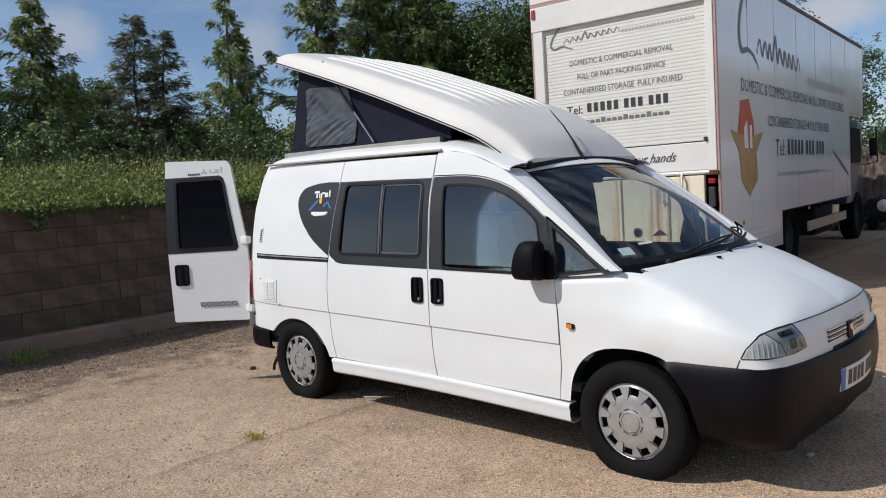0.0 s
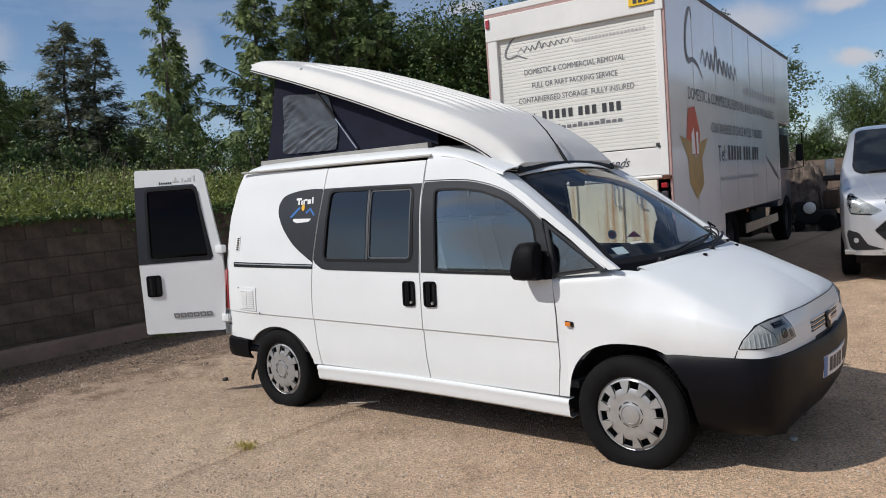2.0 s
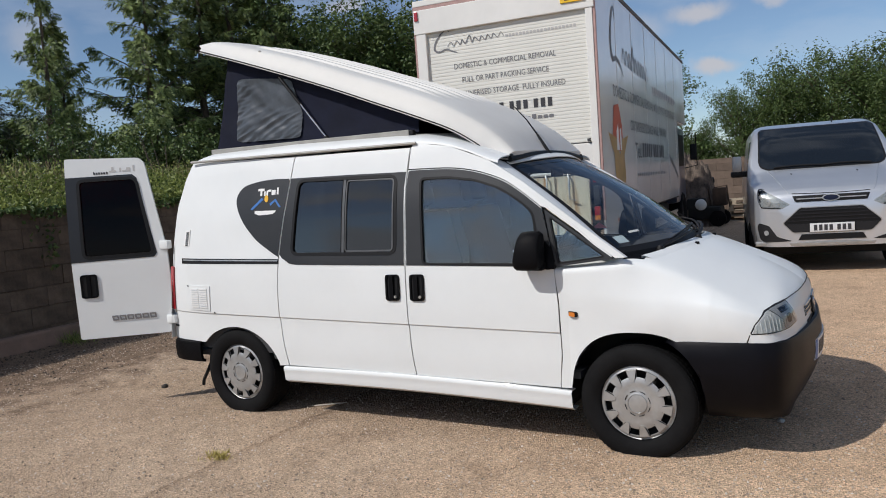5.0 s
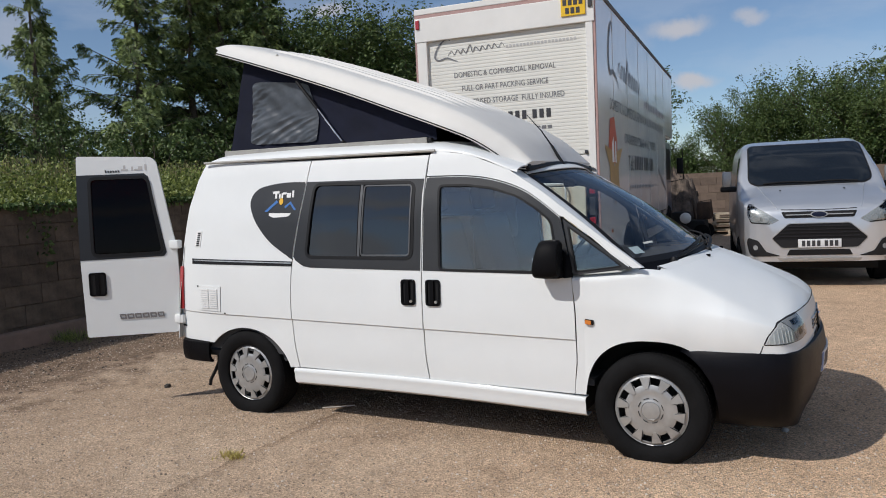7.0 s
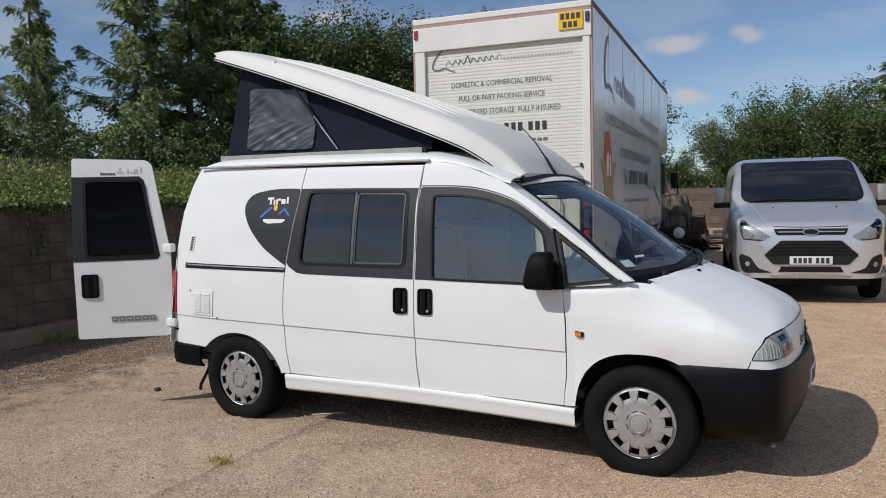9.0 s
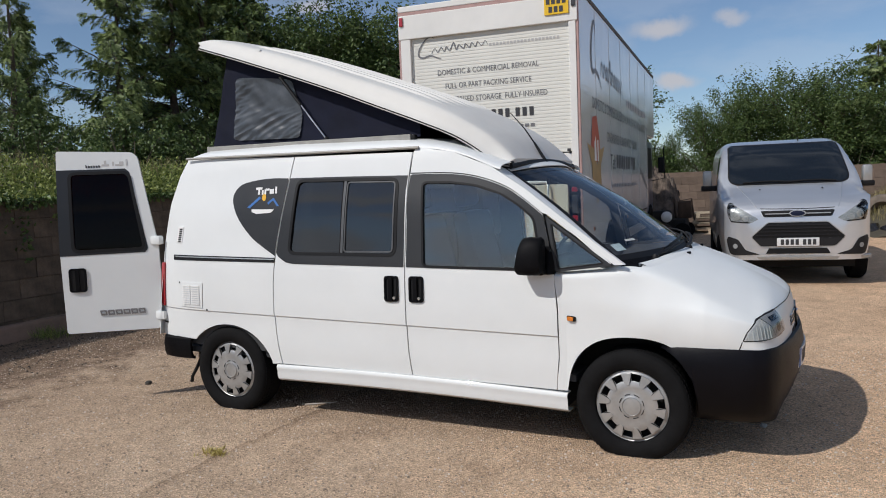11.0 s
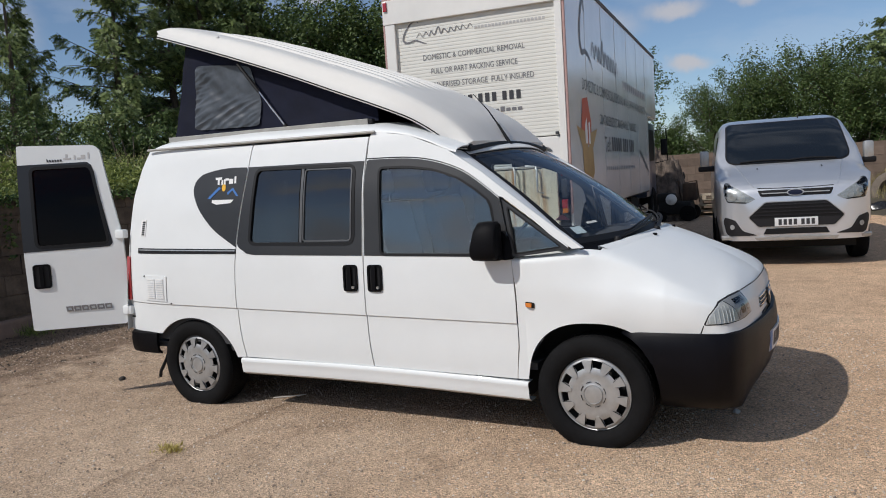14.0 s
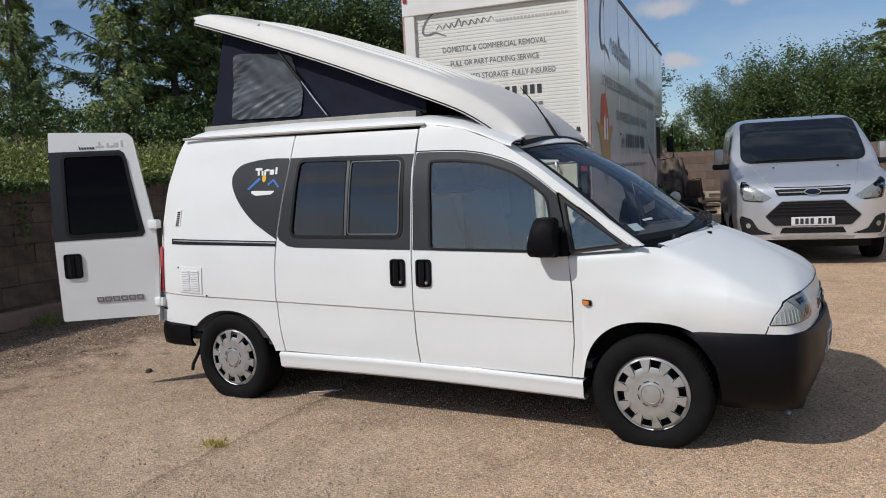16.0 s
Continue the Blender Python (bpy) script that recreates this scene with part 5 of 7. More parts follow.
bm = boxes((2.10, 2.125, -0.09, 0.09, 1.50, 1.555), bevel=0.01)
part("rear_view_mirror", bm, BLACK, VAN)
PINK = leaf_material("pink_card", (0.95, 0.52, 0.64), (0.95, 0.52, 0.64), 0.6, 0.75)
flank("triangle_sticker", [(2.035, 1.083), (2.155, 1.083), (2.095, 1.130)], PINK, FAR, out=-0.012, thick=0.001)
disc = flank("round_sticker", [(1.916 + 0.038 * math.cos(a * math.tau / 18), 1.105 + 0.038 * math.sin(a * math.tau / 18)) for a in range(18)], leaf_material("blue_print", (0.78, 0.84, 0.95), (0.78, 0.84, 0.95), 0.6, 0.75), FAR, out=-0.012, thick=0.001)
flank("sticker_heart", [(1.916 + 0.024 * math.cos(a * math.tau / 14), 1.105 + 0.024 * math.sin(a * math.tau / 14)) for a in range(14)], leaf_material("red_print", (0.95, 0.62, 0.66), (0.95, 0.62, 0.66), 0.6, 0.75), FAR, out=-0.014, thick=0.001, parent=disc)


# ---- removal lorry ----
TRUCKWHITE = material("chalky_white_panel", (0.73, 0.72, 0.69), 0.5, vary=0.06, scale=1.2, bump=0.02, bump_scale=30)
SLATWHITE = material("cream_shutter", (0.71, 0.70, 0.645), 0.5, vary=0.05, scale=2.0)
SIDEWHITE = material("glossy_white_side", (0.80, 0.81, 0.82), 0.16, vary=0.05, scale=0.8, coat=0.3)
SIDESEAM = material("grey_panel_joint", (0.52, 0.53, 0.54), 0.5)
PINKTRIM = material("faded_red_trim", (0.42, 0.27, 0.25), 0.7, vary=0.15, scale=8)
RUSTY = material("rust", (0.13, 0.05, 0.025), 0.9, vary=0.5, scale=20, bump=0.3)
PLATEYELLOW = material("yellow_plate", (0.80, 0.50, 0.02), 0.4)
BROWNBOX = material("printed_brown", (0.42, 0.28, 0.11), 0.45, vary=0.15, scale=4)
REDPRINT = material("printed_red", (0.50, 0.10, 0.04), 0.45, vary=0.1, scale=4)
GREYINK = material("grey_lettering", (0.16, 0.16, 0.17), 0.5)
SIDEINK = material("dark_grey_lettering", (0.07, 0.07, 0.08), 0.4)


def streaked(name, base, stain):
    """Paint with rust that has run down it."""
    m = material(name, base, 0.6)
    n, l = m.node_tree.nodes, m.node_tree.links
    co, mp, t, r, mx = n.new("ShaderNodeTexCoord"), n.new("ShaderNodeMapping"), n.new("ShaderNodeTexNoise"), n.new("ShaderNodeValToRGB"), n.new("ShaderNodeMixRGB")
    mp.inputs["Scale"].default_value = (9, 9, 0.35)
    t.inputs["Scale"].default_value, t.inputs["Detail"].default_value = 1.6, 6
    r.color_ramp.elements[0].position, r.color_ramp.elements[1].position = 0.52, 0.70
    mx.inputs["Color1"].default_value, mx.inputs["Color2"].default_value = (*base, 1), (*stain, 1)
    l.new(co.outputs["Object"], mp.inputs["Vector"])
    l.new(mp.outputs["Vector"], t.inputs["Vector"])
    l.new(t.outputs["Fac"], r.inputs["Fac"])
    l.new(r.outputs["Color"], mx.inputs["Fac"])
    l.new(mx.outputs["Color"], n["Principled BSDF"].inputs["Base Color"])
    return m


LIFTCREAM = streaked("rust_streaked_cream", (0.80, 0.74, 0.58), (0.50, 0.25, 0.07))
TRUCK = empty("removal_lorry", (1.07, 5.17, 0), "white box removal lorry with roller shutter and grey lettering", "lorry", turn=5.5)
TW, TH, TL = 2.38, 3.90, 7.65   # width, height, length of the box's floor


def tpart(name, bm, mat, label="", parent=TRUCK, smooth=False):
    return part(name, bm, mat, parent, label, smooth)


tpart("box_side", boxes((-0.03, 0.0, 0.05, TL, 0.93, TH - 0.02), (-0.03, 0.0, TL, TL + 1.45, 2.50, TH - 0.02), (-0.03, 0.0, 0.05, 2.65, 0.45, 0.93)), SIDEWHITE, "glossy white box side with grey lettering")
tpart("box_side", boxes((-TW, -TW + 0.03, 0.05, TL, 0.93, TH - 0.02), (-TW, -TW + 0.03, TL, TL + 1.45, 2.50, TH - 0.02)), SIDEWHITE)
tpart("box_roof", boxes((-TW, 0.0, 0.0, TL + 1.45, TH - 0.02, TH + 0.02)), TRUCKWHITE)
tpart("box_front", boxes((-TW + 0.03, -0.03, TL - 0.03, TL, 0.93, 2.5), (-TW + 0.03, -0.03, TL + 1.42, TL + 1.45, 2.5, TH - 0.02), (-TW + 0.03, -0.03, TL, TL + 1.42, 2.47, 2.5)), TRUCKWHITE)
tpart("box_floor", boxes((-TW + 0.03, -0.03, 0.05, TL, 0.90, 0.98)), DARK)
tpart("roof_rail", boxes((-0.02, 0.012, 0.02, TL + 1.45, TH - 0.035, TH + 0.025), bevel=0.006), material("grimy_roof_rail", (0.10, 0.085, 0.075), 0.7, vary=0.3, scale=8))
tpart("corner_trim", boxes((-0.02, 0.010, 0.0, 0.045, 0.93, TH - 0.03), bevel=0.006), PINKTRIM)
tpart("corner_trim", boxes((-TW - 0.010, -TW + 0.02, 0.0, 0.045, 0.93, TH - 0.03), bevel=0.006), PINKTRIM)
tpart("rear_post", boxes((-0.11, -0.022, -0.012, 0.06, 1.55, 3.49), bevel=0.008), TRUCKWHITE)
tpart("rear_post", boxes((-TW + 0.022, -TW + 0.16, -0.012, 0.06, 1.55, 3.49), bevel=0.008), TRUCKWHITE)
tpart("rear_header", boxes((-TW + 0.0, 0.0, -0.02, 0.06, 3.49, 3.80), bevel=0.008), TRUCKWHITE)
tpart("header_trim", boxes((-TW, 0.0, -0.014, 0.05, 3.80, 3.845), bevel=0.004), PINKTRIM)
tpart("header_cap", boxes((-TW, 0.0, -0.02, 0.05, 3.845, TH + 0.02), bevel=0.008), TRUCKWHITE)
shutter = tpart("roller_shutter", boxes((-TW + 0.16, -0.11, 0.035, 0.05, 1.90, 3.49)), SLATWHITE, "closed cream roller shutter with dark lettering")
N = 36
sl = bmesh.new()
h = 1.58 / N
for pts in ([(0.0, 0.0025), (-0.002, 0.003), (-0.0028, h * 0.5), (-0.002, h - 0.003), (0.0, h - 0.003)],):
    a = [sl.verts.new((-TW + 0.165, 0.034 + y, z)) for y, z in pts]
    b = [sl.verts.new((-0.115, 0.034 + y, z)) for y, z in pts]
    for k in range(len(a) - 1):
        sl.faces.new((a[k], b[k], b[k + 1], a[k + 1]))
first = tpart("slat", sl, SLATWHITE, "", shutter)
first.location.z = 1.905
for k in range(1, N):
    o = new("slat", first.data)
    o.parent = shutter
    o.location.z = 1.905 + h * k
lower = tpart("tailboard", boxes((-TW + 0.16, -0.11, 0.0, 0.05, 1.56, 1.885), bevel=0.008), TRUCKWHITE, "white tailboard with script lettering")
tpart("latch", boxes((-0.16, -0.12, -0.03, 0.01, 1.90, 1.94), bevel=0.006), INK, "", shutter)
tpart("latch", boxes((-1.26, -1.20, -0.03, 0.02, 1.76, 1.86), bevel=0.008), INK, "", lower)

# folded tail lift with rusty frame
lift = tpart("tail_lift", boxes((-TW + 0.14, -0.16, -0.05, 0.02, 0.42, 1.50), bevel=0.01), LIFTCREAM, "cream tail-lift platform streaked with rust, folded up")
for x in (-2.0, -1.22, -0.62):
    tpart("lift_rib", boxes((x, x + 0.035, -0.075, -0.05, 0.42, 1.50), bevel=0.006), LIFTCREAM, "", lift)
bm = bmesh.new()
tube(bm, [(-2.2, -0.03, 1.535), (-0.10, -0.03, 1.535)], 0.022, 8)
tpart("lift_bar", bm, TRUCKWHITE, "", lift, True)
for x in (-0.70, -0.42):
    bm = bmesh.new()
    tube(bm, [(x, -0.06, 1.53), (x + 0.02, -0.10, 1.48), (x + 0.02, -0.10, 1.22), (x + 0.10, -0.10, 1.20)], 0.012, 6)
    tpart("lift_handle", bm, ALU, "", lift, True)
for z0, z1, mat in ((1.40, 1.46, RED), (1.13, 1.36, INK), (1.0, 1.11, RED), (0.94, 1.0, AMBER)):
    tpart("rear_lamp", boxes((-0.115, -0.045, -0.05, 0.02, z0, z1), bevel=0.008), mat)
tpart("bump_stop", boxes((-0.14, 0.0, -0.04, 0.03, 1.50, 1.545), bevel=0.006), RUSTY)
for x in (-TW + 0.02, -0.07):
    tpart("marker_lamp", boxes((x, x + 0.05, -0.04, -0.015, 3.66, 3.78), bevel=0.008), RED if x < -1 else INK)
for y in (0.8, 4.2):
    tpart("side_marker", boxes((-0.004, 0.012, y, y + 0.07, 0.86, 0.91), bevel=0.004), AMBER)
yp = tpart("number_plate", boxes((-0.40, -0.10, -0.038, -0.018, 3.58, 3.80), bevel=0.004), PLATEYELLOW, "yellow number plate with plain dark bars")
for r, cnt in ((3.705, 4), (3.605, 3)):
    for k in range(cnt):
        x = -0.375 + 0.066 * k + (0.03 if cnt == 3 else 0)
        tpart("plate_bar", boxes((x, x + 0.045, -0.042, -0.037, r, r + 0.07)), INK, "", yp)


def writing(name, text, width, height, m, mat, parent, spread=1.0, label="", slant=0.0):
    """Built-in letters, fitted into width and height, as a thin raised mesh at the pose m."""
    cu = bpy.data.curves.new(name, "FONT")
    cu.body, cu.extrude, cu.align_x, cu.resolution_u = text, 0.0, "LEFT", 2
    ob = bpy.data.objects.new(name, cu)
    scene.collection.objects.link(ob)
    bpy.context.view_layer.update()
    me = bpy.data.meshes.new_from_object(ob.evaluated_get(bpy.context.evaluated_depsgraph_get()))
    bpy.data.objects.remove(ob)
    bpy.data.curves.remove(cu)
    xs, ys = [v.co.x for v in me.vertices], [v.co.y for v in me.vertices]
    x0, sx, y0, sy = min(xs), width / (max(xs) - min(xs)), min(ys), height / (max(ys) - min(ys))
    bm = bmesh.new()
    bm.from_mesh(me)
    bpy.data.meshes.remove(me)
    for v in bm.verts:
        v.co = m @ Vector(((v.co.x - x0) * sx + slant * (v.co.y - y0) * sy, (v.co.y - y0) * sy, 0))
    # one part for each letter or dot
    left = set(bm.faces)
    while left:
        todo, island = [left.pop()], []
        while todo:
            f = todo.pop()
            island.append(f)
            for near in {g for v in f.verts for g in v.link_faces} & left:
                left.discard(near)
                todo.append(near)
        one = bmesh.new()
        seen = {}
        for f in island:
            for v in f.verts:
                if v not in seen:
                    seen[v] = one.verts.new(v.co)
            one.faces.new([seen[v] for v in f.verts])
        part(name, one, mat, parent, label, False, flip=False)
    bm.free()


def rear_at(u, z, lift=0.0):
    return pose(u, 0.0265 - lift * 1.6, z, 90, 0, 0)


def side_at(v, z):
    return pose(0.005, v, z, 90, 0, 90)


for text, x0, x1, z, h in (("DOMESTIC & COMMERCIAL REMOVAL", -0.78, 0.57, 2.985, 0.072), ("FULL OR PART PACKING SERVICE", -0.68, 0.47, 2.805, 0.072), ("CONTAINERISED STORAGE  FULLY INSURED", -0.89, 0.67, 2.625, 0.072)):
    writing("letter", text, (x1 - x0) / 0.995, h, rear_at((x0 - 1.07) / 0.995, z), GREYINK, shutter)
writing("letter", "our hands", 0.55, 0.11, rear_at(-1.07, 1.68, 0.02), INK, lower, slant=0.45)
writing("letter", "Tel:", 0.22, 0.105, rear_at(-1.93, 2.375), INK, shutter)
for text, v0, v1, z, h in (("DOMESTIC & COMMERCIAL REMOVAL", 0.90, 4.3, 2.50, 0.16), ("FULL OR PART PACKING SERVICE", 4.6, 7.1, 2.50, 0.15), ("CONTAINERISED STORAGE", 2.05, 4.15, 2.10, 0.15), ("FULLY INSURED", 4.45, 5.8, 2.10, 0.15)):
    writing("letter", text, v1 - v0, h, side_at(v0, z), SIDEINK, TRUCK)
writing("letter", "Tel:", 0.5, 0.23, side_at(2.38, 1.70), SIDEINK, TRUCK)


def flat_bar(x0, x1, z0, z1, parent, mat, side=False, slant=0.0):
    bm = bmesh.new()
    if side:
        vs = [(0.006, x0, z0), (0.006, x1, z0), (0.006, x1 + slant, z1), (0.006, x0 + slant, z1)]
    else:
        vs = [(x0, 0.026, z0), (x1, 0.026, z0), (x1 + slant, 0.026, z1), (x0 + slant, 0.026, z1)]
    bm.faces.new([bm.verts.new(v) for v in vs])
    return part("lettering_bar", bm, mat, parent, "", False)


# the telephone number, address and firm's name as plain bars and strokes
x = -1.64
for k, w in enumerate((1, 1, 1, 1, 1, 0, 1, 1, 1, 0, 1, 1, 1)):
    if w:
        flat_bar(x, x + 0.055, 2.385, 2.495, shutter, INK)
    x += 0.091 if w else 0.045
for k in range(17):
    flat_bar(-1.83 + 0.075 * k, -1.83 + 0.075 * k + 0.055, 2.245, 2.285 + 0.02 * (k % 4 == 1), shutter, GREYINK)
for k in range(20):
    flat_bar(-1.14 + 0.046 * k, -1.14 + 0.046 * k + 0.03, 3.30, 3.335, shutter, FADED, False)
v = 3.02
for k, w in enumerate((1, 1, 1, 1, 1, 0, 1, 1, 1, 0, 1, 1, 1)):
    if w:
        flat_bar(v, v + 0.12, 1.72, 1.94, TRUCK, SIDEINK, True)
    v += 0.20 if w else 0.11
for k in range(16):
    flat_bar(2.5 + 0.19 * k, 2.5 + 0.19 * k + 0.11, 1.42, 1.48, TRUCK, FADED, True)
for k in range(12):
    flat_bar(4.4 + 0.25 * k, 4.4 + 0.25 * k + 0.16, 2.80, 2.93, TRUCK, FADED, True)


def ribbon(points, w0, w1, place, mat, parent):
    """A flat brush stroke."""
    p = smooth_line([(a, b, 0) for a, b in points], 8)
    rows = []
    for k, q in enumerate(p):
        d = (p[min(k + 1, len(p) - 1)] - p[max(k - 1, 0)]).normalized()
        nrm = Vector((-d.y, d.x, 0))
        w = w0 + (w1 - w0) * math.sin(math.pi * k / (len(p) - 1))
        rows.append([place(*(q + nrm * w).xy), place(*(q - nrm * w).xy)])
    return part("brush_stroke", grid_mesh(rows), mat, parent, "", False)


# the firm's name as one running scribble
def scribble(x0, x1, z, h, place, mat, parent, w, rise=0.0):
    g = random.Random(3)
    pts = []
    for k in range(19):
        tall = 1.7 if k in (7,) else (-0.7 if k in (12,) else 1.0)
        pts.append((x0 + (x1 - x0) * (k + 0.25 * g.uniform(-1, 1)) / 18, z + rise * k / 18 + (h * tall if k % 2 else 0.0)))
    ribbon(pts, w * 0.5, w, place, mat, parent)


scribble(-1.93, -1.16, 3.285, 0.055, lambda x, z: Vector((x, 0.0255, z)), GREYINK, shutter, 0.007, 0.035)
scribble(1.62, 3.85, 3.02, 0.20, lambda v, z: Vector((0.0065, v, z)), GREYINK, TRUCK, 0.026, -0.06)
for v, z in ((4.45, 2.575), (4.30, 2.175)):
    bm = bmesh.new()
    bm.faces.new([bm.verts.new((0.006, v + 0.06 * math.cos(a * math.tau / 14), z + 0.06 * math.sin(a * math.tau / 14))) for a in range(14)])
    part("bullet", bm, SIDEINK, TRUCK, "", False)
ribbon([(-1.90, 3.475), (-1.94, 3.50), (-2.02, 3.46), (-2.10, 3.36), (-2.12, 3.27), (-2.06, 3.235), (-1.95, 3.255), (-1.85, 3.215), (-1.80, 3.20)], 0.004, 0.012, lambda x, z: Vector((x, 0.0255, z)), GREYINK, shutter)
ribbon([(1.22, 3.55), (1.18, 3.68), (1.05, 3.62), (0.92, 3.40), (0.88, 3.15), (0.98, 3.0), (1.2, 3.03), (1.45, 2.98), (1.68, 2.83)], 0.008, 0.04, lambda v, z: Vector((0.0065, v, z)), GREYINK, TRUCK)
ribbon([(6.1, 1.78), (6.6, 1.62), (7.1, 1.45), (7.5, 1.32)], 0.01, 0.04, lambda v, z: Vector((0.0065, v, z)), GREYINK, TRUCK)


def decal(points, mat, out=0.006):
    bm = bmesh.new()
    bm.faces.new([bm.verts.new((out, v, z)) for v, z in points])
    return part("printed_shape", bm, mat, TRUCK, "", False)


decal([(0.75, 1.75), (1.45, 1.75), (1.50, 1.40), (1.12, 1.20), (0.80, 1.42)], BROWNBOX)
decal([(0.42, 2.02), (0.75, 1.75), (1.12, 1.70), (1.0, 1.95)], BROWNBOX, 0.007)
decal([(1.12, 1.70), (1.45, 1.75), (1.80, 2.02), (1.30, 1.95)], BROWNBOX, 0.0075)
decal([(0.72, 2.00), (0.85, 2.38), (1.18, 2.42), (1.38, 2.10), (1.36, 1.78), (0.82, 1.80)], REDPRINT, 0.0065)
decal([(0.95, 1.80), (0.95, 2.05), (1.08, 2.15), (1.12, 1.80)], PALE, 0.008)
decal([(1.18, 1.80), (1.18, 2.08), (1.28, 2.10), (1.28, 1.80)], PALE, 0.008)

for k in range(1, 7):
    tpart("panel_seam", boxes((-0.001, 0.003, 1.22 * k - 0.006, 1.22 * k + 0.006, 0.95, TH - 0.06)), SIDESEAM)
for z in (0.62, 0.70, 0.78):
    tpart("skirt_ridge", boxes((-0.002, 0.010, 0.08, 2.6, z, z + 0.03), bevel=0.004), SIDEWHITE)
# chassis, guards, wheels and cab
tpart("chassis", boxes((-1.75, -1.60, 0.1, 9.0, 0.62, 0.90), (-0.78, -0.63, 0.1, 9.0, 0.62, 0.90), (-TW + 0.1, -0.10, 2.7, 2.8, 0.80, 0.93), (-TW + 0.1, -0.10, 5.5, 5.6, 0.80, 0.93)), DARK)
tpart("side_guard", boxes((-0.05, -0.02, 4.3, 7.3, 0.50, 0.66), bevel=0.006), ALU)
tpart("fuel_tank", boxes((-0.60, -0.12, 5.2, 6.6, 0.35, 0.85), bevel=0.05), DARK)


DULLRIM = material("dirty_grey_rim", (0.035, 0.035, 0.035), 0.7, vary=0.3, scale=8)


def truck_wheel(x, y):
    bm = lathe([(0.28, 0.13), (0.28, -0.10), (0.33, -0.14), (0.44, -0.15), (0.48, -0.12), (0.485, 0.10), (0.44, 0.14), (0.28, 0.13)], 40)
    bmesh.ops.transform(bm, matrix=Matrix.Translation((x, y, 0.485)) @ Matrix.Rotation(radians(90), 4, "Z"), verts=bm.verts)
    w = tpart("wheel", bm, RUBBER, "", TRUCK, True)
    bm = lathe([(0.28, -0.10), (0.24, -0.02), (0.12, -0.02), (0.10, -0.08), (0.001, -0.09)], 32)
    bmesh.ops.transform(bm, matrix=Matrix.Translation((x, y, 0.485)) @ Matrix.Rotation(radians(90), 4, "Z"), verts=bm.verts)
    tpart("wheel_rim", bm, DULLRIM, "", w, True)


for y in (3.35, 8.75):
    for x in (-0.20, -TW + 0.20):
        truck_wheel(x, y)
CABPAINT = material("dark_cab_paint", (0.06, 0.09, 0.16), 0.3, coat=0.5)
bm = boxes((-TW + 0.08, -0.08, 7.8, 9.5, 0.75, 2.42), bevel=0.08)
cab = tpart("cab", bm, CABPAINT, "", TRUCK, True)
tpart("cab_window", boxes((-0.085, -0.07, 8.2, 9.2, 1.55, 2.25), bevel=0.01), SEAL, "", cab)
bm = bmesh.new()
tube(bm, [(-0.09, 9.4, 2.25), (0.18, 9.45, 2.30), (0.20, 9.45, 1.55), (-0.09, 9.4, 1.50)], 0.014, 6)
arm = tpart("mirror_arm", bm, SEAL, "", cab, True)
tpart("cab_mirror", boxes((0.05, 0.20, 9.42, 9.50, 1.68, 2.05), bevel=0.03), SEAL, "", arm)


# ---- silver van ----
SILVER = material("silver_car_paint", (0.68, 0.70, 0.73), 0.33, metal=0.72, vary=0.03, scale=2, coat=0.7)
DARKSCREEN = material("dark_windscreen", (0.010, 0.014, 0.02), 0.05, spec=0.3)
GREYTRIM = material("grey_bumper_plastic", (0.014, 0.014, 0.016), 0.55, spec=0.3)
FORD = empty("silver_van", (3.44, 7.22, 0), "silver panel van with dark grille and number plate, on gravel", "van", turn=9)


def fpart(name, bm, mat, label="", parent=FORD, smooth=True):
    return part(name, bm, mat, parent, label, smooth)


F_Y = [0.0, 0.015, 0.05, 0.12, 0.22, 0.40, 0.65, 0.90, 1.2, 1.55, 1.85, 2.3, 4.5, 4.95]
F_H = [0.82, 0.98, 1.06, 1.115, 1.155, 1.215, 1.29, 1.375, 1.60, 1.84, 2.00, 2.07, 2.08, 2.03]
F_W = [0.55, 0.66, 0.76, 0.85, 0.91, 0.955, 0.975, 0.98, 0.985, 0.985, 0.985, 0.985, 0.985, 0.95]


def ford_section(y, n=18):
    h, w = float(np.interp(y, F_Y, F_H)), float(np.interp(y, F_Y, F_W))
    belt = min(1.18, h - 0.03 - 0.10 * (1 - fade(y, 0.0, 0.4)))
    low = 0.355
    ax = 1 - ((y - 0.95) / 0.37) ** 2
    if ax > 0:
        low = max(low, 0.33 + 0.37 * math.sqrt(ax))
    top_w = w if y < 0.8 else w - 0.115 * fade(y, 0.8, 1.9)
    pts = [(w * (0.96 + 0.04 * fade(k, 0, 3)), low + (belt - low) * k / 8) for k in range(8)]
    e = 3.4 + 7.5 * fade(y, 0.8, 1.3)
    for k in range(n + 1):
        a = math.pi / 2 * k / n
        c, sn = max(0, math.cos(a)) ** (2 / e), max(0, math.sin(a)) ** (2 / e)
        z = belt + (h - belt) * sn
        ww = w + (top_w - w) * (z - belt) / max(0.05, h - belt)
        pts.append((ww * c, z))
    return pts


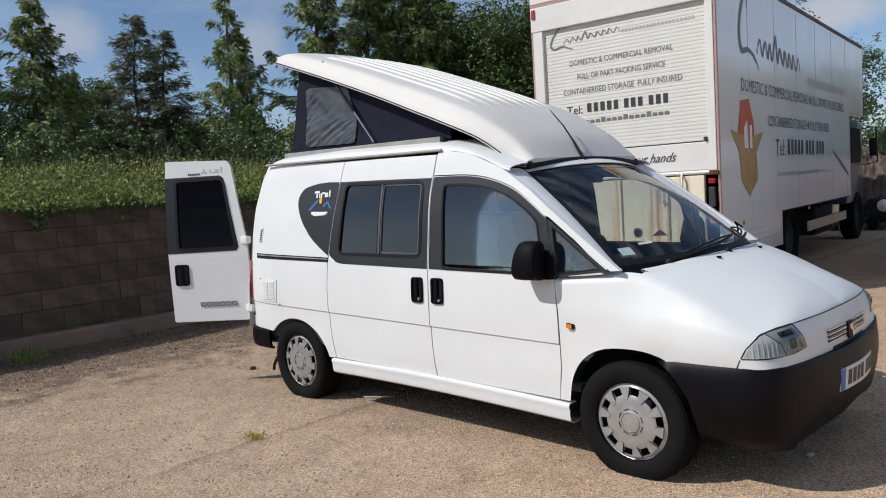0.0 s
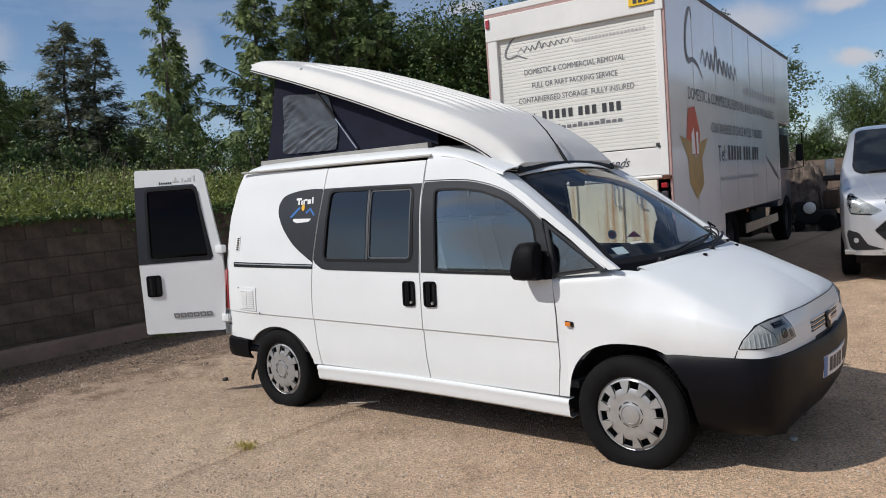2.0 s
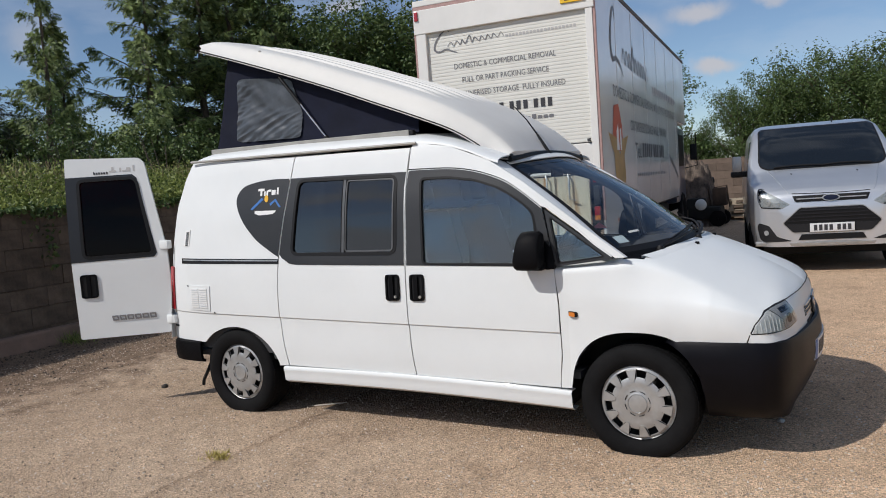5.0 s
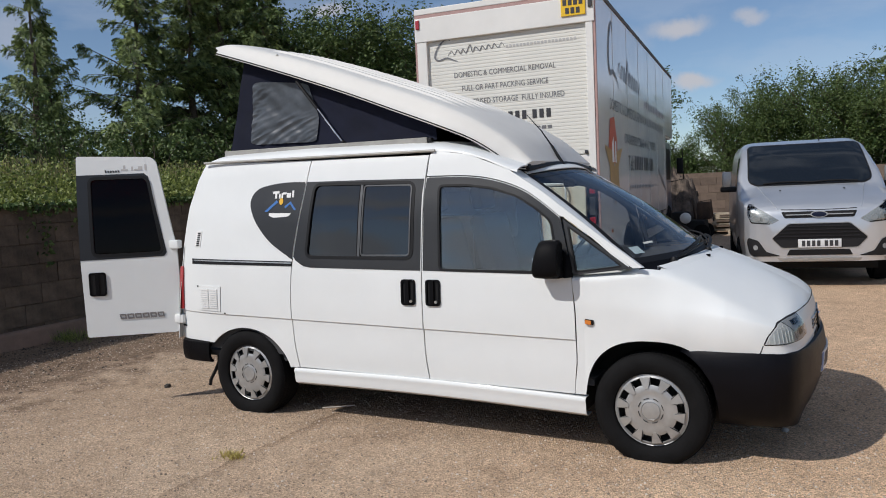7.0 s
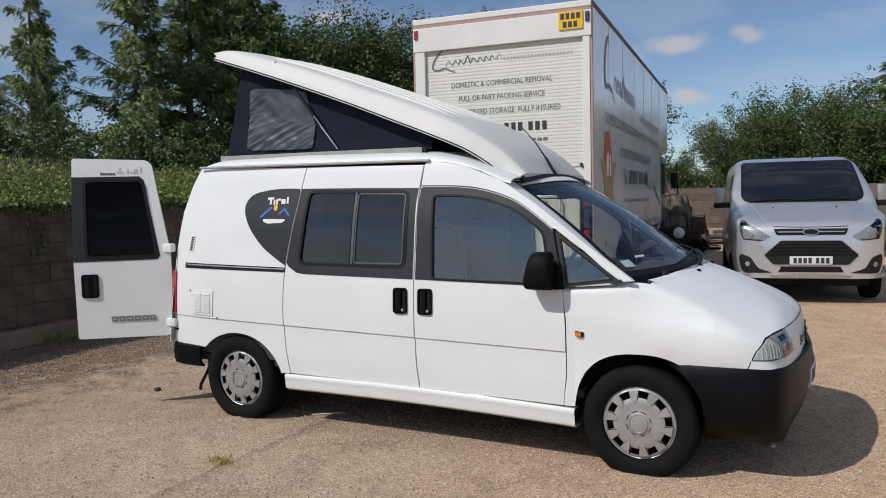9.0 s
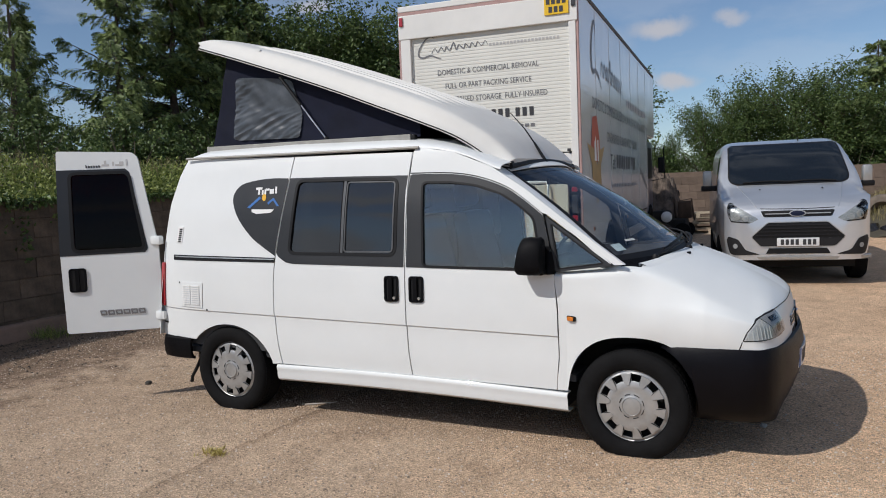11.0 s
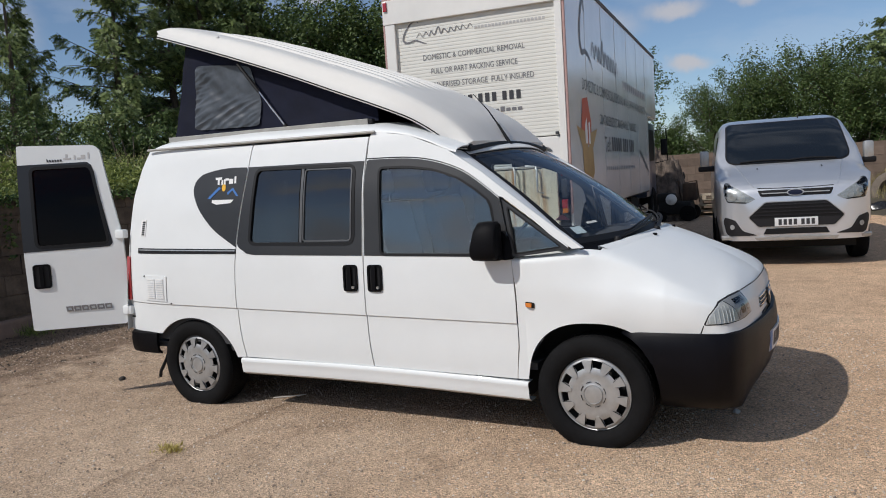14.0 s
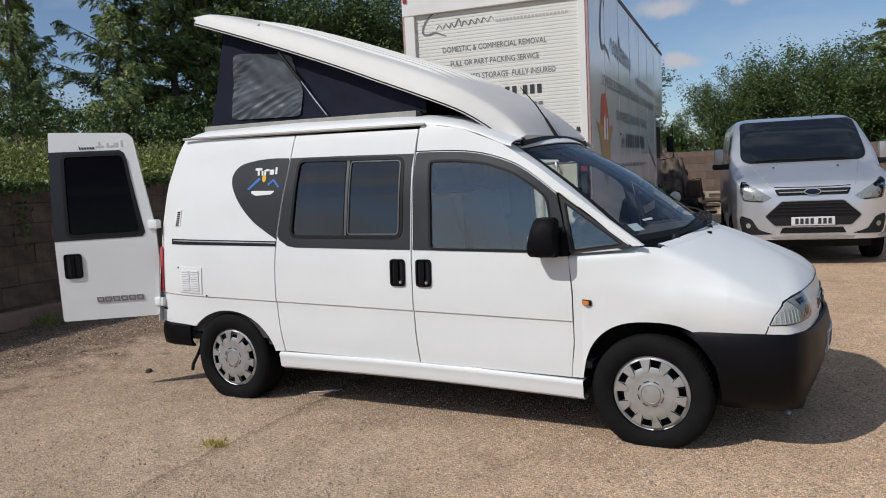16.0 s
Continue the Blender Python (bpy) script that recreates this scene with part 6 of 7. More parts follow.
rows = []
for y in sorted({*np.linspace(0, 0.25, 14), *np.linspace(0.25, 0.6, 6), *np.linspace(0.58, 1.33, 24), *np.linspace(1.33, 2.4, 14), *np.linspace(2.5, 4.95, 14)}):
    s_ = ford_section(y)
    rows.append([Vector((-w, y, z)) for w, z in s_] + [Vector((w, y, z)) for w, z in s_[-2::-1]])
bm = grid_mesh(rows)
bm.verts.ensure_lookup_table()
bm.faces.new([bm.verts[k] for k in range(len(rows[0]))])
body = fpart("body", bm, SILVER)
FTREE = BVHTree.FromPolygons([v.co.copy() for v in body.data.vertices], [list(p.vertices) for p in body.data.polygons])


def on_ford(out, ahead=(0, -1, 0)):
    d = Vector(ahead).normalized()
    right = d.cross(Vector((0, 0, 1))).normalized()
    if right.x < 0:
        right = -right

    def place(u, v):
        p = right * u + Vector((0, 0, v))
        hit = FTREE.ray_cast(p + d * 4, -d, 12)[0]
        return (hit if hit else p) + d * out
    return place


def ford_patch(name, outline, mat, out=0.006, holes=(), ahead=(0, -1, 0), parent=FORD, thick=0.006, step=0.06, label=""):
    bm = sheet([(p[0], p[1]) for p in outline], [[(p[0], p[1]) for p in h] for h in holes], on_ford(out, ahead), step)
    d = Vector(ahead).normalized() * thick
    for v in bmesh.ops.extrude_face_region(bm, geom=bm.faces[:])["geom"]:
        if isinstance(v, bmesh.types.BMVert):
            v.co -= d
    return fpart(name, bm, mat, label, parent)


scr = rounded([(-0.80, 1.49), (-0.78, 1.43), (-0.70, 1.395), (0.70, 1.395), (0.78, 1.43), (0.80, 1.49), (0.765, 1.955), (0.73, 1.98), (-0.73, 1.98), (-0.765, 1.955)], 0.03)
ws = ford_patch("windscreen", scr, DARKSCREEN, 0.012, label="dark raked windscreen")
ford_patch("screen_seal", inset(scr, -0.02), SEAL, 0.008, [inset(scr, 0.004)], parent=ws)
for u0, u1 in ((-0.62, 0.05), (0.0, 0.62)):
    bm = bmesh.new()
    f = on_ford(0.03)
    tube(bm, [f(u0 + (u1 - u0) * k / 6, 1.405 + 0.016 * math.sin(math.pi * k / 6)) for k in range(7)], 0.012, 6)
    fpart("wiper", bm, SEAL, "", ws)
upper = rounded([(-0.46, 1.025), (0.46, 1.025), (0.42, 0.94), (-0.42, 0.94)], 0.02)
gr = ford_patch("upper_grille", upper, SEAL, 0.006)
ford_patch("grille_bar", [(-0.41, 0.990), (0.41, 0.990), (0.405, 0.976), (-0.405, 0.976)], CAPSILVER, 0.016, parent=gr)
ford_patch("badge", [(0.105 * math.cos(a * math.tau / 20), 0.985 + 0.045 * math.sin(a * math.tau / 20)) for a in range(20)], CAPSILVER, 0.022, parent=gr)
ford_patch("badge_field", [(0.09 * math.cos(a * math.tau / 20), 0.985 + 0.034 * math.sin(a * math.tau / 20)) for a in range(20)], material("navy_enamel", (0.006, 0.01, 0.03), 0.5, spec=0.2), 0.026, parent=gr)
lower_g = rounded([(-0.37, 0.865), (0.37, 0.865), (0.58, 0.67), (0.46, 0.54), (-0.46, 0.54), (-0.58, 0.67)], 0.03)
lg = ford_patch("lower_grille", lower_g, SEAL, 0.006)
ford_patch("grille_rim", inset(lower_g, -0.01), CAPSILVER, 0.010, [inset(lower_g, 0.002)], parent=lg)
for k in range(4):
    z = 0.835 - 0.045 * k
    wd = 0.38 + 0.045 * k
    ford_patch("grille_slat", [(-wd, z), (wd, z), (wd + 0.015, z - 0.012), (-wd - 0.015, z - 0.012)], GREYTRIM, 0.016, parent=lg)
ford_patch("grille_lower_trim", [(-0.55, 0.65), (0.55, 0.65), (0.45, 0.55), (-0.45, 0.55)], GREYTRIM, 0.013, parent=lg)
fplate = fpart("number_plate", boxes((-0.26, 0.26, -0.040, -0.018, 0.545, 0.655), bevel=0.003), PLATEWHITE, "white number plate with plain dark bars")
for k in range(7):
    x = -0.215 + 0.061 * k + (0.03 if k > 3 else 0)
    fpart("plate_bar", boxes((x, x + 0.04, -0.043, -0.039, 0.562, 0.637)), INK, "", fplate, False)
for s in (-1, 1):
    a = (0.35 * s, -1, 0)
    m_ = lambda pts: [(s * p[0], p[1]) for p in pts]
    hl_ = rounded(m_([(0.46, 0.915), (0.55, 0.865), (0.82, 0.885), (0.875, 0.99), (0.885, 1.14), (0.82, 1.125), (0.62, 1.02)]), 0.02)
    hl = ford_patch("headlamp", hl_, LAMPBACK, 0.004, ahead=a, label="clear angular headlamp")
    ford_patch("lamp_bezel", inset(hl_, -0.006), SEAL, 0.006, [inset(hl_, 0.010)], a, hl)
    ford_patch("lamp_lens", inset(hl_, 0.004), LAMPGLASS, 0.018, (), a, hl).visible_shadow = False
    for cx, cz, r in ((0.62, 0.925, 0.04), (0.74, 0.955, 0.052)):
        ford_patch("lamp_bowl", [(s * cx + r * math.cos(t * math.tau / 14), cz + r * math.sin(t * math.tau / 14)) for t in range(14)], CAPSILVER, 0.012, (), a, hl)
    ford_patch("corner_trim", rounded(m_([(0.44, 0.43), (0.62, 0.49), (0.72, 0.64), (0.87, 0.68), (0.90, 0.62), (0.86, 0.45), (0.80, 0.42)]), 0.03), GREYTRIM, 0.008, ahead=a)
    ford_patch("fog_lamp", [(s * 0.76 + 0.034 * math.cos(t * math.tau / 14), 0.545 + 0.034 * math.sin(t * math.tau / 14)) for t in range(14)], LAMPBACK, 0.014, (), a)
    ford_patch("side_window", [(-s * 1.35, 1.38), (-s * 1.95, 1.36), (-s * 2.0, 1.82), (-s * 1.80, 1.82)], DARKSCREEN, 0.006, (), (s, 0, 0))
    ford_patch("washer_cap", [(s * 0.40, 1.30), (s * 0.42, 1.30), (s * 0.42, 1.315), (s * 0.40, 1.315)], SEAL, 0.02)
    mir = fpart("door_mirror", box(bmesh.new(), min(s * 1.04, s * 1.17), max(s * 1.04, s * 1.17), 1.28, 1.42, 1.36, 1.61, 0.035), CAPSILVER, "silver and black door mirror")
    fpart("mirror_base", box(bmesh.new(), min(s * 0.92, s * 1.20), max(s * 0.92, s * 1.20), 1.27, 1.43, 1.30, 1.385, 0.03), SEAL, "", mir)
    bm = lathe([(0.20, 0.09), (0.20, -0.06), (0.24, -0.10), (0.30, -0.11), (0.325, -0.08), (0.33, 0.0), (0.325, 0.09), (0.29, 0.11), (0.20, 0.09)], 36)
    for y in (0.95, 3.88):
        b2 = bm.copy()
        bmesh.ops.transform(b2, matrix=Matrix.Translation((s * 0.87, y, 0.33)) @ Matrix.Rotation(radians(90), 4, "Z"), verts=b2.verts)
        fpart("wheel", b2, RUBBER)
    bm.free()
for s in (-1, 1):
    f = on_ford(0.004)
    bm = bmesh.new()
    tube(bm, [f(s * (0.50 + 0.20 * k / 8), 1.06 + 0.31 * k / 8) for k in range(9)], 0.006, 6)
    fpart("bonnet_crease", bm, SILVER)
    bm = bmesh.new()
    tube(bm, [f(s * 0.46 * k / 8, 1.045 + 0.01 * (k / 8) ** 2) for k in range(9)], 0.005, 5)
    fpart("bonnet_gap", bm, SEAL)
chin = [(-0.36, 0.515), (0.36, 0.515), (0.40, 0.44), (-0.40, 0.44)]
ford_patch("chin_slot", chin, SEAL, 0.012)
rows = [[Vector((u * 0.92, 0.0 + 0.20 * abs(u) ** 3 + dy, z)) for u in np.linspace(-1, 1, 25)] for dy, z in ((0.0, 0.42), (-0.035, 0.40), (-0.03, 0.365), (0.05, 0.345))]
fpart("bumper_lip", grid_mesh(rows, 0.01), CAPSILVER)
fpart("underbody", boxes((-0.80, 0.80, 0.55, 4.8, 0.20, 0.42)), DARK)
bm = bmesh.new()
tube(bm, [(0.28, 2.1, 2.01), (0.28, 2.16, 2.10)], 0.012, 6, 0.006)
fpart("aerial", bm, SEAL)


# ---- walls and planting ----
def block_wall(name, p0, p1, height, mat, label, bw=0.45, bh=0.225, depth=0.22, lean=0.0, stretch=(0, 300)):
    """A wall of coursed blocks along p0 to p1: a core with separate blocks before it."""
    a, b = Vector((*p0, 0)), Vector((*p1, 0))
    d = (b - a).normalized()
    ang = math.degrees(math.atan2(d.y, d.x))
    wall = part(name, boxes((0, (b - a).length, -depth, -0.03, -0.2, height - 0.01)), mat, None, label, False, "structure", "wall")
    wall.matrix_world = pose(a.x, a.y, 0, 0, 0, ang)
    rng = random.Random(len(name))
    kinds = []
    for k in range(5):
        bm = box(bmesh.new(), 0.0015, bw - 0.0015, -0.05, 0.0, 0.0015, bh - 0.0015, 0.005)
        for v in bm.verts:
            v.co += Vector((rng.uniform(-1, 1), rng.uniform(-1, 1), rng.uniform(-1, 1))) * 0.003
        me = bpy.data.meshes.new("block")
        bm.to_mesh(me)
        bm.free()
        me.materials.append(mat)
        kinds.append(me)
    n = 0
    for r in range(int(height / bh)):
        x = -(bw / 2) * (r % 2)
        while x < (b - a).length:
            if n < 300 and x >= 0 and stretch[0] < x < stretch[1]:
                o = new("block", kinds[rng.randrange(5)])
                o.parent = wall
                o.location = (x, rng.uniform(-0.006, 0.006), r * bh)
                n += 1
            x += bw
    return wall


WALL_A, WALL_B = (-3.95, -7.0), (-4.95, 14.0)
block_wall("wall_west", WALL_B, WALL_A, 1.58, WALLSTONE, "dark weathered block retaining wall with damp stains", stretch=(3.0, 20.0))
tw = (Vector((*WALL_B, 0)) - Vector((*WALL_A, 0)))
wd = tw.normalized()
wn_ = Vector((-wd.y, wd.x, 0))
foot = part("wall_footing", boxes((0, tw.length, -0.10, 0.05, -0.1, 0.19), bevel=0.03), material("pinkish_concrete", (0.34, 0.225, 0.175), 0.95, bump=0.4, bump_scale=20, scale=1.5, second=(0.16, 0.115, 0.09)), None, "rough pinkish concrete footing along the wall", False, "structure", "wall")
foot.matrix_world = pose(WALL_A[0], WALL_A[1], 0, 0, 0, math.degrees(math.atan2(wd.y, wd.x)))
block_wall("wall_north", (7.2, 18.9), (-4.9, 19.4), 1.72, BRICKWALL, "brown block wall at the back of the yard", stretch=(0.5, 9.0))

# the raised ground behind the walls
def bank_z(x, y):
    w = Vector((x - WALL_A[0], y - WALL_A[1], 0)).dot(wn_)
    return 1.50 + 0.42 * fade(w, 0.1, 3.0) + 0.3 * fade(w, 3, 9) + 0.12 * noise.noise(Vector((x * 0.5, y * 0.5, 3)))


rows = []
for k in range(30):
    w = 0.12 + 40 * (k / 29) ** 2
    row = []
    for j in range(50):
        p = Vector((*WALL_A, 0)) + wd * (-14 + 42 * j / 49) + wn_ * w
        row.append(Vector((p.x, p.y, bank_z(p.x, p.y))))
    rows.append(row)
part("earth_bank", grid_mesh(rows), SOIL, None, "overgrown earth bank behind the retaining wall", True, "structure", "ground")


def leaves(name, quads, mat, label, kind="stuff", category="plants", parent=None):
    """One mesh of many small folded leaves: rows of centre, along, across."""
    vs, fs = [], []
    for c, a, b in quads:
        i = len(vs)
        up = a.cross(b).normalized() * (b.length * 0.25)
        vs += [c, c + a * 0.45 + b + up, c + a, c + a * 0.45 - b + up]
        fs += [(i, i + 1, i + 2), (i, i + 2, i + 3)]
    me = bpy.data.meshes.new(name)
    me.from_pydata([tuple(v) for v in vs], [], fs)
    me.materials.append(mat)
    ob = new(name, me)
    ob.parent = parent
    return tagged(ob, label, category, "", kind)


def fronds(name, rows, mat, parent, pairs=4):
    """One mesh of many feathered sprays: rows of start, along, half width; each bends down towards its tip."""
    vs, fs = [], []
    for c, a, b in rows:
        i = len(vs)
        sag = Vector((0, 0, -0.22 * a.length))
        spine = [c + a * (k / pairs) + sag * (k / pairs) ** 2 for k in range(pairs + 1)]
        vs += spine
        for k in range(pairs):
            w = b * (0.55 + 0.45 * math.sin(math.pi * (k + 1) / (pairs + 1)))
            tip = spine[k] + a * (0.34 * (1 - 0.4 * k / pairs)) + sag * 0.25
            vs += [tip + w, tip - w]
            j = i + pairs + 1 + 2 * k
            fs += [(i + k, i + k + 1, j), (i + k + 1, i + k, j + 1)]
    me = bpy.data.meshes.new(name)
    me.from_pydata([tuple(v) for v in vs], [], fs)
    me.materials.append(mat)
    ob = new(name, me)
    ob.parent = parent
    return ob


def leaf_clump(q, g, centre, rad, count, size):
    """Leaves that face outwards and up over one rounded tuft of a crown."""
    for i in range(count):
        o = rv(g, 1).normalized()
        nrm = (o + Vector((0, 0, 0.45)) + rv(g, 0.38)).normalized()
        s = g.uniform(*size)
        a = nrm.cross(rv(g)).normalized() * s * 1.8
        q.append((centre + o * rad * (1 - 0.6 * g.random() ** 2) - a * 0.5, a, nrm.cross(a).normalized() * s * 0.55))


def rv(rng, s=1.0):
    return Vector((rng.gauss(0, s), rng.gauss(0, s), rng.gauss(0, s)))


WEED = leaf_material("weed_leaves", (0.055, 0.09, 0.018), (0.34, 0.385, 0.11), through_light=0.3)
GRASS = leaf_material("dry_grass", (0.17, 0.15, 0.055), (0.42, 0.36, 0.19))
IVY = leaf_material("ivy_leaves", (0.03, 0.06, 0.015), (0.12, 0.18, 0.05))
CYPRESS = leaf_material("cypress_sprays", (0.042, 0.072, 0.026), (0.29, 0.36, 0.13), through_light=0.34)
SPRUCE = leaf_material("spruce_sprays", (0.05, 0.065, 0.042), (0.29, 0.31, 0.20), through_light=0.28)
BROAD = leaf_material("broad_leaves", (0.03, 0.062, 0.016), (0.125, 0.175, 0.05))
BARK = material("grey_brown_bark", (0.10, 0.08, 0.06), 0.95, vary=0.35, scale=6, bump=0.6, bump_scale=18)

rng = random.Random(11)
q = []
for k in range(60000):
    w, y = abs(rng.gauss(0, 1.3)) + 0.02, rng.uniform(4.8, 20.0)
    p = Vector((*WALL_A, 0)) + wd * y + wn_ * w
    clump = 0.5 + 0.5 * noise.noise(Vector((p.x * 1.3, p.y * 1.3, 9)))
    h = rng.uniform(0.0, 0.42) * (0.3 + clump) * (0.5 + 0.5 * fade(w, 0, 0.8))
    c = Vector((p.x, p.y, bank_z(p.x, p.y) + h))
    s = rng.uniform(0.015, 0.042)
    a = (rv(rng) + Vector((0.2, 0, 0.5))).normalized() * s * 1.7
    q.append((c, a, a.cross(rv(rng)).normalized() * s * 0.55))
leaves("bank_weeds", q, WEED, "thick green weeds covering the top of the bank")
q = []
for k in range(2600):
    w, y = 1.3 + abs(rng.gauss(0, 1.0)), rng.uniform(4.8, 20.0)
    p = Vector((*WALL_A, 0)) + wd * y + wn_ * w
    if noise.noise(Vector((p.x * 0.8, p.y * 0.8, 4))) < -0.1:
        continue
    a = Vector((rng.gauss(0, 0.3), rng.gauss(0, 0.3), 1)).normalized() * rng.uniform(0.2, 0.5)
    q.append((Vector((p.x, p.y, bank_z(p.x, p.y) + 0.05)), a, Vector((rng.gauss(0, 1), rng.gauss(0, 1), 0)).normalized() * 0.006))
leaves("tall_grass", q, GRASS, "tall dry grass stems among the weeds")
q = []
for k in range(3600):
    y = rng.uniform(4.8, 20)
    hang = max(0.0, 0.08 + 0.18 * noise.noise(Vector((y * 0.9, 1.7, 0)))) + 0.45 * max(0, noise.noise(Vector((y * 3.1, 0.3, 5))) - 0.25) * 2
    z = 1.60 - hang * rng.random() ** 1.6
    p = Vector((*WALL_A, 0)) + wd * y - wn_ * rng.uniform(0.0, 0.10)
    s = rng.uniform(0.02, 0.05)
    a = (rv(rng, 0.7) + Vector((0.4, 0, -0.6))).normalized() * s * 1.6
    q.append((Vector((p.x, p.y, z)), a, a.cross(rv(rng)).normalized() * s * 0.6))
# single trails that reach further down the blocks
for y, low, lean in ((1.45, 0.84, 0.06), (1.58, 1.05, -0.08), (1.30, 1.15, 0.10), (1.9, 1.25, 0.05), (0.66, 1.36, 0.02), (-0.40, 1.40, 0.05), (2.6, 1.2, 0.06)):
    for k in range(26):
        f = rng.random()
        at = y + 7 + lean * f + rng.gauss(0, 0.03 + 0.03 * f)
        p = Vector((*WALL_A, 0)) + wd * at - wn_ * rng.uniform(0.03, 0.09)
        s = rng.uniform(0.022, 0.05)
        a = (rv(rng, 0.5) + Vector((0.6, -0.3, 0.1))).normalized() * s * 1.7
        q.append((Vector((p.x, p.y, 1.62 - (1.62 - low) * f)), a, a.cross(rv(rng, 0.4) + Vector((0.6, -0.5, 0.4))).normalized() * s * 0.6))
leaves("hanging_ivy", q, IVY, "trails of ivy and bramble hanging over the wall")


def tree(name, h, r, style, seed, label, category="tree", fill=1.0):
    """A tapered trunk with limbs, and a crown of many small sprays or leaves."""
    g = random.Random(seed)
    t = empty(name, (0, 0, 0), label, category, "trees round the yard")
    bm = bmesh.new()
    lean = Vector((g.gauss(0, 0.02), g.gauss(0, 0.02), 1))
    stem = h * (0.72 if style == "broad" else 0.99)
    tube(bm, [lean * (stem * k / 8) + Vector((0.05 * math.sin(k), 0.05 * math.cos(k * 1.7), 0)) for k in range(9)], (0.011 if style == "spruce" else 0.02) * h, 8, 0.01)
    q = []
    limbs = int({"cypress": 96, "spruce": 105, "broad": 46}[style] * fill)
    for k in range(limbs):
        f = (k + g.random()) / limbs
        if style == "broad":
            z0 = h * (0.12 + 0.55 * f)
            reach = r * (0.75 + 0.35 * g.random()) * (1 - 0.35 * f)
            rise = reach * g.uniform(0.3, 1.1) * (0.5 + f)
        else:
            z0 = h * (0.05 + 0.93 * f)
            reach = r * (1 - f) ** (0.75 if style == "cypress" else 0.9) * g.uniform(0.40, 1.30) + 0.12
            rise = reach * (0.75 if style == "cypress" else 0.42) * g.uniform(0.2, 1.5)
        az = g.uniform(0, math.tau)
        d = Vector((math.cos(az), math.sin(az), 0))
        base = lean * z0
        pts = []
        for j in range(6):
            u = j / 5
            droop = -0.22 * reach * u * u if style != "broad" else 0
            pts.append(base + d * reach * u + Vector((0.1 * g.gauss(0, 1) * u * reach * 0.5, 0.1 * g.gauss(0, 1) * u * reach * 0.5, rise * u + droop)))
        tube(bm, pts, max(0.008, 0.022 * reach * (1.6 if style == "broad" else 0.8)), 5, 0.004)
        if style == "broad":
            for j in range(8):
                c0 = pts[2 + j % 4] + rv(g, 0.30 * r * 0.45)
                leaf_clump(q, g, c0, r * g.uniform(0.12, 0.23), 84, (0.032, 0.068))
            # a thin twig with a few leaves beyond the crown
            tip = pts[5] + d * 0.35 + Vector((0, 0, g.uniform(0.1, 0.5)))
            tube(bm, [pts[5], tip], 0.008, 4, 0.003)
            leaf_clump(q, g, tip, 0.16, 22, (0.03, 0.06))
            continue
        up = Vector((0, 0, 1))
        cross = d.cross(up)
        for i in range(int((26 if style == "cypress" else 24) + (120 if style == "cypress" else 110) * reach / r)):
            u = 0.08 + 0.92 * g.random() ** 0.75
            j = min(4, int(u * 5))
            c = pts[j].lerp(pts[j + 1], u * 5 - j)
            side = cross * g.choice((-1, 1))
            if style == "cypress":
                c = c + side * (0.24 * reach * (1.1 - u) + 0.06) * g.random() + Vector((0, 0, -0.26 * g.random() ** 1.5))
                a = (d * g.uniform(0.2, 0.9) + side * g.uniform(-0.1, 0.8) + up * g.uniform(-0.9, 0.25) + rv(g, 0.15)).normalized() * g.uniform(0.11, 0.27)
                nrm = (up * 0.6 + d * 0.8 + rv(g, 0.35)).normalized()
                q.append((c, a, a.cross(nrm).normalized() * a.length * g.uniform(0.20, 0.34)))
            else:
                c = c + side * 0.30 * reach * (1.1 - u) * g.random() + up * g.gauss(0, 0.06)
                a = (d * g.uniform(0.35, 1) + side * g.uniform(0, 0.9) + up * g.uniform(-0.5, 0.5) + rv(g, 0.2)).normalized() * g.uniform(0.10, 0.26)
                nrm = (up + rv(g, 0.4)).normalized()
                q.append((c, a, a.cross(nrm).normalized() * a.length * g.uniform(0.13, 0.22)))
    part("trunk", bm, BARK, t)
    if style == "broad":
        leaves("crown", q, BROAD, "", "", "", t)
    else:
        fronds("crown", q, CYPRESS if style == "cypress" else SPRUCE, t)
    return t


KINDS = [
    (tree("cypress_tree", 8.0, 2.0, "cypress", 1, "tall dark green cypress with drooping sprays"), 8.0),
    (tree("cypress_tree", 8.0, 1.7, "cypress", 2, "tall dark green cypress with drooping sprays"), 8.0),
    (tree("spruce_tree", 7.0, 1.6, "spruce", 3, "thin blue-green spruce with open branches"), 7.0),
    (tree("broadleaf_tree", 6.0, 2.4, "broad", 4, "spreading broad-leaved tree with dense green crown"), 6.0),
    (tree("broadleaf_tree", 6.0, 2.1, "broad", 5, "spreading broad-leaved tree with dense green crown"), 6.0),
    (tree("cypress_tree", 8.0, 1.75, "cypress", 9, "thin open cypress with sky showing between its sprays", fill=0.56), 8.0),
]
used = set()
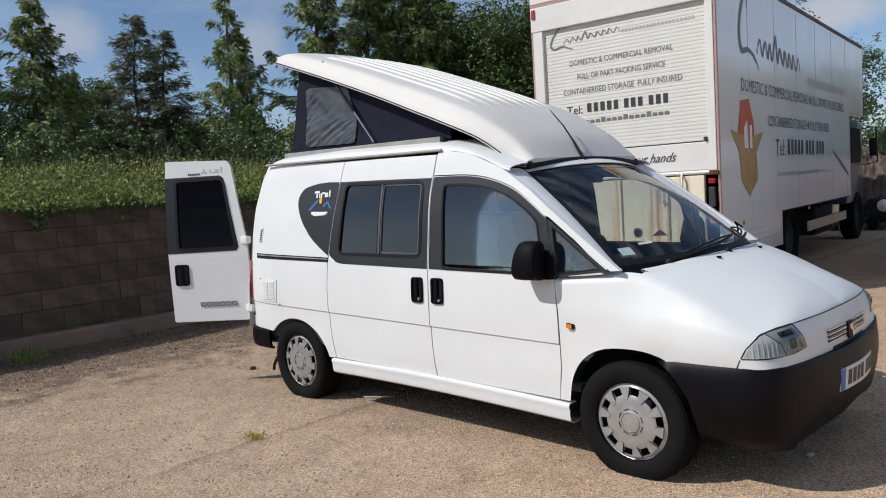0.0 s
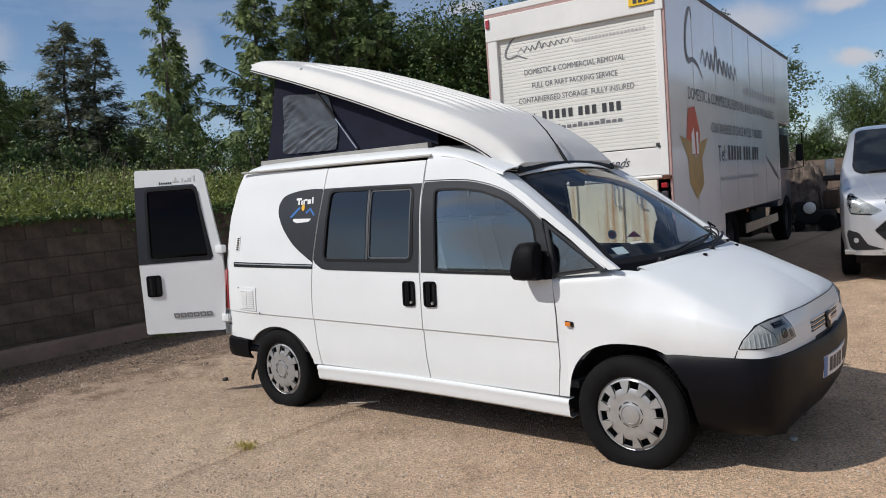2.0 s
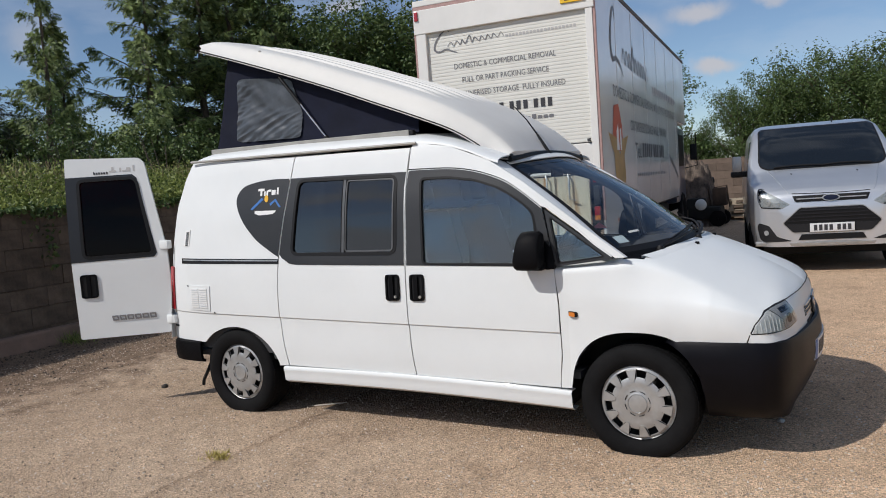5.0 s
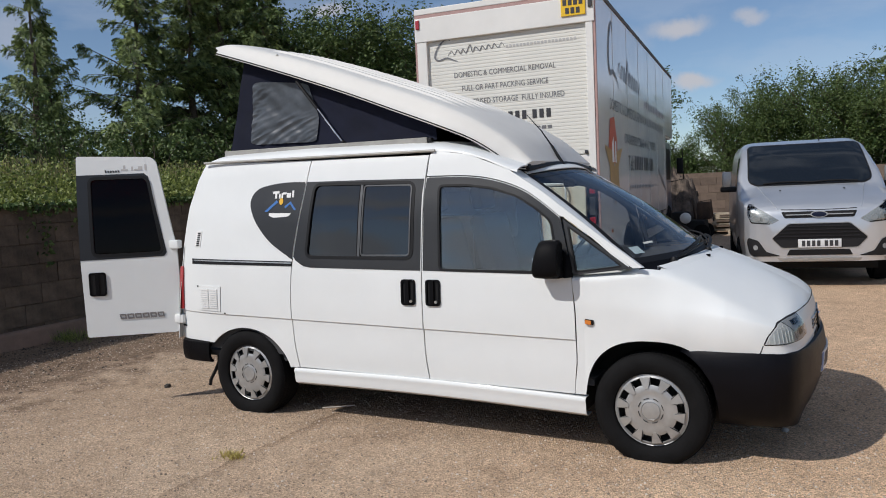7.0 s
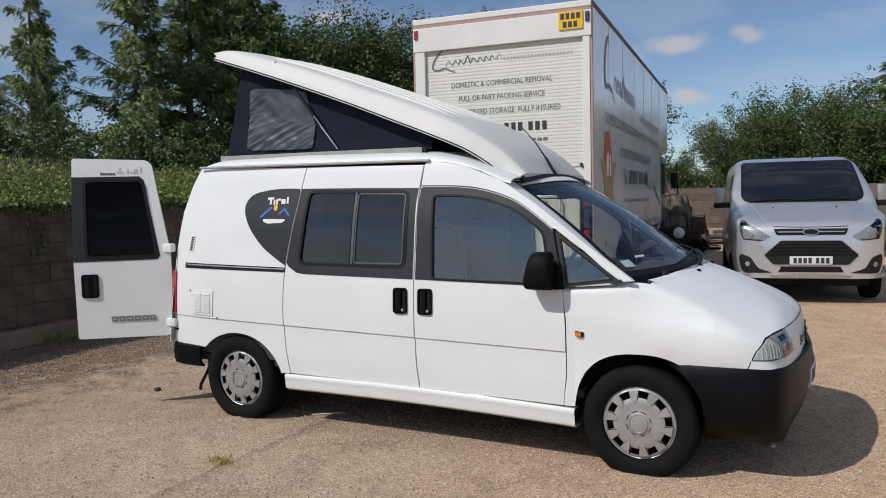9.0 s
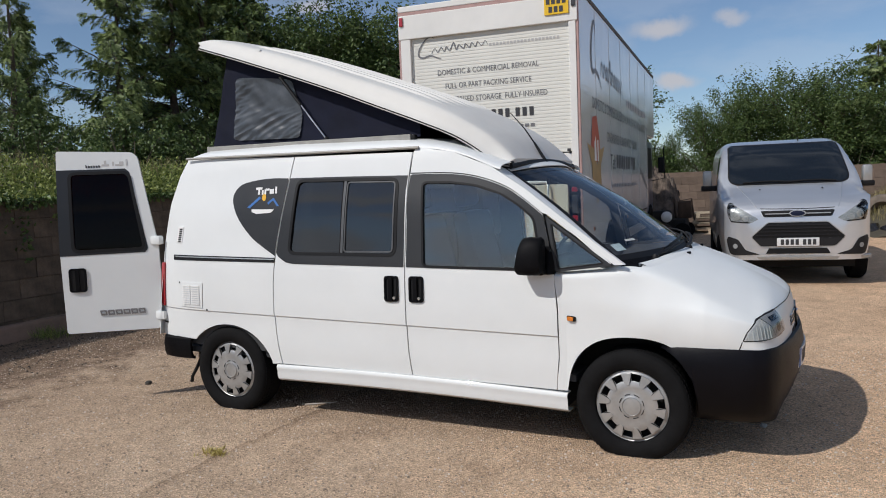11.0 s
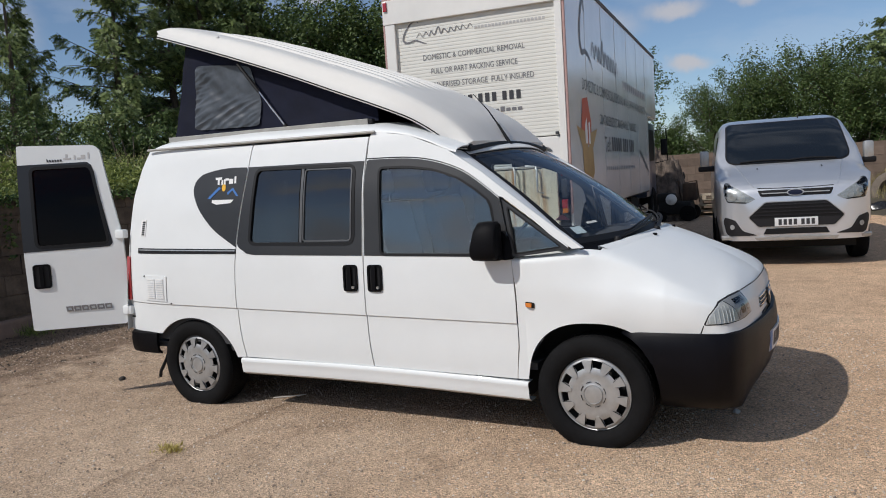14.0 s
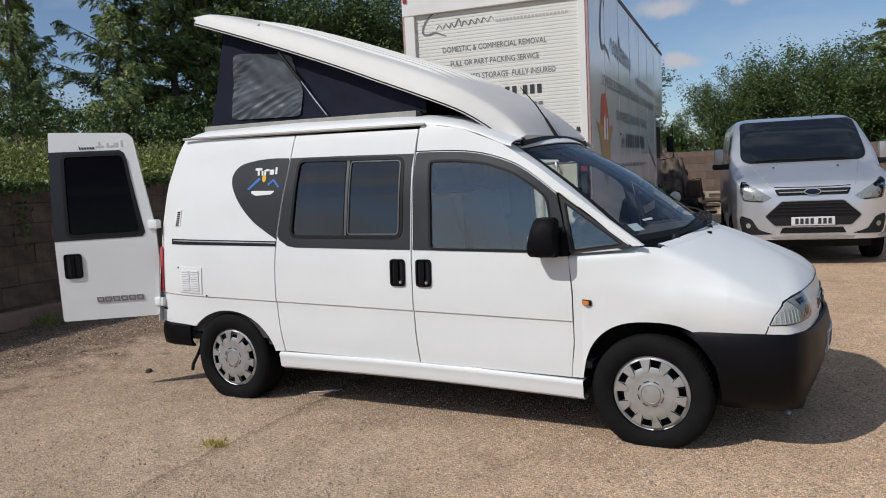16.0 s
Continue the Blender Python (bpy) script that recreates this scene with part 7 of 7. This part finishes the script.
PLACES = [  # kind, x, y, foot, top, girth
    (0, -14.1, 3.1, 1.7, 6.6, 1.2), (1, -15.2, 1.4, 1.7, 7.0, 1.2), (0, -15.6, 4.4, 1.7, 5.2, 1.1), (2, -16.0, 6.4, 1.7, 6.95, 1.5), (2, -16.6, 7.5, 1.7, 6.75, 1.5),
    (5, -14.0, 8.1, 1.7, 7.5, 1.0), (0, -15.6, 9.8, 1.7, 6.5, 0.8), (0, -12.6, 10.1, 1.7, 8.1, 1.1), (1, -12.5, 11.8, 1.7, 8.6, 1.15), (0, -12.4, 13.3, 1.7, 9.0, 1.15),
    (1, -11.8, 14.6, 1.7, 8.6, 1.1), (3, -11.2, 15.9, 1.2, 7.9, 1.15), (4, -9.6, 16.4, 1.0, 7.4, 1.1), (3, -8.3, 17.6, 1.0, 7.6, 1.1), (0, -13.6, 15.5, 1.5, 9.0, 1.2),
    (3, -6.2, 21.5, 0.5, 7.0, 1.2), (4, -3.4, 22.5, 0.5, 6.2, 1.1), (3, 0.4, 21.9, 0.4, 4.1, 0.8), (4, 1.6, 22.2, 0.4, 4.5, 0.95), (3, 2.9, 23.2, 0.4, 5.2, 1.1),
    (4, -1.0, 21.6, 0.4, 3.1, 0.8), (0, 5.5, 23.6, 0.4, 5.7, 1.7), (1, 7.3, 24.4, 0.4, 6.0, 1.7), (3, 6.3, 22.8, 0.4, 4.4, 1.1), (3, 4.2, 22.6, 0.4, 4.6, 1.0), (4, 8.8, 23.0, 0.4, 5.2, 1.2),
    (0, -18.0, 3.0, 1.7, 6.2, 1.3),
    (3, -18.5, 5.4, 1.7, 5.6, 1.2), (0, -18.6, 6.9, 1.7, 5.5, 1.5), (4, -18.4, 8.2, 1.7, 4.8, 1.2), (3, -18.2, 9.6, 1.7, 4.7, 1.1),
]
for kind, x, y, z0, z1, girth in PLACES:
    src, hh = KINDS[kind]
    sc = (z1 - z0) / hh
    m = pose(x, y, z0, 0, 0, (x * 77 + y * 31) % 360) @ Matrix.Diagonal((sc * girth, sc * girth, sc, 1))
    if kind not in used:
        used.add(kind)
        src.matrix_world = m
    else:
        copy_thing(src, Matrix.Identity(4)).matrix_world = m
# undergrowth between the trunks
HEDGE = [(-14.5 + 0.35 * math.sin(j * 2.1) + 0.26 * j, -3.0 + 1.75 * j, 1.7, 1.9, 2.0 + 0.4 * math.sin(j * 1.3)) for j in range(12)]
for k, (x, y, z, r, h) in enumerate((*HEDGE, (-11.6, 2.2, 1.8, 1.7, 1.5), (-12.0, 4.6, 1.8, 1.9, 1.6), (-11.2, 6.6, 1.8, 1.9, 1.8), (-10.6, 8.6, 1.8, 1.8, 1.7), (-9.8, 10.6, 1.8, 1.8, 1.7), (-9.2, 12.8, 1.7, 1.9, 1.7), (-8.0, 14.8, 1.6, 1.9, 1.8), (-12.5, -0.4, 1.8, 1.9, 1.5), (-6.6, 16.4, 1.4, 1.8, 1.8), (-1.2, 21.2, 0.9, 1.4, 1.6), (0.8, 21.3, 0.9, 1.4, 1.7), (2.8, 21.4, 0.9, 1.5, 1.7), (4.6, 21.6, 0.9, 1.6, 1.6), (-0.4, 24.2, 0.4, 1.9, 2.1), (2.2, 24.6, 0.4, 2.0, 2.4), (4.6, 24.8, 0.4, 2.0, 2.6), (7.0, 25.2, 0.4, 2.2, 2.6))):
    g = random.Random(40 + k)
    t = empty("bush", (x, y, z), "dense dark green bush behind the wall", "bush", "bushes round the yard")
    bm = bmesh.new()
    q = []
    for i in range(14):
        d = (rv(g) + Vector((0, 0, 0.6))).normalized()
        tip = Vector((d.x * r * 0.8, d.y * r * 0.8, abs(d.z) * h * 0.9))
        tube(bm, [(0, 0, -0.3), tip * 0.5 + rv(g, 0.08), tip], 0.02, 5, 0.004)
    for i in range(60):
        d = (rv(g) + Vector((0, 0, 0.35))).normalized()
        c0 = Vector((d.x * r, d.y * r, max(-0.1, d.z) * h)) * g.uniform(0.55, 1.0)
        leaf_clump(q, g, c0, g.uniform(0.16, 0.34), 46, (0.028, 0.06))
    part("stem", bm, BARK, t)
    leaves("foliage", q, BROAD if k % 3 else IVY, "", "", "", t)


# ---- loose things in the yard ----
def pebble_mesh(count, seed, x0, x1, y0, y1, smin, smax, keep=None):
    g = random.Random(seed)
    vs, fs = [], []
    for k in range(count):
        x, y = g.uniform(x0, x1), g.uniform(y0, y1)
        if keep and not keep(x, y, g):
            continue
        s = smin + (smax - smin) * g.random() ** 2.6
        a = g.uniform(0, math.tau)
        i = len(vs)
        for j in range(5):
            t = a + j * math.tau / 5
            r = s * g.uniform(0.7, 1.2)
            vs.append((x + r * math.cos(t), y + r * math.sin(t), -0.002))
        for j in range(3):
            t = a + 0.4 + j * math.tau / 3
            vs.append((x + 0.5 * s * math.cos(t), y + 0.5 * s * math.sin(t), s * g.uniform(0.5, 0.9)))
        fs += [(i, i + 1, i + 5), (i + 1, i + 2, i + 6), (i + 1, i + 6, i + 5), (i + 2, i + 3, i + 6), (i + 3, i + 7, i + 6), (i + 3, i + 4, i + 7), (i + 4, i, i + 7), (i, i + 5, i + 7), (i + 5, i + 6, i + 7)]
    me = bpy.data.meshes.new("pebbles")
    me.from_pydata(vs, [], fs)
    return me


def island_material(name, stops, rough=0.9):
    m = bpy.data.materials.new(name)
    m.use_nodes = True
    n, l = m.node_tree.nodes, m.node_tree.links
    b = n["Principled BSDF"]
    b.inputs["Roughness"].default_value = rough
    g, r = n.new("ShaderNodeNewGeometry"), n.new("ShaderNodeValToRGB")
    while len(r.color_ramp.elements) < len(stops):
        r.color_ramp.elements.new(0.5)
    for e, (p, c) in zip(r.color_ramp.elements, stops):
        e.position, e.color = p, (*c, 1)
    l.new(g.outputs["Random Per Island"], r.inputs["Fac"])
    l.new(r.outputs["Color"], b.inputs["Base Color"])
    return m


STONES = island_material("mixed_stones", [(0.0, (0.16, 0.125, 0.10)), (0.3, (0.34, 0.26, 0.195)), (0.8, (0.48, 0.385, 0.30)), (1.0, (0.62, 0.55, 0.48))])
LITTER = island_material("leaf_litter", [(0.0, (0.03, 0.025, 0.02)), (0.6, (0.09, 0.07, 0.05)), (1.0, (0.15, 0.12, 0.095))])
me = pebble_mesh(52000, 21, -3.6, 5.6, -2.4, 3.2, 0.003, 0.010)
me.materials.append(STONES)
tagged(new("loose_gravel", me), "loose pale and brown stones scattered over the yard", "gravel", "", "stuff")
me = pebble_mesh(22000, 22, -4.6, -1.2, -2.5, 9.0, 0.003, 0.016, lambda x, y, g: g.random() < 1 - fade(x + 0.05 * y, -4.0, -1.9 + 0.5 * noise.noise(Vector((y, 0, 0)))))
me.materials.append(LITTER)
tagged(new("leaf_litter", me), "dark leaf litter and rubble below the wall", "litter", "", "stuff")
TUFT = leaf_material("yellow_grass", (0.36, 0.29, 0.07), (0.55, 0.46, 0.17))
for x, y, n_, sz in ((0.56, -0.79, 130, 0.06), (-3.75, -0.75, 260, 0.22), (-4.1, 1.5, 200, 0.2), (-4.2, 3.4, 160, 0.2)):
    g = random.Random(int(x * 100))
    q = []
    for k in range(n_):
        a = Vector((g.gauss(0, 0.5), g.gauss(0, 0.5), 0.75)).normalized() * sz * g.uniform(0.4, 1.0)
        q.append((Vector((x + g.gauss(0, sz * 0.7), y + g.gauss(0, sz * 0.4), 0.0)), a, Vector((g.gauss(0, 1), g.gauss(0, 1), 0)).normalized() * 0.004))
    leaves("grass_tuft", q, TUFT if sz < 0.1 else WEED, "small tuft of yellow-green grass in the gravel" if sz < 0.1 else "weeds growing at the foot of the wall", "stuff", "grass")


def lump(name, at, r, mat, label, category, seed, squash=0.7):
    bm = bmesh.new()
    bmesh.ops.create_icosphere(bm, subdivisions=2, radius=1)
    for v in bm.verts:
        v.co *= r * (1 + 0.35 * noise.noise(v.co * 1.7 + Vector((seed, 0, 0))))
        v.co.z = max(-r * squash * 0.6, v.co.z * squash)
    ob = part(name, bm, mat, None, label, True, "", category)
    ob.location = (at[0], at[1], at[2] + r * squash * 0.58)
    return ob


DARKSTONE = material("dark_stone", (0.05, 0.045, 0.04), 0.9, vary=0.4, scale=30)
lump("stone", (-1.20, 0.32, 0), 0.028, DARKSTONE, "small dark stone lying on the gravel", "stone", 3)
lump("stone", (3.43, 0.77, 0), 0.020, material("pale_stone", (0.5, 0.48, 0.45), 0.9), "small pale stone in the van's shade", "stone", 5)
bm = bmesh.new()
tube(bm, [(0.44, 0.24, 0.006), (0.53, 0.29, 0.008), (0.63, 0.37, 0.007)], 0.006, 6, 0.003)
part("twig", bm, material("bleached_wood", (0.5, 0.47, 0.42), 0.9), None, "bleached twig on the gravel under the van", True, "", "twig")


def tyre(at, tilt, turn, r=0.42, w=0.13, mat=None):
    bm = lathe([(r * 0.55, w), (r * 0.56, -w), (r * 0.68, -w * 1.15), (r * 0.9, -w * 1.1), (r, -w * 0.7), (r, w * 0.7), (r * 0.9, w * 1.1), (r * 0.68, w * 1.15), (r * 0.55, w)], 40)
    t = part("scrap_tyre_ring", bm, mat or DUSTY, None, "dusty worn tyre leaning on the scrap heap", True, "", "tyre")
    t.matrix_world = pose(*at, tilt, 0, turn)
    return tagged(t, "", "", "old tyres on the heap")


DUSTY = material("dusty_rubber", (0.15, 0.125, 0.10), 0.95, vary=0.3, scale=8, bump=0.3, bump_scale=40)
BAG = material("black_bin_bag", (0.012, 0.012, 0.014), 0.25, vary=0.3, scale=10, bump=0.6, bump_scale=18)
PALLET = material("weathered_pallet_wood", (0.42, 0.35, 0.26), 0.9, vary=0.3, scale=9)
tyre((5.05, 17.4, 0.48), -18, -20, 0.46, 0.15)
tyre((5.9, 17.6, 0.40), -8, 35, 0.40, 0.13, RUBBER)
tyre((6.1, 17.2, 0.85), -70, 15, 0.42, 0.13)
tyre((6.6, 17.8, 0.45), 5, -30, 0.44, 0.14, RUBBER)
for k, (x, y, r) in enumerate(((4.75, 16.7, 0.26), (5.15, 16.5, 0.24), (5.55, 16.6, 0.30), (6.0, 16.4, 0.26), (6.45, 16.6, 0.3))):
    tagged(lump("bin_bag", (x, y, 0), r, BAG, "shiny black bin bag on the ground", "bag", k), group="bin bags by the heap")
# heap of earth with dry grass at the back
rows = [[Vector((x, y, max(-0.1, 2.0 * math.exp(-((x - 7.2) / 2.3) ** 2) * math.exp(-((y - 18.4) / 1.5) ** 2) + 0.10 * noise.noise(Vector((x, y, 1)))))) for x in np.linspace(4.0, 11.0, 22)] for y in np.linspace(15.8, 21.0, 18)]
part("earth_heap", grid_mesh(rows), SOIL, None, "heap of earth overgrown with dry grass", True, "structure", "ground")
g = random.Random(77)
q = []
for k in range(9000):
    x, y = g.uniform(4.6, 10), g.uniform(16.6, 19.8)
    z = 2.0 * math.exp(-((x - 7.2) / 2.3) ** 2) * math.exp(-((y - 18.4) / 1.5) ** 2)
    if z < 0.3:
        continue
    a = Vector((g.gauss(0, 0.25), g.gauss(0, 0.25), 1)).normalized() * g.uniform(0.10, 0.34)
    q.append((Vector((x, y, z - 0.02)), a, Vector((g.gauss(0, 1), g.gauss(0, 1), 0)).normalized() * 0.005))
leaves("heap_grass", q, GRASS, "dry yellow grass on the earth heap")


def pallet(at, turn, tilt=0):
    p = empty("pallet", at, "weathered wooden pallet lying by the back wall", "pallet", "pallets by the wall", turn)
    for k in range(6):
        part("board", boxes((-0.6, 0.6, -0.5 + 0.18 * k, -0.40 + 0.18 * k, 0.12, 0.14)), PALLET, p, "", False)
    for k in range(3):
        part("bearer", boxes((-0.58 + 0.53 * k, -0.48 + 0.53 * k, -0.5, 0.5, 0.02, 0.12)), PALLET, p, "", False)
        part("bottom_board", boxes((-0.6, 0.6, -0.5 + 0.45 * k, -0.40 + 0.45 * k, 0.0, 0.02)), PALLET, p, "", False)
    return p


for k in range(4):
    pallet((1.0 + 0.04 * k, 18.1, 0.145 * k), 4 * k)
# scrap by the lorry: an old machine with a round lamp, bent frames and sheets
SCRAP = material("rusty_scrap", (0.035, 0.024, 0.018), 0.9, bump=0.5, bump_scale=20, scale=3, second=(0.11, 0.07, 0.048))
heap = empty("scrap_heap", (-0.25, 17.3, 0), "heap of rusty scrap metal and bent frames by the wall", "scrap")
g = random.Random(5)
for k in range(70):
    sx, sy, sz = g.uniform(0.06, 0.3), g.uniform(0.05, 0.25), g.uniform(0.03, 0.22)
    bm = box(bmesh.new(), -sx, sx, -sy, sy, -sz * 0.5, sz * 0.5, 0.02, pose(g.uniform(-2.2, 0.3), g.uniform(-0.4, 0.9), 0.15 + 1.0 * g.random() ** 1.5, g.uniform(-40, 40), g.uniform(-40, 40), g.uniform(0, 180)))
    part("scrap_piece", bm, SCRAP if k % 4 else DARK, heap, "", False)
MOTTLED = material("mottled_scrap", (0.012, 0.010, 0.009), 0.9, bump=0.9, bump_scale=11, scale=4.5, second=(0.20, 0.155, 0.125))
rows = []
for x in np.linspace(-1.9, 0.85, 56):
    edge = fade(x, -1.9, -1.4) * (1 - fade(x, 0.25, 0.85))
    rows.append([Vector((x, y, -0.05 + (1.62 + 0.5 * noise.noise(Vector((x * 1.9, y * 2.1, 8)))) * edge * fade(y, -1.5, -0.75) * (1 - fade(y, 0.2, 1.0)) + 0.34 * edge * noise.noise(Vector((x * 6, y * 6, 2))) + 0.2 * edge * noise.noise(Vector((x * 14, y * 14, 5))))) for y in np.linspace(-1.5, 1.0, 50)])
part("heap_core", grid_mesh(rows), MOTTLED, heap, "dark rusty bulk with pale patches", False)
for k in range(7):
    bm = bmesh.new()
    a = Vector((g.uniform(-2.0, 0.0), g.uniform(-0.4, 0.6), g.uniform(0.05, 0.6)))
    tube(bm, [a, a + Vector((g.gauss(0, 0.3), g.gauss(0, 0.2), g.uniform(0.3, 0.8))), a + Vector((g.gauss(0, 0.7), g.gauss(0, 0.3), g.uniform(0.5, 1.1)))], 0.02, 6)
    part("bent_tube", bm, SCRAP if k % 3 else DARK, heap)
cart = empty("old_mower", (0.28, 16.2, 0), "old dark ride-on mower with a bare steel frame", "mower")
part("deck", boxes((-0.45, 0.35, -0.3, 0.3, 0.18, 0.5), bevel=0.06), DARK, cart)
for dx, dy, r in ((-0.38, -0.3, 0.14), (-0.38, 0.3, 0.14), (0.28, -0.34, 0.2), (0.28, 0.34, 0.2)):
    bm = lathe([(0.02, -0.05), (r * 0.6, -0.05), (r, -0.04), (r, 0.04), (r * 0.6, 0.05), (0.02, 0.05)], 20)
    bmesh.ops.translate(bm, verts=bm.verts, vec=(dx, dy, r))
    part("wheel", bm, RUBBER, cart)
part("nose_cover", box(bmesh.new(), -0.5, -0.05, -0.28, 0.22, 0.42, 0.72, 0.08), DARK, cart)
bm = lathe([(0.001, -0.06), (0.09, -0.05), (0.135, -0.01), (0.14, 0.03)], 24)
bmesh.ops.translate(bm, verts=bm.verts, vec=(-0.12, -0.34, 0.56))
part("round_lamp", bm, PALE, cart, "white round lamp")
for dx in (-0.2, 0.25):
    bm = bmesh.new()
    tube(bm, [(dx - 0.15, 0.1, 0.4), (dx - 0.12, 0.15, 0.95), (dx + 0.18, 0.15, 1.0), (dx + 0.25, 0.1, 0.45)], 0.018, 6)
    part("roll_frame", bm, SCRAP, cart)
part("seat_back", box(bmesh.new(), 0.1, 0.45, 0.0, 0.25, 0.5, 0.95, 0.05), SCRAP, cart)

# the far side of the yard, beyond where the camera stands
for k in range(9):
    src, hh = KINDS[3 + k % 2]
    x = -27 + 6.6 * k
    sc = (2.7 + 0.6 * math.sin(k * 2.3)) / hh
    copy_thing(src, Matrix.Identity(4)).matrix_world = pose(x, -33 + 2.5 * math.sin(k * 1.7), -0.4, 0, 0, 67 * k) @ Matrix.Diagonal((sc * 3.2, sc * 3.2, sc, 1))
